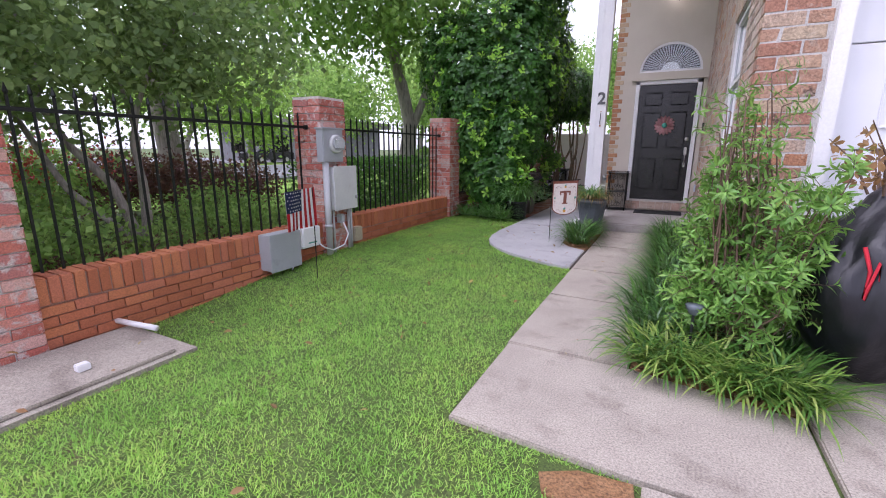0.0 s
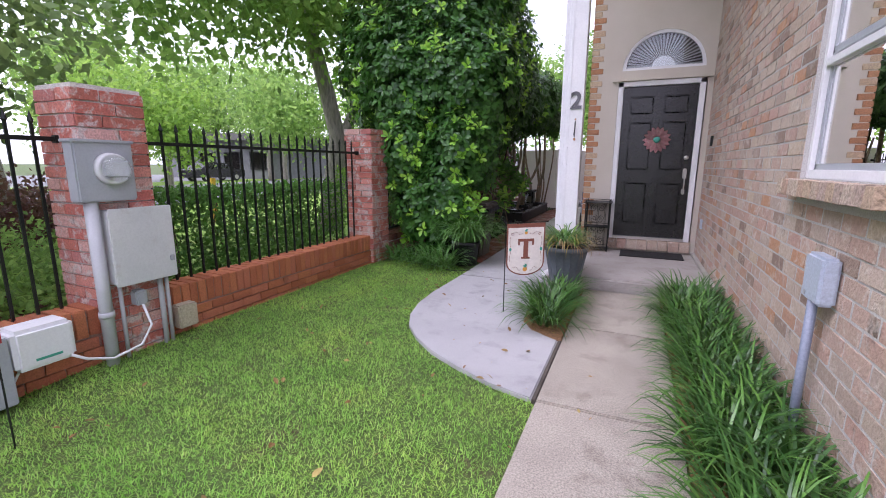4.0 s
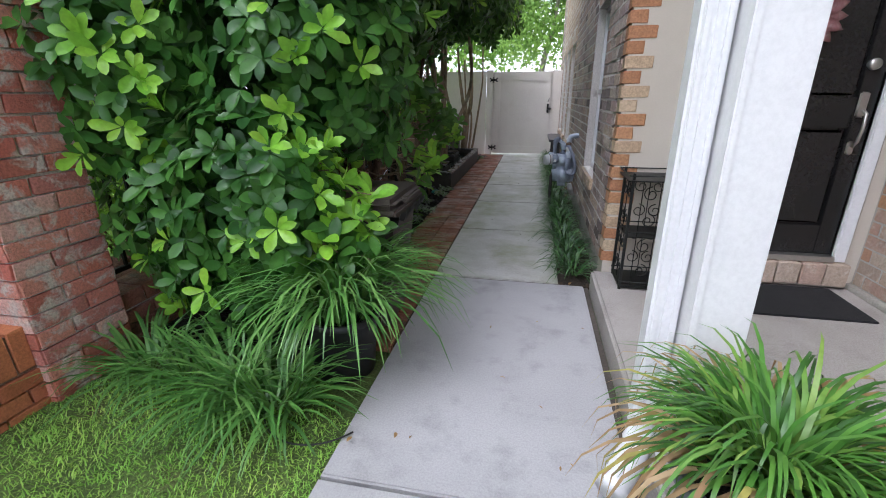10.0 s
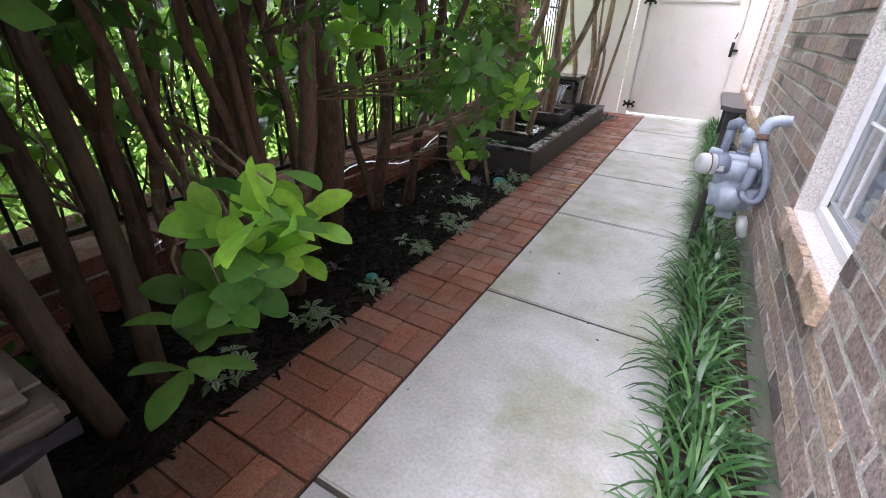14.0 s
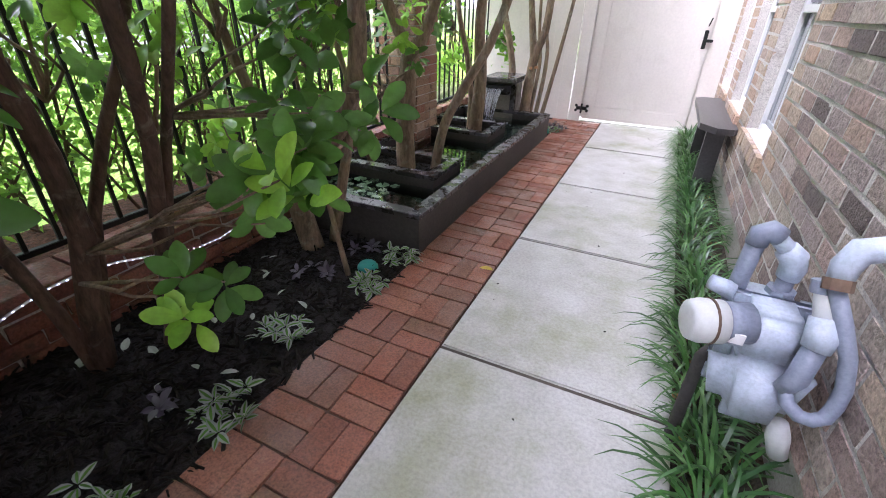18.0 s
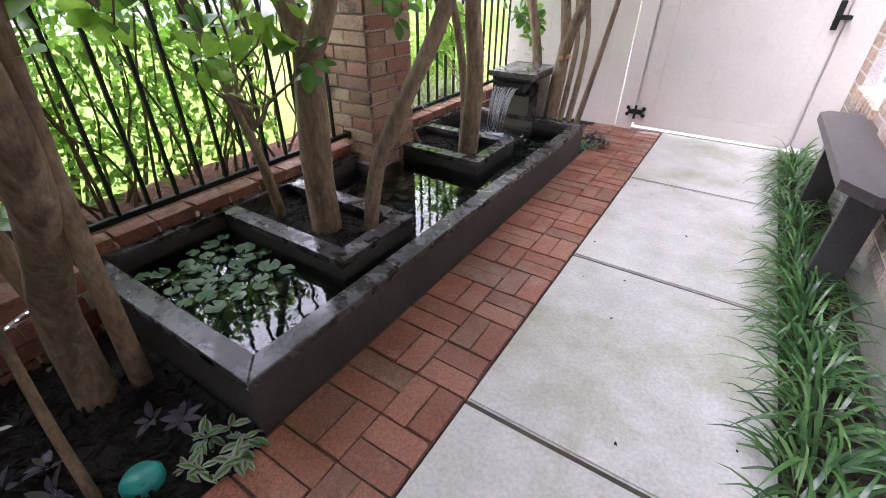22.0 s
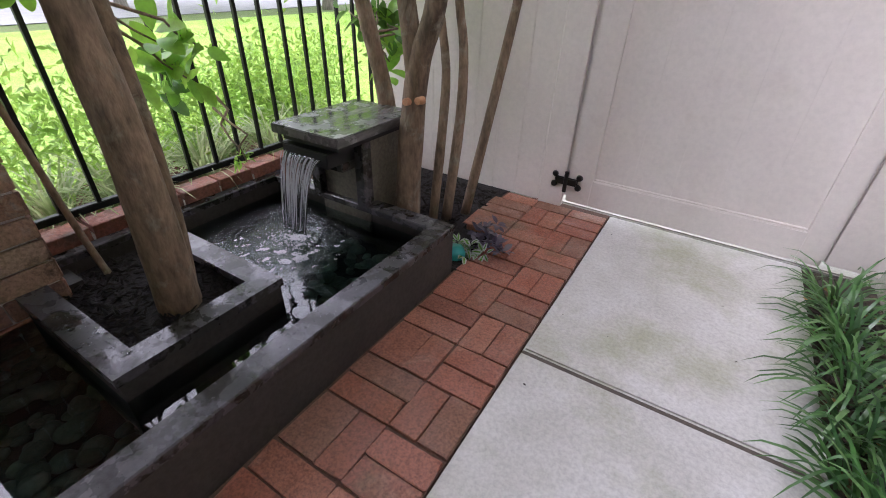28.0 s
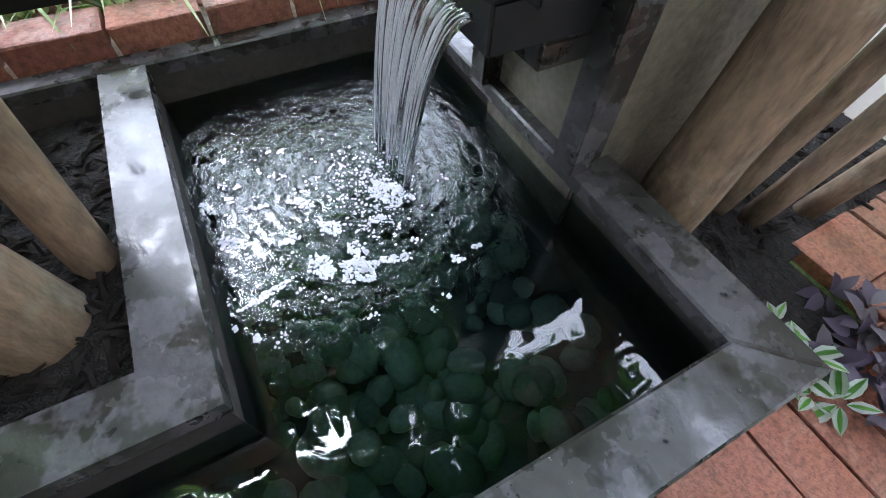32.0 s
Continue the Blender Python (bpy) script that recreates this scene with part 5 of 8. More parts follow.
for j in range(6):
    for i in range(6 if j % 2 == 0 else 5):
        c = Vector(us_pt(0.018 + i * 0.034 + (0.017 if j % 2 else 0), 0.02 + j * 0.033, 0.0068))
        bm = prism([((0.009 if k % 2 == 0 else 0.004) * math.sin(math.pi * k / 5), (0.009 if k % 2 == 0 else 0.004) * math.cos(math.pi * k / 5)) for k in range(10)], -0.001, 0.001, plane="x")
        bmesh.ops.translate(bm, vec=c, verts=bm.verts)
        part("star", bm, M_FLAGW, us)

# monogram flag on its stand in the small bed
fl = thing("garden_flag", "cream garden flag with a brown letter T and stitched vines", "flag", (-1.42, 6.05, 0))
A0, A1 = Vector((-1.43, 6.08, 0)), Vector((-1.08, 6.2, 0))
DIR = (A1 - A0).normalized()
OUTW = Vector((DIR.y, -DIR.x, 0))


def on_flag(u, v, lift=0.0):
    """u along the flag from its pole, v down from the top."""
    p = A0 + DIR * u + OUTW * lift
    return Vector((p.x, p.y, 0.835 - v * 1.05 + 0.06 * u))


part("pole", tube([(-1.44, 6.076, -0.02), (-1.44, 6.076, 0.83), tuple(on_flag(-0.03, -0.04)), tuple(on_flag(-0.06, -0.05)), tuple(on_flag(-0.055, -0.02)), tuple(on_flag(-0.01, 0.012)), tuple(on_flag(0.36, 0.012))], 0.005, 6), M_IRON, fl, "black iron stand", True)


def flag_patch(pts, lift):
    bm = bmesh.new()
    lo = [bm.verts.new(on_flag(u, v, lift)) for u, v in pts]
    hi = [bm.verts.new(on_flag(u, v, lift + 0.0015)) for u, v in pts]
    for i in range(len(pts)):
        j = (i + 1) % len(pts)
        bm.faces.new((lo[i], lo[j], hi[j], hi[i]))
    caps = [bm.faces.new(lo[::-1]), bm.faces.new(hi)]
    bmesh.ops.triangulate(bm, faces=caps)
    return bm


def flag_outline(x0, x1, y0, ym, yb, n=14):
    c, r = (x0 + x1) / 2, (x1 - x0) / 2
    return [(x0, y0), (x1, y0)] + [(c + r * math.cos(a), ym + (yb - ym) * math.sin(a)) for a in (math.pi * i / n for i in range(n + 1))]


part("border", flag_patch(flag_outline(0, 0.335, 0.02, 0.36, 0.47), 0), M_BROWN, fl, "brown border")
part("field", flag_patch(flag_outline(0.012, 0.323, 0.055, 0.36, 0.458), 0.004), M_CLOTH, fl, "cream cloth")
bm = bmesh.new()
for u0, u1, v0, v1 in ((0.1, 0.24, 0.15, 0.174), (0.1, 0.117, 0.174, 0.205), (0.223, 0.24, 0.174, 0.205), (0.149, 0.191, 0.174, 0.322), (0.132, 0.149, 0.308, 0.322), (0.191, 0.208, 0.308, 0.322)):
    quad = flag_patch([(u0, v0), (u1, v0), (u1, v1), (u0, v1)], 0.007)
    tmp = bpy.data.meshes.new("piece")
    quad.to_mesh(tmp)
    quad.free()
    bm.from_mesh(tmp)
    bpy.data.meshes.remove(tmp)
part("letter_t", bm, M_BROWN, fl, "brown letter T")
for v, s in ((0.085, 0.7), (0.395, 1.0)):
    c = (0.168, v)
    part("pineapple", flag_patch([(c[0] + 0.02 * s * math.cos(a), c[1] + 0.018 * s + 0.022 * s * math.sin(a)) for a in (math.tau * i / 12 for i in range(12))], 0.008), M_ORANGE, fl, "orange stitched pineapple")
    part("crown", flag_patch([(c[0] - 0.02 * s, c[1] - 0.02 * s), (c[0] - 0.006, c[1] - 0.012 * s), (c[0], c[1] - 0.03 * s), (c[0] + 0.006, c[1] - 0.012 * s), (c[0] + 0.02 * s, c[1] - 0.02 * s), (c[0] + 0.008, c[1] + 0.004), (c[0] - 0.008, c[1] + 0.004)], 0.009), M_GREEN, fl, "green stitched crown")


def vine(pts):
    part("vine", tube([tuple(on_flag(u, v, 0.008)) for u, v in pts], 0.0016, 4), M_BROWN, fl, "stitched vine")


for s in (-1, 1):
    vine([(0.168 + s * (0.03 + 0.1 * i / 8), 0.1 + 0.012 * math.sin(i * 0.9)) for i in range(9)])
    vine([(0.168 + s * (0.12 - 0.016 * math.cos(i * 0.8) * (1 - i / 12)), 0.105 + 0.016 * math.sin(i * 0.8) * (1 - i / 12)) for i in range(10)])
    vine([(0.168 + s * (0.135 + 0.006 * math.sin(i)), 0.13 + i * 0.024) for i in range(10)])
    vine([(0.168 + s * (0.04 + 0.07 * i / 7), 0.42 - 0.03 * i / 7 + 0.01 * math.sin(i * 1.2)) for i in range(8)])
    part("sprig", flag_patch([(0.168 + s * 0.135 + 0.012 * math.cos(a), 0.24 + 0.016 * math.sin(a)) for a in (math.tau * i / 6 for i in range(6))], 0.009), M_GREEN, fl)

# door flower
dfw = thing("door_flower", "pink metal daisy ornament with a green centre on the door", "ornament", (-0.2, 9.1, 1.68))
for k in range(16):
    a = math.tau * k / 16
    bm = bmesh.new()
    n = 6
    L, Rr = [], []
    for i in range(n + 1):
        u = i / n
        w = 0.032 * math.sin(math.pi * min(1, 0.12 + u * 0.86)) ** 0.7
        r = 0.04 + 0.135 * u
        y = 9.098 - 0.02 * u + 0.02 * u * u - (0.01 if k % 2 else 0)
        for q, out in ((-1, L), (1, Rr)):
            out.append(bm.verts.new((-0.2 + r * math.cos(a) - q * w * math.sin(a), y - 0.006, 1.68 + r * math.sin(a) + q * w * math.cos(a))))
    mid = [bm.verts.new((-0.2 + (0.04 + 0.135 * i / n) * math.cos(a), 9.1 - 0.02 * i / n - (0.01 if k % 2 else 0), 1.68 + (0.04 + 0.135 * i / n) * math.sin(a))) for i in range(n + 1)]
    for i in range(n):
        bm.faces.new((L[i], mid[i], mid[i + 1], L[i + 1]))
        bm.faces.new((mid[i], Rr[i], Rr[i + 1], mid[i + 1]))
    bmesh.ops.solidify(bm, geom=bm.faces[:], thickness=0.002)
    part("petal", bm, M_PINK, dfw, "", True)
part("centre", tube([(-0.2, 9.1, 1.68), (-0.2, 9.07, 1.68), (-0.2, 9.06, 1.68)], [0.046, 0.04, 0.02], 16), M_GREEN, dfw, "green disc", True)
part("hook", tube([(-0.2, 9.11, 1.9), (-0.2, 9.1, 1.86)], 0.006, 6), M_IRON, dfw)

tagged(part("door_mat", box(-0.54, 0.24, 8.585, 9.03, 0.13, 0.142, 0.004), M_RUBBER), "black rubber door mat on the porch", "mat")

# wire plant stand beside the door
rk = thing("plant_stand", "black wrought-iron three-shelf plant stand", "plant stand", (-0.88, 8.96, 0.13))
RX0, RX1, RY0, RY1 = -1.035, -0.72, 8.805, 9.065
for x in (RX0, RX1):
    for y in (RY0, RY1):
        part("post", box(x - 0.008, x + 0.008, y - 0.008, y + 0.008, 0.13, 0.86, 0.002), M_IRON, rk)
for z, over in ((0.15, 0.01), (0.47, 0.0), (0.815, 0.03)):
    part("shelf", box(RX0 - over, RX1 + over, RY0 - over, RY1 + over, z, z + 0.008), M_IRON, rk, "mesh shelf")
    for a, b in (((RX0 - over, RY0 - over), (RX1 + over, RY0 - over)), ((RX0 - over, RY1 + over), (RX1 + over, RY1 + over)), ((RX0 - over, RY0 - over), (RX0 - over, RY1 + over)), ((RX1 + over, RY0 - over), (RX1 + over, RY1 + over))):
        part("shelf_rim", tube([(*a, z + 0.035), (*b, z + 0.035)], 0.004, 5), M_IRON, rk)


def curl(c, r, turns, start, plane, flip=1):
    pts = []
    for i in range(15):
        a = start + flip * turns * math.tau * i / 14
        q = r * (1 - 0.75 * i / 14)
        d = (q * math.cos(a), q * math.sin(a))
        pts.append((c[0] + d[0], c[1], c[2] + d[1]) if plane == "y" else (c[0], c[1] + d[0], c[2] + d[1]))
    return tube(pts, 0.0032, 5)


for base in (0.16, 0.48):
    for plane, fixed, a0, a1 in (("y", RY0, RX0, RX1), ("x", RX0, RY0, RY1), ("x", RX1, RY0, RY1), ("y", RY1, RX0, RX1)):
        m = (a0 + a1) / 2
        for s in (-1, 1):
            for zz, fl2 in ((0.1, 1), (0.26, -1)):
                p = m + s * 0.05
                c = (p, fixed, base + zz) if plane == "y" else (fixed, p, base + zz)
                part("scroll", curl(c, 0.045, 1.3, math.pi / 2, plane, s * fl2), M_IRON, rk)
        for s in (-0.11, 0.0, 0.11):
            p = m + s * 0.9
            q = ((p, fixed), (p, fixed)) if plane == "y" else ((fixed, p), (fixed, p))
            part("bar", tube([(*q[0], base), (*q[1], base + 0.33)], 0.003, 5), M_IRON, rk)



def pot(name, label, c, r0, r1, h, material, ribs=True):
    p = thing(name, label, "flower pot", c)
    part("bowl", lathe([(0.0, 0.0), (r0, 0.0), (r0 * 1.02, 0.01), ((r0 + r1) / 2, h * 0.5), (r1 * 0.97, h * 0.86), (r1 * 1.06, h * 0.88), (r1 * 1.08, h), (r1 * 0.98, h), (r1 * 0.94, h * 0.88), (0, h * 0.86)], c, 32), material, p, "", True)
    if ribs:
        for k in range(16):
            a = math.tau * k / 16
            d = Vector((math.cos(a), math.sin(a), 0))
            part("rib", tube([Vector(c) + d * (r0 * 1.0) + Vector((0, 0, 0.01)), Vector(c) + d * (r0 + (r1 - r0) * 0.87) + Vector((0, 0, h * 0.84))], 0.008, 5), material, p)
    part("soil", lathe([(0, h * 0.9), (r1 * 0.95, h * 0.9)], c, 20), M_MULCH, p)
    return p


pot("flower_pot", "ribbed grey pot with variegated strap-leaf plant by the porch", (-1.03, 6.98, 0.13), 0.15, 0.215, 0.37, M_POT)
tagged(part("pot_plinth", box(-1.2, -0.86, 6.84, 7.17, -0.02, 0.13, 0.01), M_FOUND), "low concrete block under the pot", "block")
pot("flower_pot_black", "plain black nursery pot with a strap-leaf plant", (-2.5, 7.9, -0.03), 0.15, 0.18, 0.33, M_BLACKPOT, False)

# wheeled bin behind the shrub
bn = thing("wheelie_bin", "brown wheeled rubbish bin with a black liner hanging out", "rubbish bin", (-2.58, 8.4, 0))
bm = bmesh.new()
lo = [(-2.78, 8.22), (-2.38, 8.22), (-2.38, 8.6), (-2.78, 8.6)]
hi = [(-2.85, 8.15), (-2.3, 8.15), (-2.3, 8.65), (-2.85, 8.65)]
vl, vh = [bm.verts.new((*p, 0.02)) for p in lo], [bm.verts.new((*p, 0.72)) for p in hi]
for i in range(4):
    bm.faces.new((vl[i], vl[(i + 1) % 4], vh[(i + 1) % 4], vh[i]))
bm.faces.new(vl[::-1])
bm.faces.new(vh)
bmesh.ops.bevel(bm, geom=[e for e in bm.edges if abs(e.verts[0].co.z - e.verts[1].co.z) > 0.3], offset=0.04, segments=3, affect="EDGES")
part("body", bm, M_BIN, bn)
part("rim", box(-2.88, -2.27, 8.12, 8.68, 0.7, 0.745, 0.012), M_BIN, bn)
bm = box(-2.87, -2.28, 8.12, 8.67, 0.745, 0.8, 0.025)
box(-2.7, -2.45, 8.3, 8.52, 0.795, 0.82, 0.01, bm)
part("lid", bm, M_BIN, bn)
part("lid_handle", box(-2.29, -2.25, 8.28, 8.54, 0.755, 0.79, 0.01), M_BIN, bn)
part("hinge_bar", tube([(-2.88, 8.16, 0.77), (-2.88, 8.64, 0.77)], 0.018, 8), M_BIN, bn)
bm = bmesh.new()
pr = None
for i in range(29):
    t = i / 28
    if t < 0.5:
        p = (-2.88 + 0.61 * t * 2, 8.12)
    else:
        p = (-2.27, 8.12 + 0.56 * (t - 0.5) * 2)
    d = 0.05 + 0.01 * math.sin(i * 1.1) + 0.008 * math.sin(i * 2.7)
    o = 0.012 + 0.008 * math.sin(i * 1.9)
    nx, ny = (0, -1) if t < 0.5 else (1, 0)
    w = [bm.verts.new((p[0] + nx * o, p[1] + ny * o, 0.72)), bm.verts.new((p[0] + nx * (o - 0.004), p[1] + ny * (o - 0.004), 0.72 - d * 0.5)), bm.verts.new((p[0] + nx * (o - 0.012), p[1] + ny * (o - 0.012), 0.72 - d))]
    if pr:
        bm.faces.new((pr[0], w[0], w[1], pr[1]))
        bm.faces.new((pr[1], w[1], w[2], pr[2]))
    pr = w
bmesh.ops.solidify(bm, geom=bm.faces[:], thickness=0.002)
part("liner", bm, M_BAG, bn, "black plastic liner edge", True)
for y in (8.24, 8.58):
    part("wheel", tube([(-2.82, y - 0.03, 0.1), (-2.82, y + 0.03, 0.1)], 0.1, 20), M_BLACKPOT, bn, "", True)


def bag(name, c, r, h, seed, label):
    """A stuffed, creased rubbish bag with branches sticking out."""
    b = thing(name, label, "rubbish bag", c)
    bm = bmesh.new()
    bmesh.ops.create_icosphere(bm, subdivisions=5, radius=1)
    for v in bm.verts:
        d = v.co.normalized()
        t = (d.z + 1) / 2
        prof = (0.75 + 0.35 * math.sin(math.pi * min(1, t * 1.15)) - 0.55 * max(0, t - 0.72) * 2)
        n = noise.noise(d * 2.2 + Vector((seed, 0, 0))) * 0.1 + noise.ridged_multi_fractal(Vector((d.x * 3.4, d.y * 3.4, d.z * 0.8)) + Vector((seed, 3, 0)), 0.9, 2.0, 4, 0.9, 2.0) * 0.065
        v.co = Vector((c[0] + d.x * r * (prof + n), c[1] + d.y * r * (prof + n), c[2] + h * t + (n * 0.1 if t > 0.1 else 0)))
    part("sack", bm, M_BAG, b, "", True)
    ends = []
    for k in range(9):
        a, l = RNG.uniform(0, math.tau), RNG.uniform(0.15, 0.38)
        p = Vector((c[0] + 0.12 * math.cos(a), c[1] + 0.12 * math.sin(a), c[2] + h * 0.93))
        q = p + Vector((0.2 * math.cos(a), 0.2 * math.sin(a), l))
        part("branch", tube([p, (p + q) / 2 + Vector((0.03, 0.02, 0.02)), q], [0.007, 0.005, 0.002], 5), M_TWIG, b)
        ends += [p.lerp(q, u)[:] for u in (0.25, 0.5, 0.7, 0.9)]
    dd = unit_dirs(len(ends))
    big_mesh("dry_leaves", *whorl(np.array(ends), dd, 5, (0.03, 0.06), (0.6, 1.5), OBLONG), M_DRY, b, "withered brown leaves")
    part("tie", tube([(c[0] - r * 0.5, c[1] - r * 0.82, c[2] + h * 0.72), (c[0] - r * 0.42, c[1] - r * 0.92, c[2] + h * 0.62), (c[0] - r * 0.45, c[1] - r * 1.0, c[2] + h * 0.5), (c[0] - r * 0.35, c[1] - r * 0.95, c[2] + h * 0.66), (c[0] - r * 0.3, c[1] - r * 0.95, c[2] + h * 0.52)], 0.009, 6), M_RED, b, "red drawstring", True)


bag("rubbish_bag", (1.03, 3.0, 0.0), 0.34, 1.1, 1.0, "tall black plastic rubbish bag stuffed with twigs, red drawstring")
bag("rubbish_bag", (1.62, 2.95, 0.0), 0.36, 0.85, 5.0, "black plastic rubbish bag stuffed with branches")
so = thing("solar_light", "small green solar stake light in the bed", "garden light", (0.2, 2.72, 0))
part("stake", tube([(0.2, 2.72, -0.01), (0.2, 2.72, 0.34)], 0.008, 6), M_BLACKPOT, so)
part("head", lathe([(0.02, 0.33), (0.04, 0.36), (0.048, 0.385), (0.0, 0.39)], (0.2, 2.72, 0), 16), M_POT, so, "", True)
tagged(part("garden_hose", tube([(-2.4 + 0.16 * math.cos(0.5 + 0.22 * i) - 0.012 * i, 7.52 - 0.2 * math.sin(0.5 + 0.22 * i), 0.012 - 0.0006 * i) for i in range(18)], 0.004, 6), M_BLACKPOT, None, "", True), "thin black irrigation hose end on the path edge", "hose")

# ---- pond and fountain ----
pond = thing("pond", "raised slate-black pond trough with a wet board rim", "pond", (-3.3, 13.9, 0))
PX0, PX1, PY0, PY1, PZ = -3.87, -2.77, 12.32, 15.46, 0.245


def rim(outer, inner, z0, z1):
    """One mitred rim board as a four-cornered prism."""
    bm = prism([outer[0], outer[1], inner[1], inner[0]], z0, z1)
    bmesh.ops.bevel(bm, geom=[e for e in bm.edges if all(v.co.z > z1 - 0.001 for v in e.verts)], offset=0.004, segments=1, affect="EDGES")
    return bm


W = 0.088
O = [(PX1, PY0), (PX1, PY1), (PX0, PY1), (PX0, PY0)]
I = [(PX1 - W, PY0 + W), (PX1 - W, PY1 - W), (PX0 + W * 0.6, PY1 - W), (PX0 + W * 0.6, PY0 + W)]
for k in range(4):
    part("rim_board", rim((O[k], O[(k + 1) % 4]), (I[k], I[(k + 1) % 4]), PZ - 0.03, PZ), M_POND, pond, "wet dark rim board")
for b in ((PX1 - 0.05, PX1 - 0.006, PY0 + 0.006, PY1 - 0.006), (PX0 + 0.006, PX1 - 0.05, PY0 + 0.006, PY0 + 0.05), (PX0 + 0.006, PX1 - 0.05, PY1 - 0.05, PY1 - 0.006), (PX0 + 0.006, PX0 + 0.05, PY0 + 0.05, PY1 - 0.05)):
    part("side_wall", box(*b, -0.35, PZ - 0.03), M_PONDSIDE, pond, "dark pond wall")
part("liner", box(PX0 + 0.02, PX1 - 0.03, PY0 + 0.03, PY1 - 0.03, -0.4, -0.34), M_LINER, pond, "black liner")


def planter(x1, y0, y1, label):
    """A three-sided box set into the pond, open to the back wall, holding soil."""
    p = thing("pond_planter", label, "planter", ((x1 + PX0) / 2, (y0 + y1) / 2, -0.3))
    t = 0.085
    xb = PX0 + 0.06
    for b in (((xb, y0), (x1, y0), (x1 - t, y0 + t), (xb, y0 + t)), ((x1, y0), (x1, y1), (x1 - t, y1 - t), (x1 - t, y0 + t)), ((x1, y1), (xb, y1), (xb, y1 - t), (x1 - t, y1 - t))):
        part("rim_board", prism(list(b), PZ - 0.028, PZ + 0.003), M_POND, p, "wet dark rim board")
    for b in ((xb, x1 - 0.008, y0 + 0.008, y0 + 0.05), (x1 - 0.05, x1 - 0.008, y0 + 0.05, y1 - 0.05), (xb, x1 - 0.008, y1 - 0.05, y1 - 0.008)):
        part("side_wall", box(*b, -0.34, PZ - 0.028), M_PONDSIDE, p)
    part("soil", box(xb, x1 - 0.05, y0 + 0.05, y1 - 0.05, -0.34, 0.17), M_MULCH, p, "black mulch")


planter(-2.985, 12.93, 13.43, "dark planter box with tree trunks set into the pond")
planter(-3.07, 14.235, 14.783, "dark planter box with a tree trunk set into the pond")
part("pillar_skirt", box(-3.87, -3.7, 13.9, 14.42, -0.34, 0.2), M_PONDSIDE, pond)

# water surface, ripples spreading from the fall
FALL = (-3.37, 15.12)
wx, wy = np.linspace(PX0 + 0.05, PX1 - 0.05, 90), np.linspace(PY0 + 0.05, PY1 - 0.05, 260)
GX, GY = np.meshgrid(wx, wy)
dist = np.hypot(GX - FALL[0], GY - FALL[1])
amp = 0.004 * np.exp(-dist / 0.25) + 0.0002
ruff = np.array([[0.8 * noise.noise((x * 20, y * 26, 0.3)) + 0.7 * noise.noise((x * 42, y * 52, 2.3)) for x in wx] for y in wy])
GZ = 0.15 + amp * (0.25 * np.sin(dist * 85) + 0.8 * ruff)
idx = np.arange(GX.size).reshape(GX.shape)
wf = np.stack([idx[:-1, :-1], idx[:-1, 1:], idx[1:, 1:], idx[1:, :-1]], -1).reshape(-1, 4)
tagged(big_mesh("water", np.stack([GX, GY, GZ], -1).reshape(-1, 3), wf, M_WATER), "dark pond water with ripples under the spout", "water", kind="structure")

ft = thing("fountain", "dark slate fountain box with a flat cap and water spout", "fountain", (-3.35, 15.5, 0.2))
part("box", box(-3.5, -3.2, 15.4, 15.7, 0.0, 0.57, 0.004), M_PANEL, ft, "olive-grey stone panels")
part("corner_post", box(-3.235, -3.185, 15.36, 15.42, 0.24, 0.57, 0.003), M_POND, ft)
part("corner_post", box(-3.515, -3.465, 15.36, 15.42, 0.24, 0.57, 0.003), M_POND, ft)
part("spout", box(-3.49, -3.23, 15.2, 15.42, 0.47, 0.535, 0.004), M_LINER, ft, "black spout lip")
part("apron", box(-3.49, -3.23, 15.28, 15.42, 0.43, 0.47, 0.004), M_POND, ft)
part("cap", box(-3.53, -3.15, 15.19, 15.72, 0.575, 0.615, 0.004), M_CAP, ft, "wet flat cap slab")
part("cap_seam", box(-3.5, -3.18, 15.22, 15.7, 0.545, 0.575, 0.003), M_LINER, ft)
n, m_ = 26, 22
fv = []
for j in range(m_ + 1):
    t = j / m_
    y = 15.2 - 0.06 * t
    z = 0.5 - 0.36 * t * t
    wd = 0.108 - 0.038 * t
    for i in range(n + 1):
        u = 2 * i / n - 1
        fv.append((-3.365 + wd * u - 0.055 * t, y + 0.012 * math.sin(u * 9 + t * 2) * t + 0.01 * (1 - u * u) * t, z + 0.004 * math.sin(u * 21)))
bm = bmesh.new()
bv = [bm.verts.new(p) for p in fv]
for j in range(m_):
    for i in range(n):
        a = j * (n + 1) + i
        bm.faces.new((bv[a], bv[a + 1], bv[a + n + 2], bv[a + n + 1]))
bmesh.ops.solidify(bm, geom=bm.faces[:], thickness=0.007)
fall = part("water_sheet", bm, M_FALL, None, "", True)
fall.visible_shadow = False
tagged(fall, "clear sheet of water pouring from the spout", "water")

for k in range(6):
    u = -0.95 + 1.9 * k / 5 + RNG.uniform(-0.08, 0.08)
    ph, lean = RNG.uniform(0, 6), RNG.uniform(-0.008, 0.008)
    pts = []
    for j in range(13):
        t = j / 12
        wd = 0.108 - 0.038 * t
        pts.append((-3.365 + wd * u - 0.055 * t + lean * t + 0.003 * math.sin(ph + 5 * t), 15.197 - 0.06 * t + 0.01 * (1 - u * u) * t, 0.506 - 0.36 * t * t))
    st = part("strand", tube(pts, [0.003 + 0.0018 * math.sin(ph + 9 * i / 12) for i in range(13)], 6), M_DROP, fall, "", True)
    st.visible_shadow = False

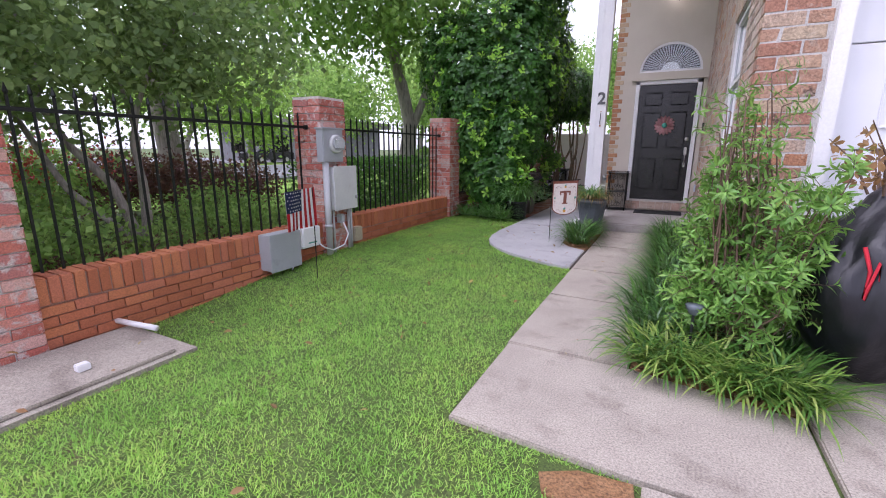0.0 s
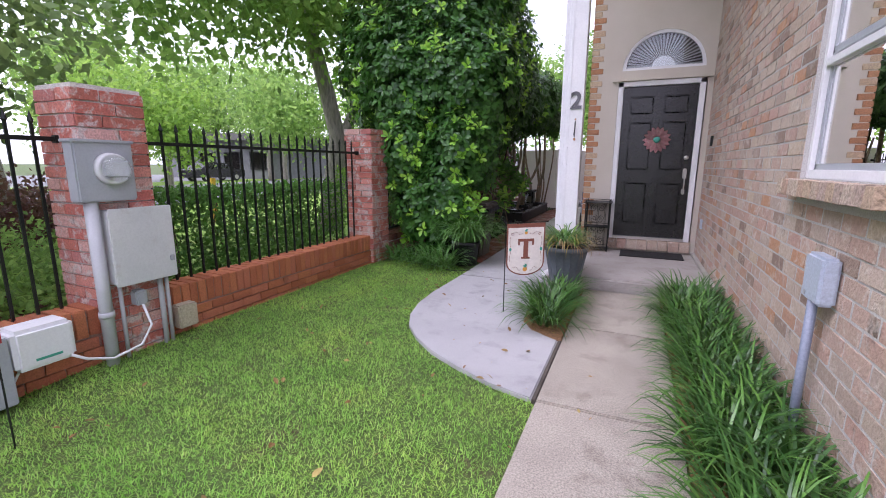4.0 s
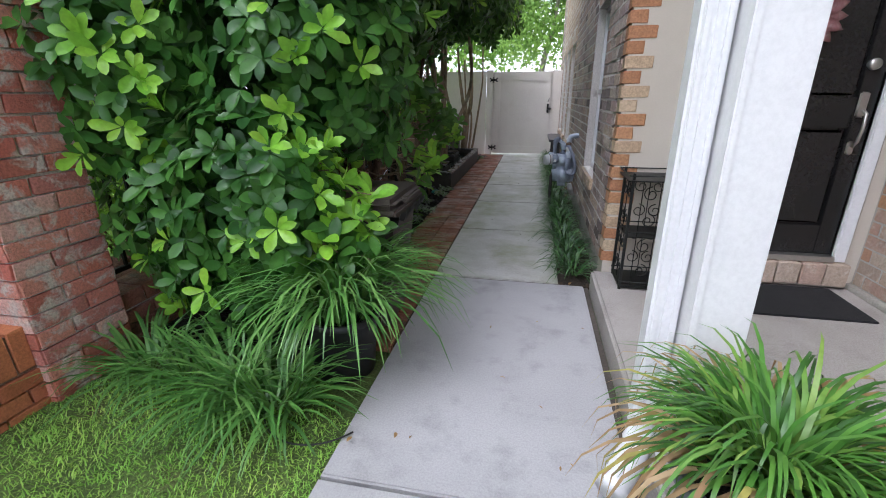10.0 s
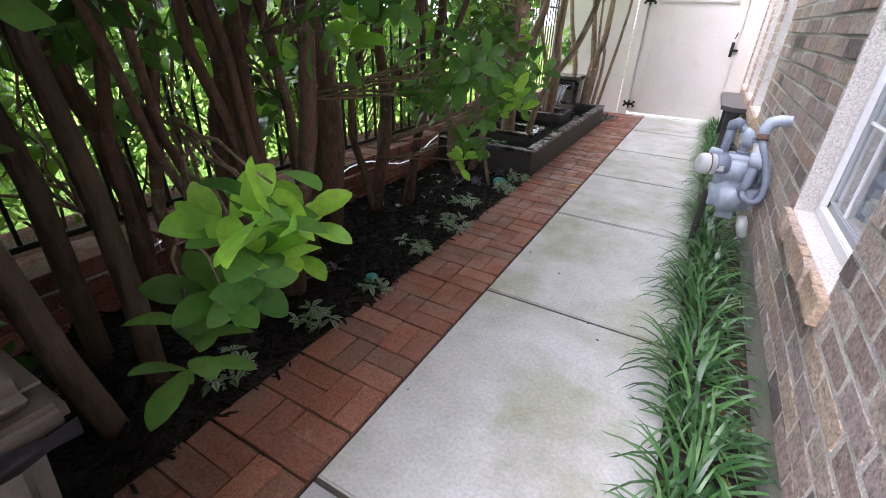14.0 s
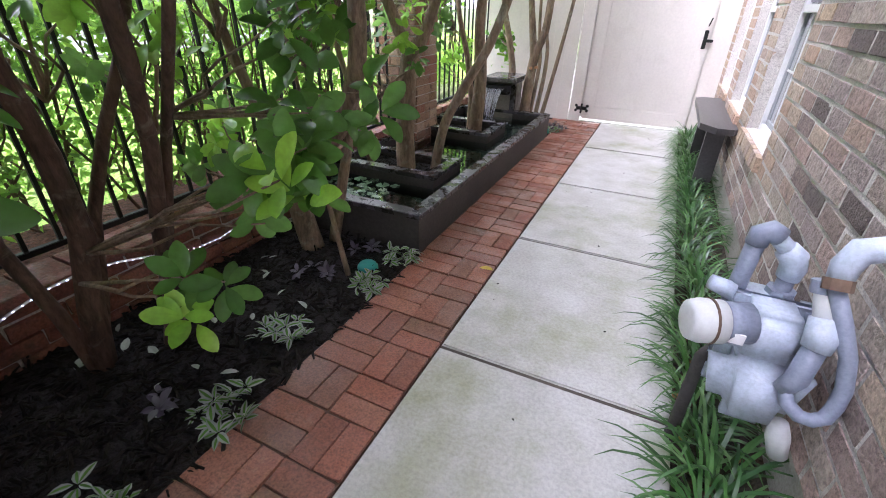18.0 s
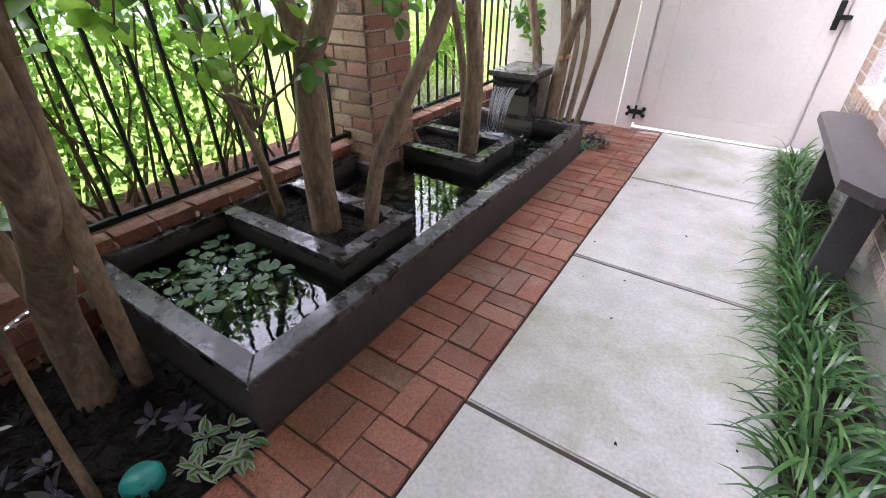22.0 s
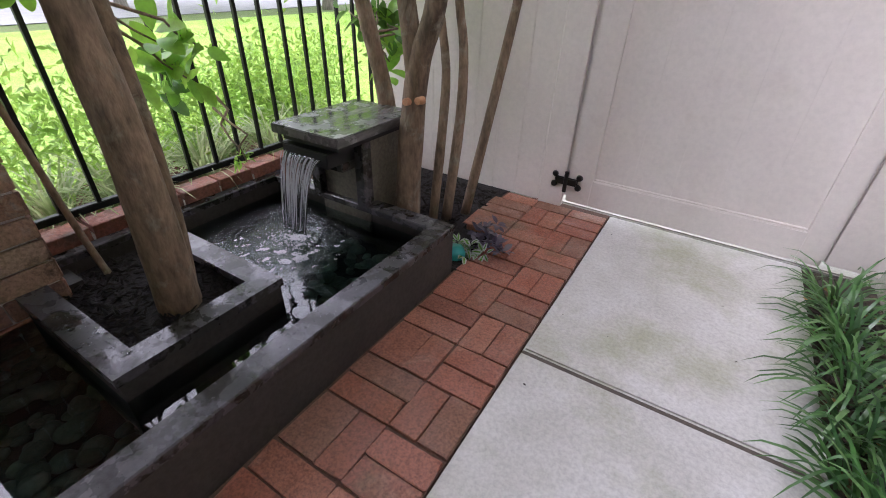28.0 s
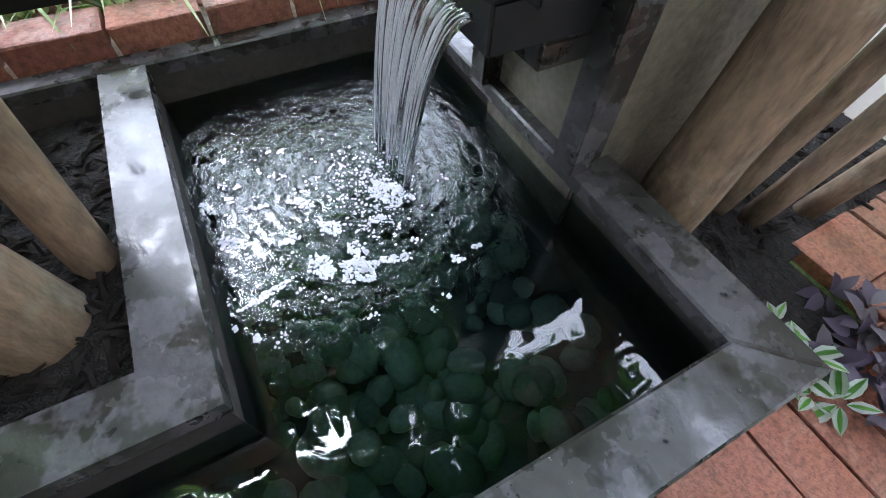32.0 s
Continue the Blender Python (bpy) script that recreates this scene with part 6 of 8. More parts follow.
# white threads paint the sky's reflection along the falling water
for k in range(72):
    u, ph = RNG.uniform(-1, 1), RNG.uniform(0, 6)
    a = RNG.uniform(0.0, 0.45)
    b = RNG.uniform(a + 0.25, 1.0)
    pts = []
    for j in range(9):
        t = a + (b - a) * j / 8
        pts.append((-3.365 + (0.108 - 0.038 * t) * u - 0.055 * t + 0.003 * math.sin(ph + 4 * t), 15.191 - 0.06 * t, 0.511 - 0.36 * t * t))
    part("white_thread", tube(pts, [0.0003 + 0.002 * math.sin(math.pi * j / 8) * (0.7 + 0.3 * math.sin(ph + j)) for j in range(9)], 5), M_FOAMGLINT, fall, "white streak standing in for a sky glint on the fall", True)

# pebbles below, foam on top
ico = bmesh.new()
bmesh.ops.create_icosphere(ico, subdivisions=2, radius=1)
bmesh.ops.triangulate(ico, faces=ico.faces)
ICOV, ICOF = np.array([v.co[:] for v in ico.verts]), np.array([[v.index for v in f.verts] for f in ico.faces])
ico.free()


def blobs(k, area, z, size, flatten, jitter=0.3):
    loc = np.stack([RNG.uniform(area[0], area[1], k), RNG.uniform(area[2], area[3], k), np.full(k, z)], 1)
    s = RNG.uniform(*size, k)
    ang = RNG.uniform(0, math.tau, k)
    rot = np.zeros((k, 3, 3))
    e = RNG.uniform(1, 1.5, k)
    rot[:, 0, 0], rot[:, 0, 1], rot[:, 1, 0], rot[:, 1, 1], rot[:, 2, 2] = s * e * np.cos(ang), -s * np.sin(ang), s * e * np.sin(ang), s * np.cos(ang), s * flatten
    return rot, loc


rot, loc = blobs(1300, (PX0 + 0.1, PX1 - 0.1, PY0 + 0.1, PY1 - 0.1), -0.16, (0.016, 0.04), 0.6)
loc[:, 2] += RNG.uniform(-0.03, 0.02, len(loc))
tagged(big_mesh("pebbles", *many(ICOV, ICOF, rot, loc), M_PEBBLE), "dark rounded river stones on the pond floor", "stones", kind="stuff")
part("pebble_bed", box(PX0 + 0.04, PX1 - 0.05, PY0 + 0.05, PY1 - 0.05, -0.34, -0.19), M_LINER, pond)
# rafts of bubbles: middle, half length, half width, turn
FOAM = [(-3.264, 14.945, 0.032, 0.022, 0.3), (-3.236, 15.0, 0.036, 0.03, 0.9), (-3.275, 15.005, 0.02, 0.014, 0.0), (-3.226, 15.055, 0.032, 0.01, 1.3), (-3.338, 14.983, 0.03, 0.016, 0.8), (-3.341, 14.912, 0.022, 0.01, 1.4),
        (-3.38, 14.824, 0.028, 0.015, 1.0), (-3.253, 14.848, 0.055, 0.007, 1.78), (-3.416, 14.955, 0.03, 0.013, 0.9), (-3.319, 15.067, 0.018, 0.011, 1.2), (-3.439, 14.884, 0.022, 0.007, 1.3), (-3.477, 14.8, 0.022, 0.012, 0.4),
        (-3.179, 15.154, 0.014, 0.009, 1.0), (-3.187, 15.196, 0.012, 0.006, 1.5), (-3.219, 14.79, 0.012, 0.008, 0.5), (-3.188, 14.818, 0.012, 0.006, 0.2), (-3.37, 15.11, 0.05, 0.03, 0.6)]
fx, fy = [], []
for a, b, lo, wi, turn in FOAM:
    n = int(lo * wi * math.pi / 1.15e-5)
    rad, ang = np.sqrt(RNG.uniform(0, 1, n)), RNG.uniform(0, math.tau, n)
    rad = rad * (0.85 + 0.3 * np.sin(ang * 3 + a * 90) * np.cos(ang * 2 + b * 70))
    ux, uy = lo * rad * np.cos(ang), wi * rad * np.sin(ang)
    fx.append(a + ux * math.cos(turn) - uy * math.sin(turn))
    fy.append(b + ux * math.sin(turn) + uy * math.cos(turn))
k = 60
cx, cy = RNG.normal(-3.33, 0.14, k), RNG.normal(14.92, 0.17, k)
for a, b in zip(cx, cy):
    n = int(RNG.integers(2, 12))
    fx.append(a + RNG.normal(0, 0.0045, n))
    fy.append(b + RNG.normal(0, 0.0045, n))
fx.append(RNG.normal(-3.4, 0.06, 380))
fy.append(RNG.normal(15.08, 0.045, 380))
fx, fy = np.concatenate(fx), np.concatenate(fy)
rot, loc = blobs(len(fx), (0, 1, 0, 1), 0.1515, (0.001, 0.003), 0.6)
loc[:, 0], loc[:, 1] = fx, fy
inpond = (fx > -3.78) & (fx < -2.87) & (fy < 15.36) & ~((fx < -3.06) & (fy < 14.79))
tagged(big_mesh("foam", *many(ICOV, ICOF, rot[inpond], loc[inpond]), M_FOAMGLINT), "white foam bubbles floating on the pond", "foam", kind="stuff")
k = 420
side = RNG.integers(0, 5, k)
dx, dy = RNG.uniform(0, 1, k), RNG.uniform(0, 1, k)
wet = np.stack([np.where(side < 2, PX1 - 0.005 - dx * (W - 0.01), np.where(side == 2, PX0 + 0.1 + dx * 0.9, np.where(side == 3, -3.75 + dx * 0.75, -3.75 + dx * 0.62))),
                np.where(side < 2, PY0 + 0.1 + dy * (PY1 - PY0 - 0.2), np.where(side == 2, PY1 - 0.005 - dy * (W - 0.01), np.where(side == 3, 13.36 + dy * 0.075, 14.24 + dy * 0.075))), np.full(k, PZ + 0.0005)], 1)
wet[side > 2, 2] = PZ + 0.0035
rs = np.zeros((k, 3, 3))
ds = RNG.uniform(0.0012, 0.006, k) * RNG.uniform(0.4, 1.0, k)
rs[:, 0, 0], rs[:, 1, 1], rs[:, 2, 2] = ds * RNG.uniform(0.8, 1.5, k), ds * RNG.uniform(0.8, 1.5, k), ds * 0.35
drops = tagged(big_mesh("water_droplets", *many(ICOV, ICOF, rs, wet), M_DROP), "small water droplets beaded on the pond rims", "water", kind="stuff")
drops.visible_shadow = False
pads = []
tries = 0
while len(pads) < 34 and tries < 3000:
    tries += 1
    x, y, r = RNG.uniform(-3.74, -3.22), RNG.uniform(12.47, 12.88), RNG.uniform(0.028, 0.05)
    if all(math.hypot(x - a, y - b) > (r + c) * 0.78 for a, b, c in pads):
        pads.append((x, y, r))
for x, y, r in pads:
    a0 = RNG.uniform(0, math.tau)
    bm = bmesh.new()
    c = bm.verts.new((x, y, 0.156))
    w = [bm.verts.new((x + r * math.cos(a0 + 0.25 + (math.tau - 0.5) * i / 18), y + r * math.sin(a0 + 0.25 + (math.tau - 0.5) * i / 18), 0.158 + 0.003 * math.sin(i * 1.7 + a0))) for i in range(19)]
    for i in range(18):
        bm.faces.new((c, w[i], w[i + 1]))
    bmesh.ops.solidify(bm, geom=bm.faces[:], thickness=0.0015)
    tagged(part("lily_pad", bm, M_LILY, None, "", True), "green notched lily pad floating on the pond", "lily pad", group="lily pads")

# bench by the wall
bnch = thing("bench", "narrow dark-stained plank bench below the windows", "bench", (-1.24, 14.72, 0))
part("seat", prism([(-1.365, 14.19), (-1.26, 14.05), (-1.15, 14.05), (-1.125, 14.1), (-1.125, 15.5), (-1.31, 15.5), (-1.365, 15.42)], 0.515, 0.56), M_BENCH, bnch, "dark plank top")
for y in (14.28, 15.2):
    part("leg", box(-1.3, -1.17, y - 0.025, y + 0.025, -0.02, 0.515, 0.004), M_BENCH, bnch)
part("stretcher", box(-1.25, -1.21, 14.3, 15.18, 0.36, 0.44, 0.004), M_BENCH, bnch)

# gas meter
gm = thing("gas_meter", "pale blue-grey gas meter with regulator and pipes on the wall", "gas meter", (-1.24, 11.55, -0.02))


def pillow(x0, x1, y0, y1, z0, z1, r):
    bm = box(x0, x1, y0, y1, z0, z1)
    bmesh.ops.bevel(bm, geom=bm.edges[:], offset=r, segments=5, affect="EDGES", clamp_overlap=True)
    return bm


bm = pillow(-1.4, -1.15, 11.43, 11.58, 0.26, 0.52, 0.065)
for v in bm.verts:
    if v.co.z < 0.36:
        v.co.x = -1.27 + (v.co.x + 1.27) * 0.78
part("front_case", bm, M_GASBLUE, gm, "rounded front case", True)
part("rear_case", pillow(-1.35, -1.12, 11.59, 11.7, 0.28, 0.52, 0.05), M_GASBLUE, gm, "rounded rear case", True)
part("flange", box(-1.385, -1.13, 11.575, 11.595, 0.3, 0.63, 0.01), M_GASBLUE, gm)
part("casing", pillow(-1.37, -1.21, 11.47, 11.68, 0.47, 0.625, 0.03), M_GASBLUE, gm, "cast upper housing", True)
part("shoulder", pillow(-1.24, -1.15, 11.5, 11.66, 0.46, 0.61, 0.025), M_GASDARK, gm, "", True)
cvr = part("dial_cover", tube([(-1.34, 11.51, 0.575), (-1.41, 11.485, 0.572)], 0.056, 18), M_GASDARK, gm, "dark collar with a white plate", True)
part("label_plate", box(-1.388, -1.352, 11.438, 11.444, 0.548, 0.578), M_WHITE, cvr)
rg = part("regulator", tube([(-1.405, 11.487, 0.572), (-1.46, 11.468, 0.572), (-1.485, 11.46, 0.573), (-1.49, 11.458, 0.573)], [0.059, 0.061, 0.053, 0.04], 20), M_BOXLIGHT, gm, "pale weathered round cap", True)
part("rust_ring", tube([(-1.432, 11.478, 0.572), (-1.438, 11.476, 0.572)], 0.063, 20), M_TWIG, rg)
part("inlet_cap", tube([(-1.38, 11.6, 0.61), (-1.44, 11.6, 0.625)], [0.028, 0.022], 10), M_GASBLUE, gm, "", True)
part("pipe", tube([(-1.374, 11.61, 0.57), (-1.37, 11.62, 0.66), (-1.367, 11.62, 0.77)], 0.023, 12), M_GASDARK, gm, "dark riser pipe", True)
part("collar", tube([(-1.374, 11.61, 0.6), (-1.374, 11.61, 0.62)], 0.032, 8), M_GASBLUE, gm)
part("elbow", tube([(-1.367, 11.62, 0.755), (-1.365, 11.62, 0.785), (-1.345, 11.62, 0.798), (-1.32, 11.62, 0.785)], [0.027, 0.029, 0.029, 0.027], 12), M_GASDARK, gm, "", True)
part("pipe", tube([(-1.335, 11.62, 0.79), (-1.28, 11.62, 0.742)], 0.021, 12), M_GASBLUE, gm, "short pale pipe", True)
part("elbow", tube([(-1.3, 11.62, 0.755), (-1.275, 11.62, 0.735), (-1.268, 11.62, 0.705), (-1.27, 11.62, 0.675)], [0.029, 0.033, 0.031, 0.028], 12), M_GASBLUE, gm, "pale blue elbow", True)
part("nipple", tube([(-1.27, 11.62, 0.68), (-1.272, 11.62, 0.6)], 0.021, 10), M_GASDARK, gm, "", True)
part("collar", tube([(-1.271, 11.62, 0.64), (-1.272, 11.62, 0.61)], 0.036, 8), M_GASDARK, gm)
part("pipe", tube([(-1.233, 11.5, 0.735), (-1.218, 11.46, 0.66)], 0.023, 12), M_BOXLIGHT, gm, "pale upright pipe", True)
part("collar", tube([(-1.235, 11.505, 0.745), (-1.231, 11.495, 0.715)], 0.029, 10), M_GASDARK, gm)
part("elbow", tube([(-1.218, 11.463, 0.668), (-1.213, 11.445, 0.63), (-1.217, 11.435, 0.595)], [0.031, 0.036, 0.031], 12), M_GASBLUE, gm, "pale blue elbow", True)
part("pipe", tube([(-1.217, 11.435, 0.605), (-1.222, 11.43, 0.5), (-1.241, 11.43, 0.456)], [0.025, 0.027, 0.022], 12), M_GASDARK, gm, "dark lower pipe", True)
part("hose", tube([(-1.235, 11.43, 0.47), (-1.225, 11.41, 0.435), (-1.195, 11.4, 0.414), (-1.167, 11.4, 0.412), (-1.146, 11.4, 0.432), (-1.139, 11.405, 0.47), (-1.14, 11.41, 0.52), (-1.16, 11.42, 0.602), (-1.195, 11.44, 0.683), (-1.223, 11.475, 0.745)], 0.018, 12), M_GASDARK, gm, "dark bent hose", True)
part("collar", tube([(-1.222, 11.472, 0.74), (-1.223, 11.483, 0.765)], 0.03, 10), M_TWIG, gm, "rusty collar")
part("elbow", tube([(-1.223, 11.48, 0.755), (-1.221, 11.49, 0.795), (-1.205, 11.5, 0.832), (-1.167, 11.5, 0.847), (-1.1, 11.5, 0.852), (-1.02, 11.5, 0.854)], [0.025, 0.03, 0.032, 0.03, 0.026, 0.026], 12), M_GASBLUE, gm, "pale elbow into the wall", True)
part("valve", tube([(-1.177, 11.5, 0.29), (-1.165, 11.5, 0.24), (-1.144, 11.5, 0.17)], [0.022, 0.032, 0.026], 10), M_BOXLIGHT, gm, "weathered valve", True)
part("inlet_pipe", tube([(-1.37, 11.6, 0.4), (-1.39, 11.6, 0.36), (-1.39, 11.6, 0.2), (-1.39, 11.6, -0.03)], 0.02, 10), M_PONDSIDE, gm, "dark inlet pipe", True)
tagged(part("pond_light", lathe([(0.0, 0.04), (0.045, 0.038), (0.058, 0.02), (0.058, 0.0)], (-2.94, 12.03, 0), 20), M_TEAL, None, "", True), "round teal plastic lamp disc in the mulch", "garden light")
tagged(part("pond_light", lathe([(0.0, 0.04), (0.03, 0.036), (0.036, 0.02), (0.036, 0.0)], (-2.867, 10.116, 0), 20), M_TEAL, None, "", True), "small teal plastic lamp disc in the mulch", "garden light")
tagged(part("pond_light", lathe([(0.0, 0.05), (0.04, 0.045), (0.05, 0.02), (0.05, 0.0)], (-2.83, 15.58, 0), 20), M_TEAL, None, "", True), "round teal plastic lamp disc beside the pond", "garden light")
rl = thing("rope_light", "string of small white rope lights along the fence wall", "rope light", (-3.72, 11, 0.2))
rp = [(-3.72, 9.4 + 0.13 * i, 0.21 + 0.07 * math.sin(i * 0.62)) for i in range(23)]
part("cord", tube(rp, 0.006, 5), M_WHITE, rl)
for i in range(88):
    p = Vector(rp[i // 4]).lerp(Vector(rp[min(22, i // 4 + 1)]), (i % 4) / 4)
    part("bulb", box(p.x - 0.002, p.x + 0.008, p.y - 0.004, p.y + 0.004, p.z - 0.002, p.z + 0.003, 0.001), M_LED, rl)

# ---- plants ----


def shell(lumps, k, depth, keep=None):
    """Points on the outer skin of a union of ellipsoids, with outward directions."""
    vol = np.array([(r[0] * r[1] + r[1] * r[2] + r[0] * r[2]) for _, r in lumps])
    which = RNG.choice(len(lumps), k, p=vol / vol.sum())
    d = unit_dirs(k)
    C, Rr = np.array([c for c, _ in lumps])[which], np.array([r for _, r in lumps])[which]
    t = RNG.uniform(*depth, k)
    p = C + d * Rr * t[:, None]
    nrm = d / Rr
    nrm /= np.linalg.norm(nrm, axis=1, keepdims=True)
    ok = np.ones(k, bool)
    for i, (c, r) in enumerate(lumps):
        ok &= (which == i) | (np.sum(((p - c) / r) ** 2, 1) > depth[0] ** 2 * 0.9)
    if keep is not None:
        ok &= keep(p)
    return p[ok], nrm[ok], t[ok]


def bent(p0, p1, wob, n=6, seed=0.0):
    """Points from p0 to p1 with a gentle wander."""
    p0, p1 = Vector(p0), Vector(p1)
    out = []
    for i in range(n + 1):
        t = i / n
        q = p0.lerp(p1, t)
        s = math.sin(math.pi * t)
        out.append(q + Vector((noise.noise((seed, t * 2.2, 0)), noise.noise((seed, t * 2.2, 9)), 0)) * wob * s * 2)
    return out


def taper(n, a, b):
    return [a + (b - a) * i / n for i in range(n + 1)]


# the great shrub at the corner of the yard
shrub = thing("shrub", "tall dense glossy green shrub with bright new leaf tips", "shrub", (-3.2, 8.9, 0))
LUMPS = [((-3.15, 8.85, 1.35), (0.92, 0.9, 1.1)), ((-3.25, 8.95, 2.6), (1.2, 1.05, 1.1)), ((-3.3, 9.1, 3.5), (1.05, 1.0, 0.85)), ((-3.75, 8.7, 2.1), (0.62, 0.7, 1.3)),
         ((-2.75, 8.75, 2.5), (0.72, 0.8, 1.0)), ((-2.95, 8.5, 0.75), (0.6, 0.55, 0.55)), ((-3.45, 8.35, 1.0), (0.4, 0.45, 0.7)), ((-2.75, 8.6, 1.6), (0.55, 0.7, 0.7)), ((-4.2, 9.3, 3.2), (0.7, 0.8, 0.9)), ((-2.7, 9.6, 2.9), (0.6, 0.9, 0.9)), ((-3.75, 8.35, 2.4), (0.75, 0.62, 1.2)), ((-4.3, 8.7, 2.9), (0.7, 0.7, 1.1)),
         ((-3.3, 8.1, 0.8), (0.48, 0.42, 0.55)), ((-2.9, 7.95, 0.85), (0.42, 0.32, 0.5)), ((-2.85, 8.3, 1.5), (0.55, 0.5, 0.6)), ((-3.55, 8.0, 1.5), (0.45, 0.4, 0.6)),
         ((-2.95, 9.7, 3.4), (0.75, 0.9, 1.1)), ((-2.85, 10.5, 3.2), (0.7, 0.9, 1.0)), ((-2.8, 9.5, 4.4), (0.7, 0.9, 0.8)), ((-3.05, 7.98, 0.5), (0.45, 0.26, 0.4)), ((-2.75, 7.92, 0.6), (0.28, 0.2, 0.35)), ((-2.6, 10.6, 2.4), (0.5, 0.9, 0.8)), ((-2.45, 11.9, 2.5), (0.5, 0.9, 0.8)), ((-2.4, 13.2, 2.5), (0.55, 0.9, 0.8))]


def clear_of_path(p):
    return (p[:, 0] < -2.22 + 0.3 * (p[:, 2] > 2.2) - 0.5 * ((p[:, 1] > 8.65) & (p[:, 2] < 1.75))) & (p[:, 2] > 0.14 + 1.0 * (p[:, 1] > 8.75) + 0.9 * (p[:, 1] > 9.4)) & ~((p[:, 0] > -3.0) & (p[:, 1] > 8.06) & (p[:, 2] < 0.98)) & ~((p[:, 0] > -4.12) & (p[:, 0] < -3.66) & (p[:, 1] > 7.34) & (p[:, 1] < 7.83) & (p[:, 2] < 1.85))


p, d, t = shell(LUMPS, 10500, (0.82, 1.06), clear_of_path)
d = d + [0, 0, 0.35]
d /= np.linalg.norm(d, axis=1, keepdims=True)
zone = np.array([noise.noise(Vector(q) * 2.1) for q in p])
fresh = (t > 0.93) & (zone > -0.12) & (RNG.uniform(size=len(t)) < 0.4)
near = (p[:, 0] > -2.9) & (p[:, 2] < 2.0) & ~fresh
big_mesh("near_leaves", *whorl(p[near], d[near], 6, (0.072, 0.115), (0.9, 1.45), FINE), M_HEDGE, shrub, "glossy dark leaves")
big_mesh("leaves", *join(whorl(p[~fresh & ~near], d[~fresh & ~near], 6, (0.072, 0.115), (0.9, 1.45), MID), whorl(p[fresh], d[fresh], 6, (0.075, 0.12), (1.15, 1.5), MID)), M_HEDGE, shrub, "glossy dark leaves")
big_mesh("new_leaves", *whorl(p[fresh] + d[fresh] * 0.05, d[fresh], 6, (0.065, 0.11), (0.5, 1.15), OVAL), M_YOUNG, shrub, "bright young leaf tips")
p, d, t = shell(LUMPS, 3400, (0.45, 0.8), clear_of_path)
big_mesh("inner_leaves", *whorl(p, d, 5, (0.1, 0.15), (0.8, 1.5), FEW), M_HEDGE, shrub)
for i, (x, y) in enumerate(((-3.2, 8.75), (-3.0, 8.9), (-3.4, 9.05), (-3.1, 9.1), (-3.5, 8.7))):
    part("stem", tube(bent((x, y, -0.02), (x + RNG.normal(0, 0.3), y + RNG.normal(0, 0.25), 3.2), 0.12, 8, i * 3.1), taper(8, 0.045, 0.015), 7), M_BARKDK, shrub, "", True)


def sprig(c, size=0.2, n=4, young=0.3, stem_from=None, leaf=(0.09, 0.135)):
    """A leafy branch end reaching over the path, with its stem."""
    s = thing("branch", "leafy shrub branch with large oval leaves", "branch", stem_from or c)
    c = Vector(c)
    a, b = [], []
    for i in range(n):
        q = c + Vector((RNG.normal(0, size * 0.45), RNG.normal(0, size * 0.45), RNG.normal(0, size * 0.5)))
        (b if RNG.uniform() < young else a).append(q)
        root = Vector(stem_from) if stem_from else c + Vector((-0.6, 0.2, 0.4))
        part("twig", tube(bent(root, q, 0.06, 6, i + c.y), taper(6, 0.009, 0.003), 5), M_BARK, s, "", True)
    for pts, m, nm, tl in ((a, M_SPRIG, "leaves", (0.9, 1.4)), (b, M_YOUNG, "new_leaves", (0.6, 1.2))):
        if pts:
            dd = np.tile([[0.4, -0.3, 0.6]], (len(pts), 1)) + RNG.normal(0, 0.45, (len(pts), 3))
            dd /= np.linalg.norm(dd, axis=1, keepdims=True)
            pc = np.array([q[:] for q in pts])
            big_mesh(nm, *whorl(pc + dd * 0.05, dd, 9, leaf, tl, FINE, 1.9), m, s)


sprig((-2.36, 9.15, 0.84), 0.12, 5, 0.75, (-3.1, 9.4, 0.95), (0.11, 0.16))
sprig((-2.46, 9.05, 0.66), 0.06, 2, 0.0, (-3.1, 9.4, 0.8), (0.11, 0.16))
for c in ((-2.78, 8.0, 1.02), (-2.6, 7.93, 0.82), (-2.92, 7.86, 0.66), (-2.72, 7.9, 0.55), (-2.42, 7.95, 0.78), (-2.55, 7.98, 0.98), (-2.45, 7.9, 0.62)):
    sprig(c, 0.16, 6, 0.45, (-3.1, 8.3, c[2] + 0.1), (0.085, 0.13))
for i in range(30):
    y = 9.1 + i * 0.145
    z = RNG.uniform(0.7, 1.8)
    x = RNG.uniform(-3.85, -3.3)
    sprig((x, y, z), 0.3, 6, 0.4, (x - 0.05, y + 0.12, z - 0.35), (0.075, 0.12))
for x, y, z in ((-3.6, 13.45, 1.35), (-3.7, 12.8, 1.25), (-3.45, 13.9, 1.2), (-3.75, 14.6, 1.3), (-3.55, 12.4, 1.45)):
    sprig((x, y, z), 0.22, 6, 0.5, (x + 0.1, y, z + 0.45), (0.075, 0.115))
sprig((-2.62, 11.2, 0.86), 0.2, 8, 0.12, (-3.4, 11.0, 0.5))
sprig((-2.72, 10.95, 0.6), 0.1, 3, 0.3, (-3.4, 10.95, 0.4), (0.07, 0.105))
sprig((-2.6, 10.35, 1.08), 0.22, 9, 0.1, (-3.3, 10.2, 0.9))
sprig((-2.75, 11.6, 1.1), 0.2, 7, 0.1, (-3.4, 11.4, 0.9))
sprig((-2.55, 9.75, 1.35), 0.22, 8, 0.1, (-3.2, 9.9, 1.2))
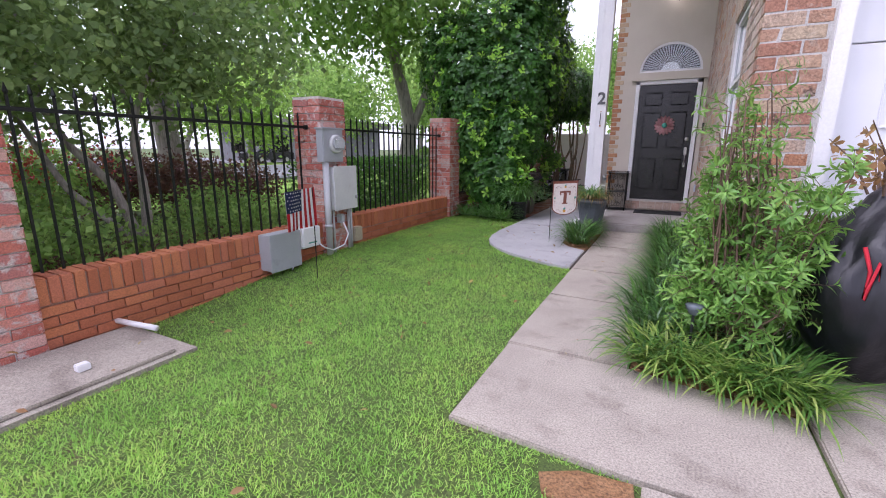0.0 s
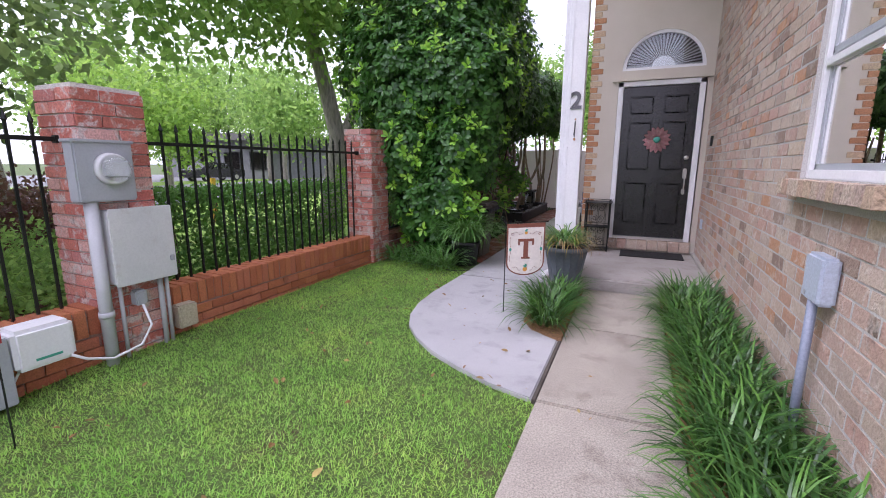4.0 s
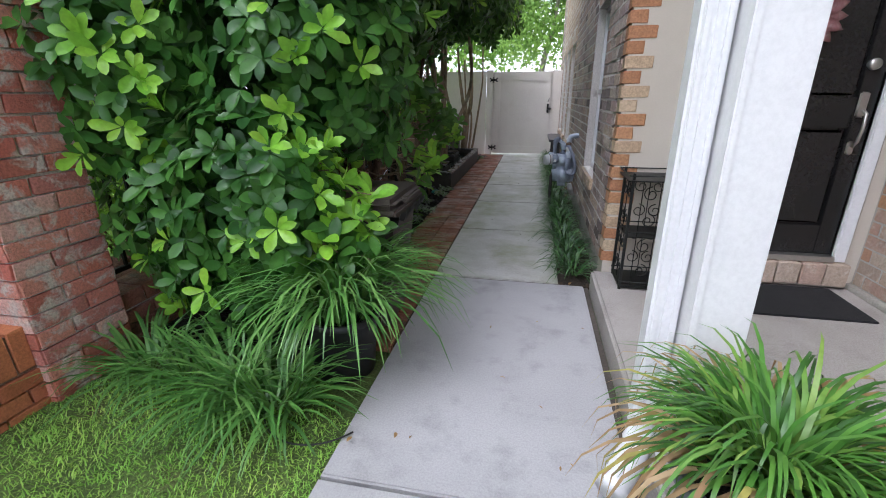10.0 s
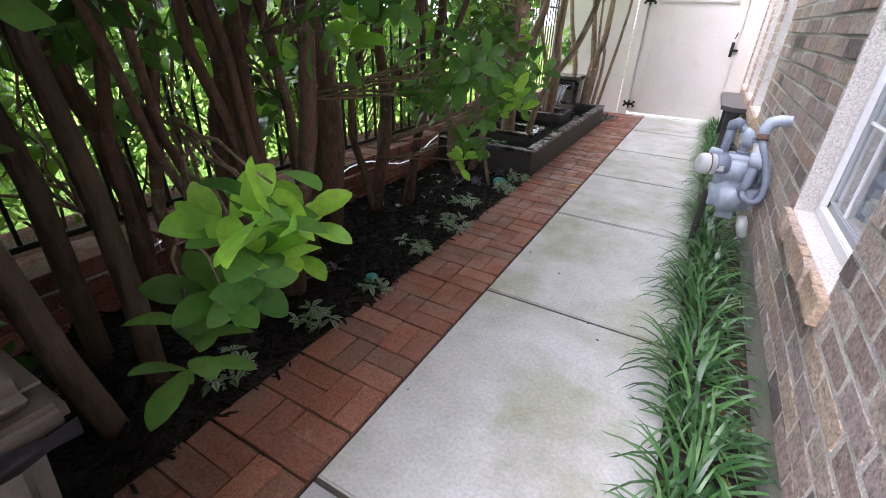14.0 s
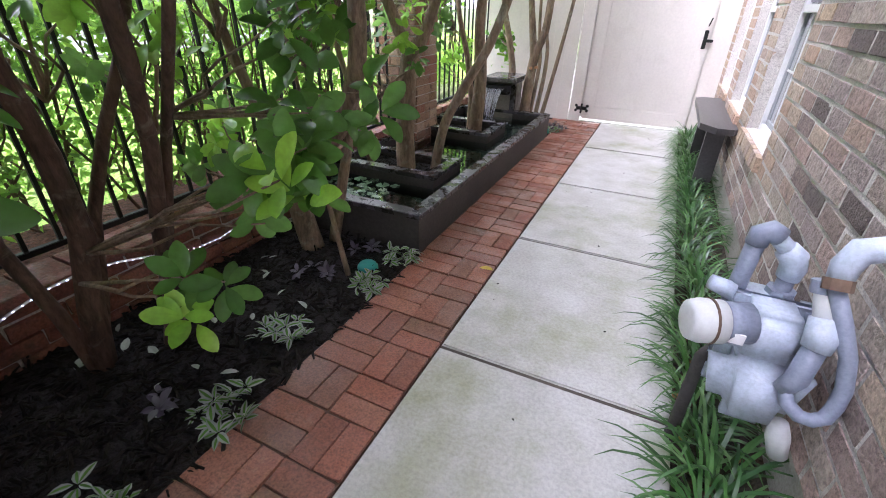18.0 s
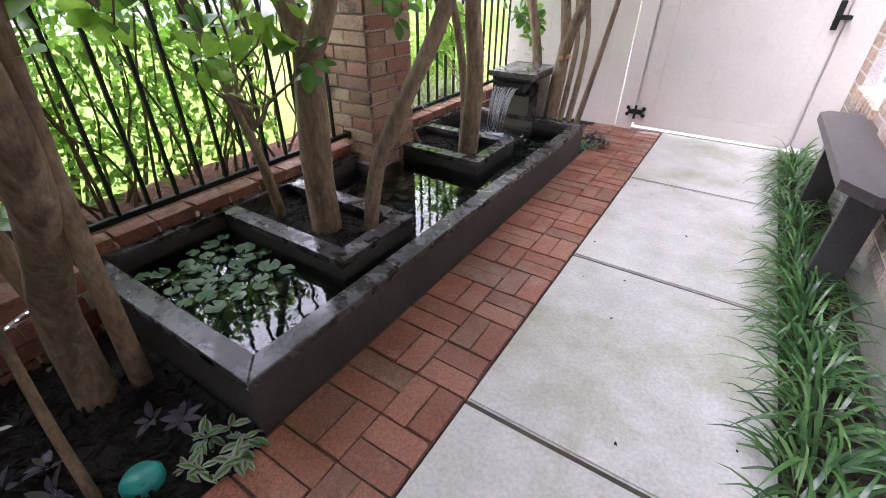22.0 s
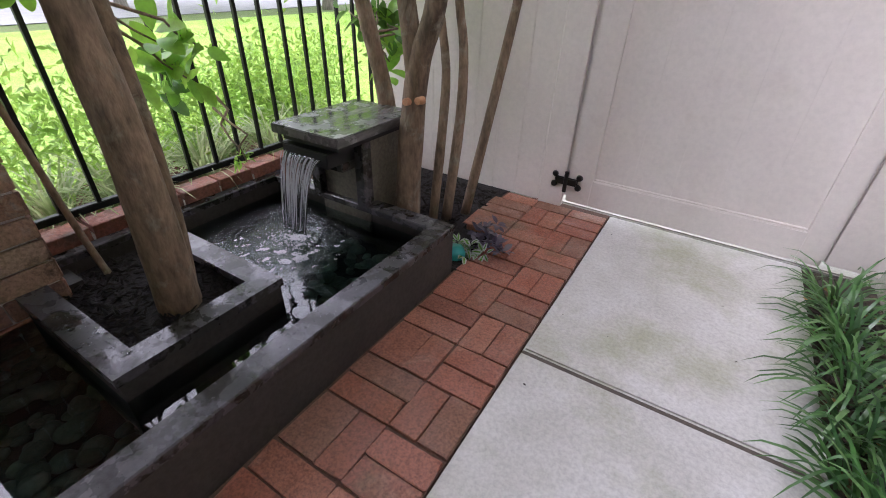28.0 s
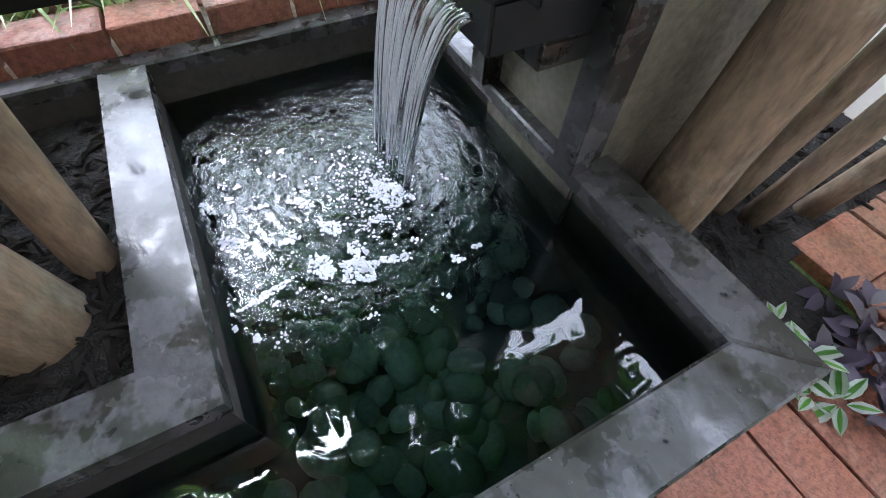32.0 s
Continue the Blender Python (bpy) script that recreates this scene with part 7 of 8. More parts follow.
sprig((-3.1, 12.0, 1.25), 0.25, 8, 0.1, (-3.3, 12.1, 1.0))
sprig((-3.75, 14.95, 0.85), 0.16, 6, 0.6, (-3.6, 14.5, 1.2))
sprig((-3.6, 15.95, 0.95), 0.2, 7, 0.5, (-3.4, 15.7, 0.9))
sprig((-3.72, 15.12, 0.42), 0.05, 2, 0.9, (-3.95, 15.2, 0.7), (0.035, 0.06))

# the row of trees along the alley fence
TREES = [((-3.38, 9.75), (0.0, 0.0), 0.085, 2), ((-3.6, 10.5), (0.0, 0.1), 0.1, 2), ((-3.2, 9.8), (0, 0.15), 0.045, 3), ((-3.1, 9.55), (-0.15, -0.1), 0.03, 3), ((-3.45, 9.3), (0.1, 0.1), 0.05, 3), ((-3.35, 10.2), (0.05, 0.0), 0.045, 3), ((-3.45, 10.92), (0.05, 0.1), 0.05, 3), ((-3.3, 11.15), (0.1, 0.25), 0.035, 3)]
canopy = [((-3.25, 10.3, 2.35), (0.85, 1.2, 0.95)), ((-3.3, 11.6, 2.6), (0.85, 1.2, 1.0)), ((-3.35, 13.0, 2.7), (0.85, 1.2, 0.95)), ((-3.0, 14.5, 3.0), (0.75, 1.0, 0.6)), ((-3.55, 15.7, 3.1), (0.85, 0.85, 0.55))]
for i, ((x, y), (dx, dy), r, nb) in enumerate(TREES):
    tr = thing("tree", "slender multi-stemmed tree by the alley fence", "tree", (x, y, 0), group="alley trees")
    for j in range(nb):
        ox, oy = RNG.normal(0, 0.05, 2)
        top = (x + dx + RNG.normal(0, 0.25), y + dy + RNG.normal(0, 0.3), 2.3)
        part("trunk" if j == 0 else "stem", tube(bent((x + ox, y + oy, -0.02), top, 0.1, 8, i * 5 + j), taper(8, r * (1 if j == 0 else 0.55), 0.018), 10), M_BARKREDSHADE, tr, "", True)
    p, d, t = shell([canopy[0 if y < 10.9 else 1]], 240, (0.55, 1.05), lambda q: (q[:, 0] < -2.45))
    big_mesh("crown", *whorl(p, d, 7, (0.09, 0.14), (0.8, 1.45), MID), M_HEDGE, tr, "glossy leaves")


def pond_tree(label, base, limbs, lump, count, bark=M_BARK):
    tr = thing("tree", label, "tree", base, group="pond trees")
    for nm, pts, radii in limbs:
        rr = [radii[0] + (radii[1] - radii[0]) * i / (len(pts) - 1) for i in range(len(pts))]
        smooth_pts = []
        for i in range(len(pts) - 1):
            a, b = Vector(pts[i]), Vector(pts[i + 1])
            for s in range(4):
                smooth_pts.append((a.lerp(b, s / 4), rr[i] + (rr[i + 1] - rr[i]) * s / 4))
        smooth_pts.append((Vector(pts[-1]), rr[-1]))
        for _ in range(2):
            smooth_pts = [smooth_pts[0]] + [((smooth_pts[i - 1][0] + smooth_pts[i][0] * 2 + smooth_pts[i + 1][0]) / 4, smooth_pts[i][1]) for i in range(1, len(smooth_pts) - 1)] + [smooth_pts[-1]]
        lump_r = [r * (1 + 0.08 * noise.noise(q * 6)) for q, r in smooth_pts]
        part(nm, tube([q for q, _ in smooth_pts], lump_r, 14), bark, tr, "", True)
    p, d, t = shell(lump if isinstance(lump, list) else [lump], count, (0.5, 1.05), lambda q: q[:, 0] < -2.3)
    big_mesh("crown", *whorl(p, d, 7, (0.09, 0.14), (0.8, 1.45), MID), M_HEDGE, tr, "glossy leaves")
    return tr


pond_tree("smooth-barked tree leaning out of the mulch beside the pond", (-3.4, 12.14, 0),
          [("trunk", [(-3.38, 12.1, -0.03), (-3.5, 12.13, 0.3), (-3.32, 12.15, 0.55), (-3.1, 12.15, 0.78), (-2.98, 12.15, 1.08), (-2.95, 12.1, 1.6), (-3.1, 12.1, 2.4)], (0.07, 0.03)),
           ("limb", [(-3.48, 12.13, 0.32), (-3.6, 12.1, 0.7), (-3.7, 12.0, 1.2), (-3.7, 11.9, 2.0)], (0.04, 0.015)),
           ("stem", [(-3.32, 12.22, 0.0), (-3.22, 12.21, 0.35), (-3.13, 12.2, 0.65), (-3.04, 12.2, 0.95), (-3.1, 12.3, 1.8)], (0.035, 0.018)),
           ("stem", [(-3.0, 11.93, 0.0), (-3.08, 11.95, 0.3), (-3.2, 12.0, 0.7), (-3.3, 12.0, 1.3)], (0.016, 0.008))], canopy[1], 70)
# crown above the view, thickened to keep sky out of the pond's reflection
pond_tree("forked smooth-barked tree in the first pond planter", (-3.33, 13.2, 0.1),
          [("trunk", [(-3.36, 13.2, 0.08), (-3.37, 13.2, 0.45), (-3.34, 13.2, 0.8), (-3.31, 13.2, 1.02)], (0.075, 0.062)),
           ("limb", [(-3.31, 13.2, 0.97), (-3.4, 13.2, 1.15), (-3.55, 13.1, 1.6), (-3.7, 13.0, 2.4)], (0.052, 0.02)),
           ("limb", [(-3.31, 13.2, 0.97), (-3.18, 13.2, 1.15), (-3.08, 13.25, 1.5), (-3.1, 13.3, 2.4)], (0.05, 0.02)),
           ("stem", [(-3.17, 13.3, 0.1), (-3.13, 13.3, 0.35), (-3.08, 13.3, 0.55), (-2.92, 13.3, 0.83), (-2.76, 13.3, 1.08), (-2.62, 13.35, 1.5), (-2.7, 13.4, 2.2)], (0.04, 0.024)),
           ("stem", [(-3.65, 13.17, 0.08), (-3.72, 13.15, 0.5), (-3.85, 13.1, 1.0), (-3.9, 12.9, 1.7)], (0.03, 0.015))], canopy[2], 420)
# second crown lump is unseen, added to block sky mirrored in the water
pond_tree("straight smooth-barked tree in the second pond planter", (-3.35, 14.55, 0.1),
          [("trunk", [(-3.34, 14.55, 0.08), (-3.31, 14.55, 0.4), (-3.29, 14.55, 0.75), (-3.34, 14.55, 1.1), (-3.3, 14.55, 1.7), (-3.3, 14.6, 2.5)], (0.072, 0.035)),
           ("stem", [(-3.42, 14.62, 0.08), (-3.42, 14.66, 0.45), (-3.5, 14.7, 0.85), (-3.66, 14.75, 1.3), (-3.7, 14.8, 2.0)], (0.036, 0.02)),
           ("stem", [(-3.6, 14.5, 0.05), (-3.78, 14.5, 0.25), (-3.9, 14.48, 0.7), (-3.95, 14.45, 1.3)], (0.014, 0.009))], [canopy[3], ((-4.5, 15.2, 3.05), (0.95, 1.1, 0.35))], 1500)
# unseen dense crown, placed to darken what the calm water mirrors
pond_tree("leaning pale-barked tree between the fountain and the gate", (-3.1, 15.58, 0),
          [("trunk", [(-3.12, 15.57, -0.02), (-3.1, 15.58, 0.4), (-3.08, 15.6, 0.72), (-3.05, 15.6, 0.88), (-2.97, 15.6, 1.05), (-2.95, 15.62, 1.5), (-3.0, 15.7, 2.4)], (0.065, 0.03)),
           ("limb", [(-3.07, 15.6, 0.8), (-3.12, 15.6, 1.1), (-3.2, 15.6, 1.6), (-3.25, 15.6, 2.2)], (0.045, 0.02)),
           ("stem", [(-3.4, 15.82, -0.02), (-3.34, 15.75, 0.6), (-3.4, 15.7, 0.95), (-3.5, 15.7, 1.3), (-3.6, 15.7, 2.0)], (0.05, 0.022)),
           ("stem", [(-3.12, 15.82, -0.02), (-3.06, 15.8, 0.5), (-3.04, 15.8, 0.8), (-3.1, 15.8, 1.1), (-3.15, 15.85, 2.0)], (0.026, 0.014)),
           ("stem", [(-3.06, 15.86, -0.02), (-2.98, 15.84, 0.6), (-2.98, 15.84, 0.9), (-3.03, 15.84, 1.1), (-3.0, 15.9, 2.0)], (0.028, 0.014)),
           ("stem", [(-3.02, 16.0, -0.03), (-2.93, 16.02, 0.5), (-2.85, 16.06, 1.05), (-2.78, 16.1, 1.6), (-2.8, 16.1, 2.3)], (0.028, 0.015))], [((-3.1, 15.9, 3.1), (0.75, 0.7, 0.5)), ((-3.0, 16.4, 3.2), (0.7, 0.6, 0.5))], 800)
for c in ((-3.075, 15.535, 0.7), (-3.02, 15.545, 0.71)):
    v = Vector(c)
    tagged(part("pruning_scar", tube([v + Vector((0, 0.03, 0)), v + Vector((-0.002, -0.008, 0.002))], [0.017, 0.015], 12), M_CUT), "round orange pruning cut on the trunk", "branch stub")


def clump(name, label, c, n, length, width, material, spread=0.06, rise=(0.9, 1.5), bend=(1.2, 2.3), category="plant", group=""):
    """A tuft of arching strap leaves."""
    a = RNG.uniform(0, math.tau, n)
    r = spread * np.sqrt(RNG.uniform(0, 1, n))
    root = np.stack([c[0] + r * np.cos(a), c[1] + r * np.sin(a), np.full(n, c[2])], 1)
    v, f = straps(root, a + RNG.normal(0, 0.5, n), RNG.uniform(*rise, n), RNG.uniform(*bend, n), RNG.uniform(length * 0.6, length, n), RNG.uniform(width * 0.7, width, n))
    lowest = c[2] - 0.2 if c[2] > 0.2 else 0.0
    v[:, 2] = np.where(v[:, 2] < lowest + 0.02, lowest + 0.02 * np.exp((v[:, 2] - lowest - 0.02) * 6), v[:, 2])
    p = thing(name, label, category, c, group)
    tagged(big_mesh("leaves", v, f, material, p), kind="stuff")
    return p


pp = clump("strap_plant", "green strap-leaf plant with dry brown tips in the grey pot", (-1.06, 7.0, 0.51), 380, 0.38, 0.012, M_LIRIYEL, 0.11, (0.7, 1.5), (1.8, 3.2))
ang = RNG.uniform(0, math.tau, 120)
v, f = straps(np.stack([-1.06 + 0.14 * np.cos(ang), 7.0 + 0.14 * np.sin(ang), np.full(120, 0.52)], 1), ang + RNG.normal(0, 0.3, 120), RNG.uniform(0.3, 1.1, 120), RNG.uniform(2.0, 3.0, 120), RNG.uniform(0.24, 0.38, 120), RNG.uniform(0.009, 0.014, 120))
tagged(big_mesh("dry_leaves", v, f, M_STRAW, pp, "withered tan leaves"), kind="stuff")
clump("strap_plant", "dark green strap-leaf plant spilling from the black pot", (-2.5, 7.9, 0.28), 420, 0.74, 0.017, M_LIRIDK, 0.15, (0.8, 1.5), (1.6, 2.9))
for c, n, l in (((-1.02, 5.92, 0), 170, 0.5), ((-1.06, 6.28, 0), 170, 0.5), ((-1.0, 6.6, 0), 150, 0.46)):
    clump("liriope", "clump of arching dark green liriope in the small bed", c, n, l, 0.016, M_LIRI, 0.12, (0.7, 1.45), (1.2, 2.3), group="front bed liriope")
for c, n, l in (((-3.45, 7.66, -0.03), 110, 0.5), ((-3.2, 7.62, -0.03), 90, 0.46), ((-2.92, 7.58, -0.03), 150, 0.56), ((-2.66, 7.52, -0.03), 150, 0.54)):
    clump("liriope", "loose clump of liriope at the lawn edge under the shrub", c, n, l, 0.016, M_LIRIDK, 0.1, (0.6, 1.4), (1.3, 2.3), group="lawn edge liriope")
yy = 2.85
while yy < 7.15:
    wx0 = 0.1 if yy < 3.6 else 0.14
    for xx in (wx0 - 0.08, wx0 + 0.1):
        clump("liriope", "bushy clump of liriope along the brick wall", (xx + RNG.normal(0, 0.03), yy + RNG.normal(0, 0.03), 0), 95, 0.5, 0.0165, M_LIRI, 0.11, (0.8, 1.5), (1.2, 2.4), group="wall bed liriope")
    yy += 0.27
for i in range(9):
    clump("liriope", "variegated yellow-green liriope edging the bed", (-0.02 + i * 0.09, 2.66 - 0.02 * i + RNG.normal(0, 0.015), 0), 90, 0.42, 0.0165, M_EDGE, 0.07, (0.6, 1.4), (1.2, 2.3), group="bed edging liriope")
for i in range(7):
    clump("liriope", "liriope around the nandina bush", (0.6 + RNG.uniform(-0.1, 0.12), 2.6 + 0.1 * i, 0), 110, 0.36, 0.011, M_LIRI, 0.08, group="bed edging liriope")
yy = 9.28
while yy < 16.3:
    clump("mondo_grass", "tuft of dark thin-leaved lily turf beside the path", (-1.3 + RNG.normal(0, 0.02), yy, -0.01), 34, RNG.uniform(0.26, 0.4), 0.0145, M_TURF, 0.06, (0.6, 1.45), (1.6, 2.9), group="alley lily turf")
    yy += 0.13

# nandina bush beside the walk
nd = thing("nandina", "airy light green bush with thin canes in the bed", "bush", (0.4, 2.95, 0))
tips, ways = [], []
for i in range(56):
    a, r = RNG.uniform(0, math.tau), RNG.uniform(0.0, 0.15)
    low = i > 18
    h = RNG.uniform(0.4, 1.15) if low else RNG.uniform(1.15, 1.75)
    o = RNG.uniform(0.1, 0.42) if low else RNG.uniform(0.02, 0.2)
    cx = 0.4 + (0.08 if low else -0.06)
    b = (0.4 + r * math.cos(a), 2.95 + r * math.sin(a), -0.01)
    tp = (max(-0.02, cx + o * math.cos(a)), 2.92 + 0.8 * o * math.sin(a), h)
    pts = bent(b, tp, 0.05, 7, i * 1.7)
    part("cane", tube(pts, taper(7, 0.01, 0.003), 5), M_TWIG, nd, "", True)
    for q in pts[3:]:
        for _ in range(4 if low else 1):
            w = Vector((RNG.normal(0, 1), RNG.normal(0, 1), RNG.normal(0.35, 0.4))).normalized()
            e = q + w * RNG.uniform(0.05, 0.2)
            if e.z > 0.25 and e.y < 3.4 and e.x > -0.1:
                part("twig", tube([q, (q + e) / 2 + Vector((0, 0, 0.01)), e], [0.003, 0.002, 0.001], 3), M_TWIG, nd)
                for u in (0.2, 0.36, 0.52, 0.68, 0.84, 1.0):
                    tips.append(q.lerp(e, u)[:])
                    ways.append((w + Vector((0, 0, 0.2))).normalized()[:])
tips, ways = np.array(tips), np.array(ways)
big_mesh("leaves", *whorl(tips, ways, 3, (0.036, 0.064), (0.6, 1.35), leaf_shape(0.14, ((0, 0.05), (0.35, 1.0), (0.7, 0.7), (1.0, 0.03)), 0.35, 0.3)), M_NANDINA, nd, "narrow light green leaflets")

# small bedding plants
def bedding(name, label, c, n, material, size, tilt=(0.9, 1.5), spread=0.05, group="", stripe=None):
    pts = np.array([[c[0] + RNG.normal(0, spread), c[1] + RNG.normal(0, spread), c[2] + RNG.uniform(0.015, 0.05)] for _ in range(n)])
    d = np.tile([[0, 0, 1.0]], (n, 1)) + RNG.normal(0, 0.3, (n, 3))
    d /= np.linalg.norm(d, axis=1, keepdims=True)
    p = thing(name, label, "plant", c, group)
    state = RNG.bit_generator.state
    blade = ((0, 0.1), (0.2, 0.7), (0.45, 1), (0.75, 0.75), (1, 0.05))
    tagged(big_mesh("leaves", *whorl(pts, d, 6, size, tilt, leaf_shape(0.24, blade, 0.3, 0.3)), material, p), kind="stuff")
    if stripe:
        RNG.bit_generator.state = state
        v, f = leaf_shape(0.085, blade, 0.3, 0.3)
        tagged(big_mesh("leaf_stripes", *whorl(pts, d, 6, size, tilt, (v + [0, 0, 0.03], f)), stripe, p, "dark green middle stripes"), kind="stuff")


for x, y, n in ((-2.81, 10.97, 9), (-2.835, 10.52, 8), (-2.95, 11.41, 9), (-2.83, 11.88, 7), (-2.84, 12.22, 9), (-2.835, 9.68, 7), (-2.8, 10.06, 5), (-2.79, 15.62, 8), (-2.87, 9.3, 6)):
    bedding("inch_plant", "silver-striped trailing inch plant in black mulch", (x, y, 0), n + 2, M_INCH, (0.04, 0.066), (0.9, 1.5), 0.055, "striped bedding plants", M_SPRIG)
for x, y, n in ((-3.11, 10.12, 4), (-3.13, 11.85, 5), (-2.72, 15.72, 8), (-2.76, 15.85, 6), (-3.05, 10.9, 3), (-3.3, 9.7, 4), (-3.05, 12.2, 3)):
    bedding("purple_heart", "dark purple trailing plant in black mulch", (x, y, 0), n, M_PURPLE, (0.04, 0.065), (0.6, 1.3), 0.05, "purple bedding plants")

# mulch chips, fallen leaves
def scraps(name, label, area, k, material, size, z, shape, category):
    loc = np.stack([RNG.uniform(area[0], area[1], k), RNG.uniform(area[2], area[3], k), np.full(k, z)], 1)
    d = unit_dirs(k) * [1, 1, 0.25]
    rot = frames_of(d, RNG.uniform(-0.5, 0.5, k), RNG.uniform(*size, k))
    return tagged(big_mesh(name, *many(shape[0], shape[1], rot, loc), material, smooth=False), label, category, kind="stuff")


CHIP = (np.array([(-0.12, 0, 0), (0.12, 0, 0.02), (0.1, 1, 0.03), (-0.1, 1, 0), (0, 0.5, 0.16)]), np.array([(0, 1, 4), (1, 2, 4), (2, 3, 4), (3, 0, 4)]))
scraps("mulch_chips", "shredded black mulch pieces", (-3.82, -2.75, 8.2, 12.3), 7000, M_CHIP, (0.025, 0.07), 0.006, CHIP, "mulch")
scraps("mulch_chips", "shredded black mulch pieces behind the pond", (-3.7, -2.98, 15.5, 16.35), 800, M_CHIP, (0.025, 0.06), 0.006, CHIP, "mulch")
scraps("mulch_chips", "shredded black mulch in the first planter", (-3.78, -3.05, 13.0, 13.38), 500, M_CHIP, (0.02, 0.05), 0.176, CHIP, "mulch")
scraps("mulch_chips", "shredded black mulch in the second planter", (-3.78, -3.15, 14.3, 14.72), 500, M_CHIP, (0.02, 0.05), 0.176, CHIP, "mulch")
scraps("red_mulch_chips", "shredded red mulch pieces behind the low wall", (-4.45, -3.98, 7.9, 16.3), 2500, M_DRY, (0.02, 0.05), 0.196, CHIP, "mulch")
scraps("fallen_leaves", "dry brown leaves lying in the lawn", (-3.5, -0.95, 0.4, 7.4), 90, M_DRY, (0.03, 0.06), 0.02, OBLONG, "leaves")
scraps("fallen_leaves", "dry brown leaves in the strip by the wall", (-1.37, -1.12, 9.15, 16.3), 170, M_DRY, (0.03, 0.06), 0.0, OBLONG, "leaves")
scraps("fallen_leaves", "brown pine straw and leaves in the small bed", (-1.2, -0.87, 5.68, 7.1), 160, M_DRY, (0.03, 0.06), 0.004, OBLONG, "leaves")
scraps("path_specks", "small dark leaf bits scattered over the paths", (-2.25, -0.2, 2.0, 9.0), 60, M_DRY, (0.012, 0.035), 0.006, OBLONG, "leaves")
scraps("path_specks", "small dark leaf bits scattered over the side path", (-2.28, -1.45, 9.2, 16.3), 30, M_CHIP, (0.008, 0.022), 0.004, OBLONG, "leaves")
scraps("fallen_leaves", "pale fallen leaves lying on the black mulch", (-3.65, -2.85, 10.9, 12.25), 26, M_INCH, (0.04, 0.075), 0.016, OBLONG, "leaves")
yl = many(OBLONG[0], OBLONG[1], frames_of(np.array([[0.8, 0.5, 0.0]]), np.zeros(1), [0.085]), [(-2.38, 12.3, 0.018)])
tagged(big_mesh("fallen_leaf", *yl, M_YLEAF), "yellow fallen leaf on the brick edging", "leaf")

# lawn blades
k = 300000
x, y = RNG.uniform(-3.72, 0.05, k), RNG.uniform(-1.2, 7.9, k)
edge = np.array([(-0.84 if q < 4.66 else curve_x(q)) for q in y])
edge = np.where(y < 1.64, 0.0, edge)
ok = (x < edge + RNG.normal(0, 0.012, k)) & ~((x < -2.82) & (y < 1.73)) & ~((y > 7.62 + 0.1 * np.sin(x * 9)) ) & ~((np.abs(x + 0.16) < 0.19) & (np.abs(y - 1.5) < 0.1))
x, y = x[ok], y[ok]
k = len(x)
z = np.array([gz(a, b) for a, b in zip(x, y)]) - 0.004
tuft = np.clip(0.5 + 0.5 * (np.sin(x * 7.3 + 2.1 * np.sin(y * 5.1)) * np.sin(y * 8.7 + 1.7 * np.sin(x * 4.3))), 0, 1)
v, f = straps(np.stack([x, y, z], 1), RNG.uniform(0, math.tau, k), RNG.uniform(0.15, 1.2, k), RNG.uniform(0.0, 1.3, k), RNG.uniform(0.022, 0.045, k) * (0.8 + 0.4 * tuft), RNG.uniform(0.0025, 0.005, k), 2)
tagged(big_mesh("lawn_grass", v, f, M_BLADE), "mown coarse green lawn grass with dry patches", "grass", kind="stuff")

# ---- planting and buildings beyond the fence ----


def leafy(name, label, category, base, lumps, k, material, size, trunk=None, depth=(0.3, 1.05), shape=SMALL, group="", bark=M_BARKGREY, droop=0.0):
    """A tree or bush: trunk and limbs, and a crown of single leaves in loose clusters."""
    tr = thing(name, label, category, base, group)
    m = 55 if trunk else 26
    cl, d, t = shell(lumps, max(12, k // m), depth)
    cl = np.repeat(cl, m, 0) + RNG.normal(0, size * 2.4, (len(cl) * m, 3)) * [1, 1, 0.75]
    out = unit_dirs(len(cl)) + [0, 0, -droop]
    rot = frames_of(out, RNG.uniform(0, 6.28, len(cl)), RNG.uniform(size * 0.6, size * 1.3, len(cl)))
    tagged(big_mesh("crown" if trunk else "leaves", *many(shape[0], shape[1], rot, cl), material, tr), kind="stuff")
    if trunk:
        for i, (a, b, r0, r1) in enumerate(trunk):
            part("trunk" if i == 0 else "limb", tube(bent(a, b, 0.25, 7, i * 2.3 + base[0]), taper(7, r0, r1), 10), bark, tr, "", True)
    return tr


leafy("hedge_tree", "fine-leaved multi-trunk tree behind the fence", "tree", (-5.7, 3.0, 0), [((-6.3, 2.4, 3.0), (2.0, 2.3, 1.7)), ((-5.5, 3.7, 2.7), (1.2, 1.3, 1.2)), ((-6.6, 0.4, 2.7), (1.9, 1.9, 1.8)), ((-5.6, 1.2, 2.0), (1.1, 1.4, 1.0))], 33000, M_FINESHADE, 0.1,
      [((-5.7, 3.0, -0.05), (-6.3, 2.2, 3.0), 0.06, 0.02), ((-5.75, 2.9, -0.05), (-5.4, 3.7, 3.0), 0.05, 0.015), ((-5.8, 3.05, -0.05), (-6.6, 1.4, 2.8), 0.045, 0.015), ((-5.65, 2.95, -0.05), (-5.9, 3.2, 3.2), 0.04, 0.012)])
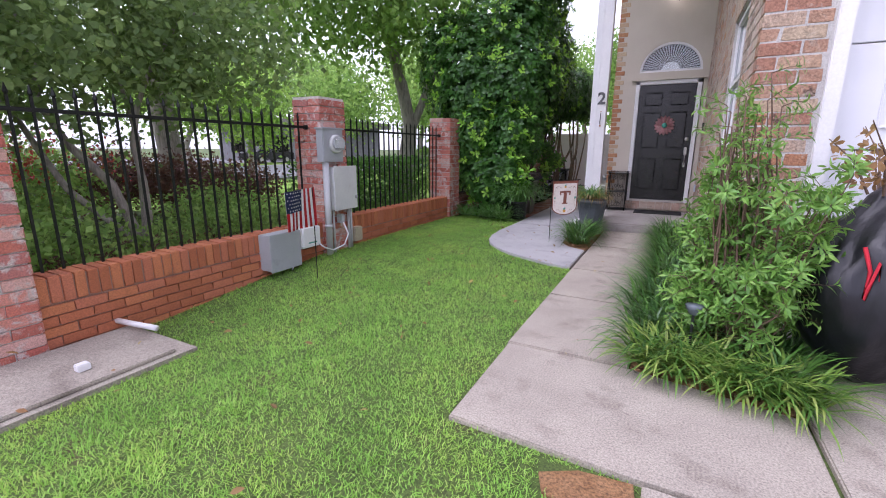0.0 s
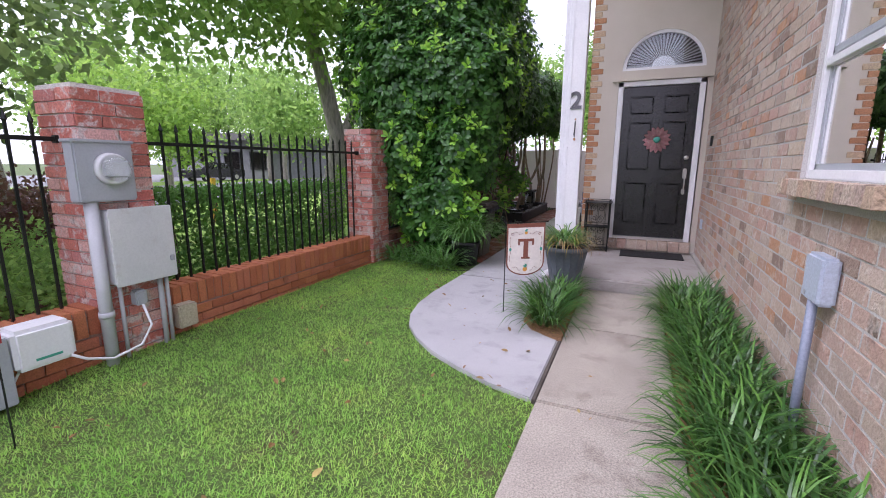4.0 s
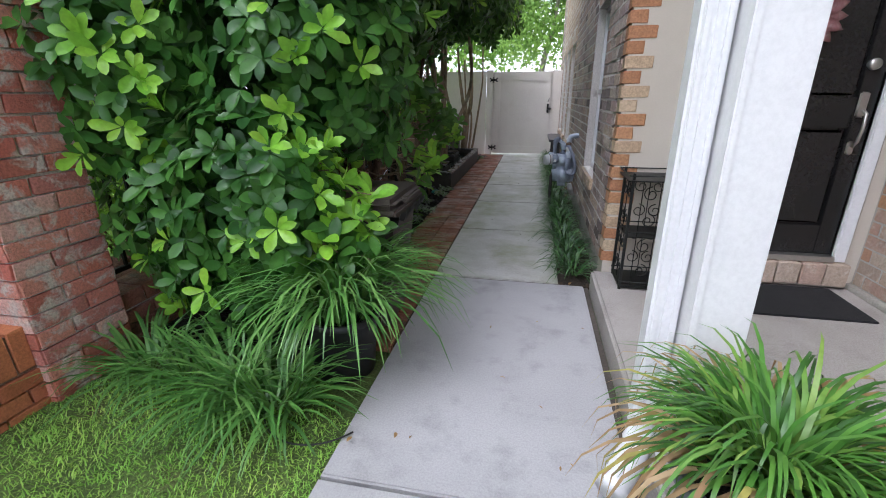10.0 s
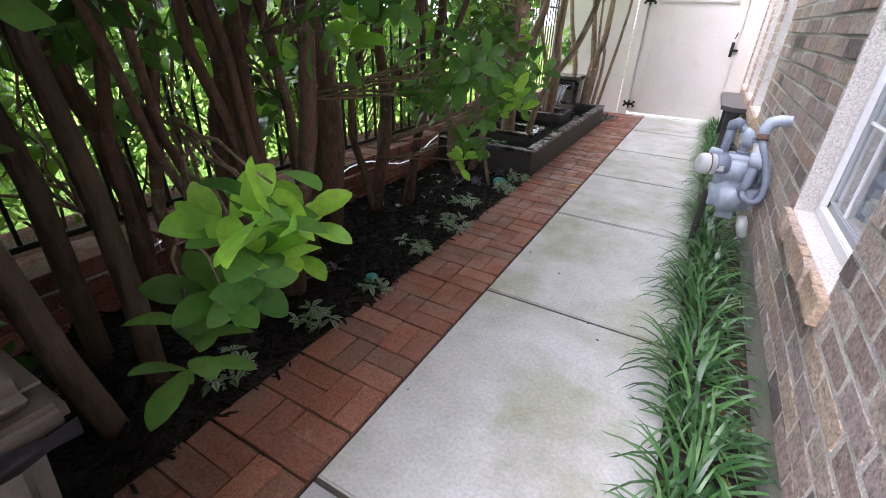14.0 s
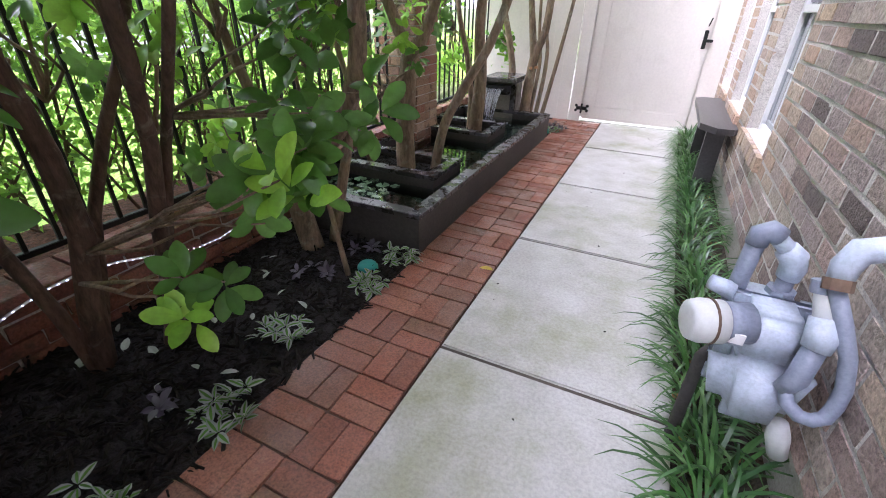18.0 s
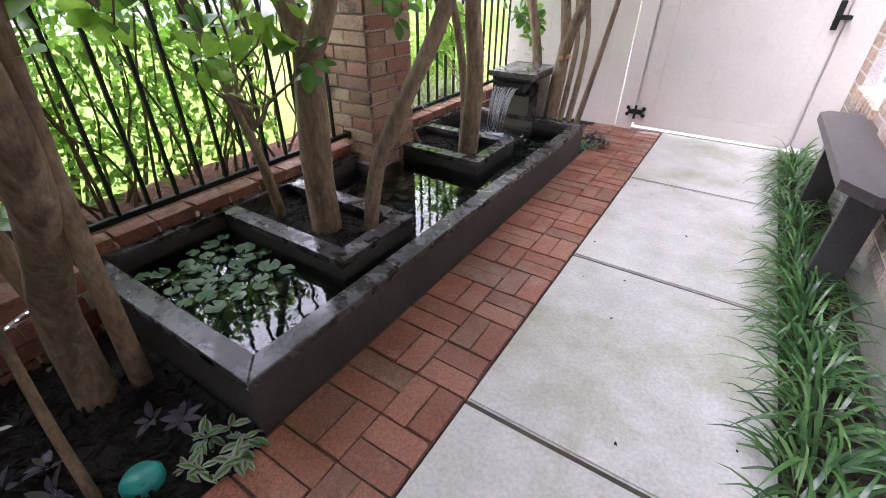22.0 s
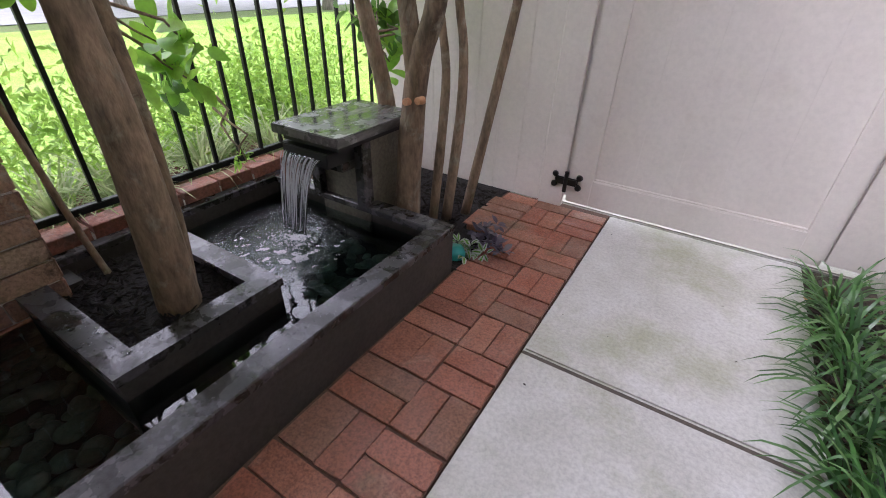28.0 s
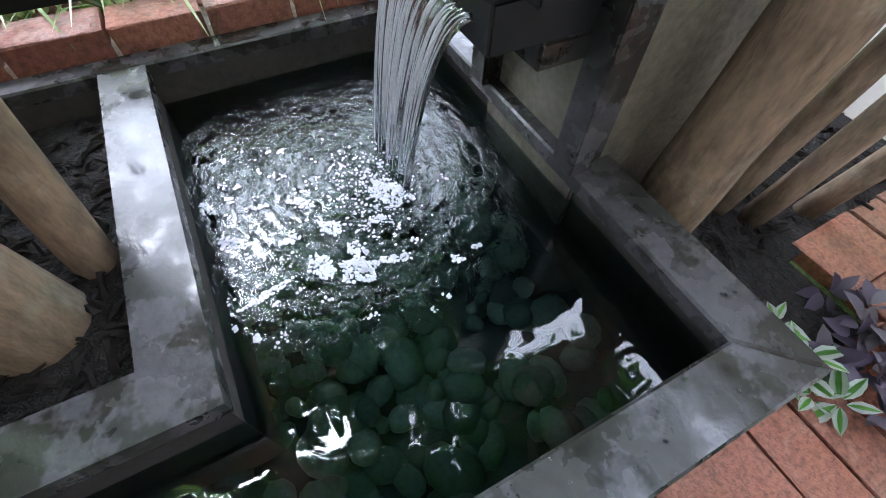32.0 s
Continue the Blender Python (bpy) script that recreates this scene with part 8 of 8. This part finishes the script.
leafy("tree", "large pale-trunked street tree with hanging foliage", "tree", (-9.0, 5.6, 0), [((-8.6, 6.0, 6.0), (3.4, 3.2, 2.2)), ((-6.6, 8.2, 5.8), (2.4, 2.4, 1.5)), ((-9.5, 3.0, 5.6), (2.6, 2.6, 1.9)), ((-7.0, 5.8, 7.4), (2.6, 2.6, 1.4)), ((-7.6, 7.4, 4.2), (2.2, 2.2, 1.0)), ((-8.4, 3.4, 4.0), (1.8, 1.8, 1.2))], 17000, M_OAK, 0.18,
      [((-9.0, 5.6, -0.05), (-9.2, 5.4, 6.5), 0.26, 0.12), ((-9.1, 5.5, 3.4), (-6.8, 7.8, 5.4), 0.11, 0.03), ((-9.1, 5.5, 4.0), (-6.3, 6.6, 6.4), 0.09, 0.025), ((-9.1, 5.5, 3.8), (-10.0, 2.8, 6.0), 0.1, 0.03)], droop=0.5, group="street trees")
leafy("tree", "two-trunked street tree behind the corner pillar", "tree", (-6.2, 9.5, 0), [((-6.3, 9.7, 6.2), (2.4, 2.4, 2.0)), ((-5.0, 11.2, 6.0), (2.0, 2.2, 1.8)), ((-4.4, 9.2, 6.6), (1.7, 1.7, 1.5)), ((-6.0, 9.0, 4.2), (1.9, 1.9, 1.1))], 16000, M_OAK, 0.16,
      [((-6.2, 9.5, -0.05), (-6.4, 9.8, 6.5), 0.2, 0.09), ((-6.05, 9.7, -0.05), (-5.2, 11.0, 6.4), 0.13, 0.05)], droop=0.5, group="street trees")
for i, (x, y, s, m) in enumerate(((-16, 13, 1.0, M_LIME), (-19, 22, 1.5, M_OAK), (-26, 17, 1.6, M_LIME), (-15, 27, 1.6, M_OAK), (-9, 24, 1.3, M_LIME), (-28, 30, 2.0, M_OAK), (-34, 20, 2.1, M_OAK), (-22, 38, 2.3, M_LIME), (-40, 34, 2.6, M_OAK), (-16, 4, 1.3, M_OAK), (-24, 6, 1.6, M_LIME), (-30, -4, 2.0, M_OAK), (-18, -6, 1.6, M_OAK), (-11, -3, 1.2, M_OAK), (-6, 34, 1.8, M_OAK))):
    leafy("tree", "leafy tree across the street" if x < -12 else "leafy tree beyond the lawn", "tree", (x, y, 0), [((x, y, 3.0 * s), (1.9 * s, 1.9 * s, 1.5 * s)), ((x + 1.0 * s, y - 0.6 * s, 2.4 * s), (1.2 * s, 1.2 * s, 1.0 * s)), ((x - 0.9 * s, y + 0.7 * s, 3.8 * s), (1.2 * s, 1.2 * s, 0.9 * s))], 6500, m, 0.17 * s,
          [((x, y, -0.05), (x + 0.2, y, 3.0 * s), 0.13 * s, 0.05 * s)], group="distant trees")
leafy("burgundy_bush", "rounded burgundy-leaved bush behind the fence", "bush", (-8.2, 5.3, 0), [((-8.2, 5.3, 0.55), (1.0, 0.9, 0.5)), ((-8.9, 4.4, 0.6), (1.0, 0.9, 0.5)), ((-7.6, 6.0, 0.45), (0.7, 0.6, 0.4))], 14000, M_BURG, 0.075, group="bushes behind the fence")
leafy("flowering_bush", "bush with red blossoms behind the fence", "bush", (-8.4, 3.0, 0), [((-8.4, 2.6, 0.7), (1.0, 1.6, 0.7)), ((-9.5, 0.5, 0.8), (1.2, 1.6, 0.8))], 14000, M_OAK, 0.08, group="bushes behind the fence")
leafy("blossoms", "clusters of red blossoms on the bush", "flowers", (-8.3, 3.0, 0.9), [((-8.1, 2.6, 1.0), (0.9, 1.5, 0.5))], 1100, M_ROSE, 0.06)
leafy("low_bush", "low dark green ground cover in the mulch bed", "bush", (-5.3, 4.5, 0), [((-5.4, 4.3, 0.15), (0.7, 0.9, 0.25)), ((-5.6, 3.0, 0.12), (0.6, 0.8, 0.22)), ((-6.6, 4.6, 0.25), (0.9, 0.7, 0.35)), ((-6.5, 1.6, 0.4), (0.8, 1.3, 0.5)), ((-6.4, -0.4, 0.5), (0.9, 1.3, 0.6))], 16000, M_OAK, 0.07, group="bushes behind the fence")
leafy("low_bush", "strappy green shrubs at the near end of the fence", "bush", (-5.0, 0.9, 0), [((-5.0, 0.9, 0.3), (0.8, 1.4, 0.4)), ((-5.2, -1.2, 0.4), (1.0, 1.4, 0.5))], 9000, M_OAK, 0.08, group="bushes behind the fence")


def clipped(name, label, x0, x1, y0, y1, z0, z1, k, material, size):
    hd = thing(name, label, "hedge", ((x0 + x1) / 2, (y0 + y1) / 2, z0))
    p = np.stack([RNG.uniform(x0, x1, k), RNG.uniform(y0, y1, k), RNG.uniform(z0 + 0.1, z1, k)], 1)
    side = RNG.integers(0, 4, k)
    p[side == 0, 0] = x1 + RNG.normal(0, 0.03, (side == 0).sum())
    p[side == 1, 2] = z1 + RNG.normal(0, 0.03, (side == 1).sum())
    p[side == 2, 0] = x0 + RNG.normal(0, 0.03, (side == 2).sum())
    out = unit_dirs(k) * 0.8 + [0.3, 0, 0.4]
    rot = frames_of(out, RNG.uniform(0, 6.28, k), RNG.uniform(size * 0.7, size * 1.3, k))
    big_mesh("leaves", *many(FEW[0], FEW[1], rot, p), material, hd)
    for i in range(int((y1 - y0) / 0.35)):
        yv = y0 + 0.2 + i * 0.35
        part("stem", tube(bent(((x0 + x1) / 2, yv, z0 - 0.02), ((x0 + x1) / 2 + RNG.normal(0, 0.15), yv + RNG.normal(0, 0.15), z1 - 0.1), 0.05, 4, i), taper(4, 0.014, 0.005), 5), M_BARKDK, hd)


clipped("hedge", "clipped green hedge behind the iron fence", -5.0, -4.35, 4.7, 7.6, -0.02, 1.02, 11000, M_SPRIG, 0.06)
clipped("hedge", "bright green loose hedge outside the alley fence", -4.95, -4.3, 8.2, 13.7, 0.19, 1.22, 22000, M_LIMEDK, 0.055)
tw = thing("hedge_twigs", "tangle of thin brown twigs in the hedge outside the fence", "hedge", (-4.4, 11, 0.2))
for i in range(110):
    y, x = RNG.uniform(8.3, 14.0), RNG.uniform(-4.55, -4.15)
    a = Vector((x, y, 0.2))
    e = a + Vector((RNG.uniform(-0.1, 0.2), RNG.normal(0, 0.35), RNG.uniform(0.6, 1.3)))
    part("twig", tube(bent(a, e, 0.08, 5, i * 1.3), taper(5, 0.009, 0.003), 5), M_TWIG, tw)
for x, y, n in ((-4.6, 15.3, 5), (-4.75, 15.9, 6), (-4.55, 14.7, 4), (-4.8, 16.6, 6), (-4.5, 16.1, 4)):
    leafy("feathery_shrub", "feathery light green shrub outside the fence", "shrub", (x, y, 0), [((x, y, 0.4), (0.32, 0.34, 0.42))], n * 420, M_LIME, 0.05, shape=LANCE, group="shrubs outside the fence")
for x, y in ((-4.2, 14.55), (-4.12, 14.8), (-4.3, 15.0), (-4.15, 15.2), (-4.3, 15.45), (-4.15, 15.65), (-4.3, 16.0)):
    clump("variegated_grass", "pale striped grass tuft outside the fence", (x, y, 0.19), 100, 0.42, 0.013, M_STRIPE, 0.06, group="grass tufts outside the fence")

leafy("tree", "airy leafy tree beyond the gate", "tree", (-1.6, 20.5, 0), [((-1.5, 20.4, 3.6), (1.5, 1.2, 1.7)), ((-2.4, 20.6, 4.6), (1.3, 1.0, 1.5)), ((-0.2, 20.4, 5.6), (1.6, 1.2, 1.6))], 14000, M_OAK, 0.14, [((-1.6, 20.5, -0.05), (-1.2, 20.4, 4.4), 0.12, 0.04)])

# distant building, parked car, marker post
bd = thing("building", "low grey building with a flat roof across the street", "building", (-38, 36, 0))
part("wall", box(-44, -30, 32, 42, 0, 3.4), M_HOUSEGREY, bd)
part("roof", box(-45, -29, 31, 43, 3.4, 4.0), M_ROOF, bd)
for i in range(4):
    w = part("window", box(-42 + i * 3.2, -40 + i * 3.2, 31.9, 32.05, 0.8, 2.4), M_ROOM, bd)
    part("pane", box(-41.95 + i * 3.2, -40.05 + i * 3.2, 31.88, 31.9, 0.85, 2.35), M_PANE, w)
bd2 = thing("building", "pale single-storey house far down the street", "building", (-60, 8, 0))
part("wall", box(-66, -54, 0, 18, 0, 3.0), M_STUCCO, bd2)
part("roof", prism([(-1, 3.0), (19, 3.0), (9, 6.0)], -67, -53, plane="x"), M_ROOF, bd2)
car = thing("car", "dark parked car across the street", "car", (-31, 27, 0))
part("body", prism([(24.8, 0.3), (29.2, 0.3), (29.2, 0.85), (28.2, 0.95), (27.5, 1.4), (25.9, 1.42), (25.2, 0.95), (24.8, 0.85)], -31.8, -30.1, plane="x"), M_DOOR, car)
part("windows", prism([(25.45, 0.95), (27.95, 0.95), (27.4, 1.33), (26.0, 1.34)], -31.83, -30.07, plane="x"), M_PANE, car)
for y in (25.6, 28.3):
    for x in (-31.75, -30.15):
        wl = part("wheel", tube([(x - 0.1, y, 0.31), (x + 0.1, y, 0.31)], 0.31, 18), M_BLACKPOT, car)
        part("rim", tube([(x - 0.11, y, 0.31), (x + 0.11, y, 0.31)], 0.18, 14), M_STEEL, wl)
mk = thing("marker_post", "yellow and black utility marker post by the street", "marker post", (-9.5, 9.6, 0))
part("post", box(-9.55, -9.45, 9.55, 9.65, 0, 1.0, 0.01), M_YELLOW, mk)
part("band", box(-9.56, -9.44, 9.54, 9.66, 0.62, 0.72), M_BLACKPOT, mk)

# ---- bricks and pavers, piece by piece ----
C, L = 0.082, 0.222
rows = [(0.4 + 0.0415, (a + b) / 2, (c + d) / 2, 0.09, b - a, d - c) for a, b, c, d in courses(3.47, 9.09, 0.0, TOP, L, C, 0.01, holes=((SW[0] - 0.005, SW[1] + 0.005, SW[2] - 0.1, SW[3] + 0.2),))]
lay("brick", wall_side, M_BRICK, rows, lambda r: 7.4 < r[1] and 0.13 < r[2] < 1.9)
n = 13
sill = [(0.385 - 0.005, SW[0] - 0.06 + (i + 0.5) * (SW[1] - SW[0] + 0.12) / n, SW[2] - 0.045, 0.13, (SW[1] - SW[0] + 0.12) / n - 0.01, 0.082) for i in range(n)]
sill += [(0.4 + 0.035, SW[0] + (i + 0.5) * (SW[1] - SW[0]) / n, SW[3] + 0.1, 0.09, (SW[1] - SW[0]) / n - 0.01, 0.19) for i in range(n)]
lay("sill_brick", wall_side, M_SILL, sill, lambda r: True)
holes = [(a - 0.004, b + 0.004, c - 0.1, d + 0.2) for a, b, c, d in WINS]
rows = [(AX + 0.0375, (a + b) / 2, (c + d) / 2, 0.09, b - a, d - c) for a, b, c, d in courses(9.2, 17.4, 0.2, 3.4, L, C, 0.015, holes=holes)]
buff = [r for r in rows if r[2] > 0.55 and any(a - 0.28 < r[1] < b + 0.28 for a, b, _, _ in WINS[1:])]
lay("brick", wall_alley, M_SILL, buff, lambda r: r[2] < 1.6, "buff_bricks_beyond", loose=0.002)
lay("brick", wall_alley, M_BRICKTAN, [r for r in rows if r not in buff], lambda r: 11.5 < r[1] < 16.4 and r[2] < 1.3, loose=0.002)
q = []
for a, b, c, d in WINS:
    m = 8
    q += [(AX + 0.05, a - 0.04 + (i + 0.5) * (b - a + 0.08) / m, c - 0.045, 0.165, (b - a + 0.08) / m - 0.01, 0.085) for i in range(m)]
    q += [(AX + 0.04, a + (i + 0.5) * (b - a) / m, d + 0.1, 0.09, (b - a) / m - 0.01, 0.19) for i in range(m)]
lay("sill_brick", wall_alley, M_SILL, q, lambda r: True)
q = [(-0.995 + (0.03 if i % 2 else 0.0), 9.145, 0.2 + (i + 0.5) * C, 0.1 if i % 2 == 0 else 0.16, 0.1, C - 0.012) for i in range(63)]
q = [(AX - 0.004 + w / 2, 9.145, z, w, 0.1, h) for _, _, z, w, _, h in q]
lay("corner_brick", wall_alley, M_QUOIN, q, lambda r: r[2] < 2.6)
q = [(-0.74 + (i + 0.5) * 0.134, 9.08, 0.225, 0.124, 0.1, 0.14) for i in range(8)]
lay("step_brick", wall_door, M_BRICK, q, lambda r: True)
rows = [((a + b) / 2, 3.46 + 0.0415, (c + d) / 2, b - a, 0.09, d - c) for a, b, c, d in courses(0.395, 7.0, 0.0, TOP, L, C, 0.01, holes=((0.735, 5.665, 0.0, 2.56),))]
lay("brick", wall_garage, M_GARBRICK, rows, lambda r: r[0] < 0.8 and r[2] < 3.4)

for name, (y0, y1, top) in PILLARS.items():
    p = thing(name, "square red brick pillar with pale worn patches", "pillar", (-3.89, (y0 + y1) / 2, 0), kind="structure")
    part("core", box(-4.09, -3.69, y0 + 0.01, y1 - 0.01, -0.4, top - 0.005), M_MORTARDK, p)
    q, z, r = [], -0.25, 0
    while z < top - 0.03:
        zc, h = z + C / 2, min(C - 0.01, top - z)
        w = y1 - y0
        cut = 0.25 if r % 2 else 0.16
        for xf in (-3.705, -4.075):
            q += [(xf, y0 + cut / 2, zc, 0.06, cut - 0.01, h), (xf, (y0 + cut + y1) / 2, zc, 0.06, w - cut - 0.01, h)]
        for yf in (y0 + 0.025, y1 - 0.025):
            c2 = 0.41 - cut
            q += [(-4.1 + c2 / 2, yf, zc, c2 - 0.01, 0.06, h), (-4.1 + (c2 + 0.42) / 2, yf, zc, 0.42 - c2 - 0.01, 0.06, h)]
        z, r = z + C, r + 1
    lay("brick", p, M_PIERBRICK if name == "pillar_alley" else M_REDBRICK, q, lambda s: True)

for low, a, b in fence_walls:
    inside = b > 8
    top, soldier = (0.3, 0.1) if inside else (0.365, 0.2)
    q = []
    step = 0.17 if inside else 0.077
    n = int((b - a) / step)
    for i in range(n):
        q.append((-3.842 if b < 12.5 else -3.93, a + (i + 0.5) * (b - a) / n, top - soldier / 2, 0.24 if b < 12.5 else 0.1, (b - a) / n - 0.01, soldier - 0.01))
    for c0, c1, d0, d1 in courses(a, b, top - soldier - 5 * 0.077, top - soldier, 0.213, 0.077):
        q.append((-3.745 if b < 12.5 else -3.905, (c0 + c1) / 2, (d0 + d1) / 2, 0.06, c1 - c0, d1 - d0))
    lay("brick", low, M_LOWBRICK if inside else M_WALLBRICK, q, lambda s: s[1] > 0.9 and s[1] < 9)

edging = thing("pavement_bricks", "basket-weave red brick edging along the path with mossy stains", "pavement", (-2.52, 12, 0), kind="structure")
part("bed", box(-2.775, -2.307, 8.1, 16.46, -0.1, -0.006), M_SANDRED, edging)
part("bed", box(-3.0, -2.776, 15.92, 16.42, -0.1, -0.006), M_SANDRED, edging)
q, j, y = [], 0, 8.058
U = 0.206
while y + U < 16.48:
    cols = (0, 1) if y < 15.85 else (-1, 0, 1)
    for i in cols:
        x = -2.72 + i * U
        if (i + j) % 2 == 0:
            e = 0.044 if i == cols[0] else 0.0
            q += [(x + U / 2 - e / 2, y + U / 4 + s * (U / 2 - 0.002), -0.025, U + e - 0.003, U / 2 - 0.007, 0.06) for s in (0, 1)]
        else:
            e = 0.044 if i == cols[0] else 0.0
            q += [(x + U / 4 + s * U / 2 - (e / 2 if s == 0 else 0), y + U / 2, -0.025, U / 2 + (e if s == 0 else 0) - 0.003, U - 0.009, 0.06) for s in (0, 1)]
    y, j = y + U, j + 1
q += [(-2.72 + (i + 0.5) * U, y + 0.05, -0.025, U - 0.004, 0.096, 0.058) for i in (-1, 0, 1)]
lay("paver", edging, M_PAVER, q, lambda r: True)
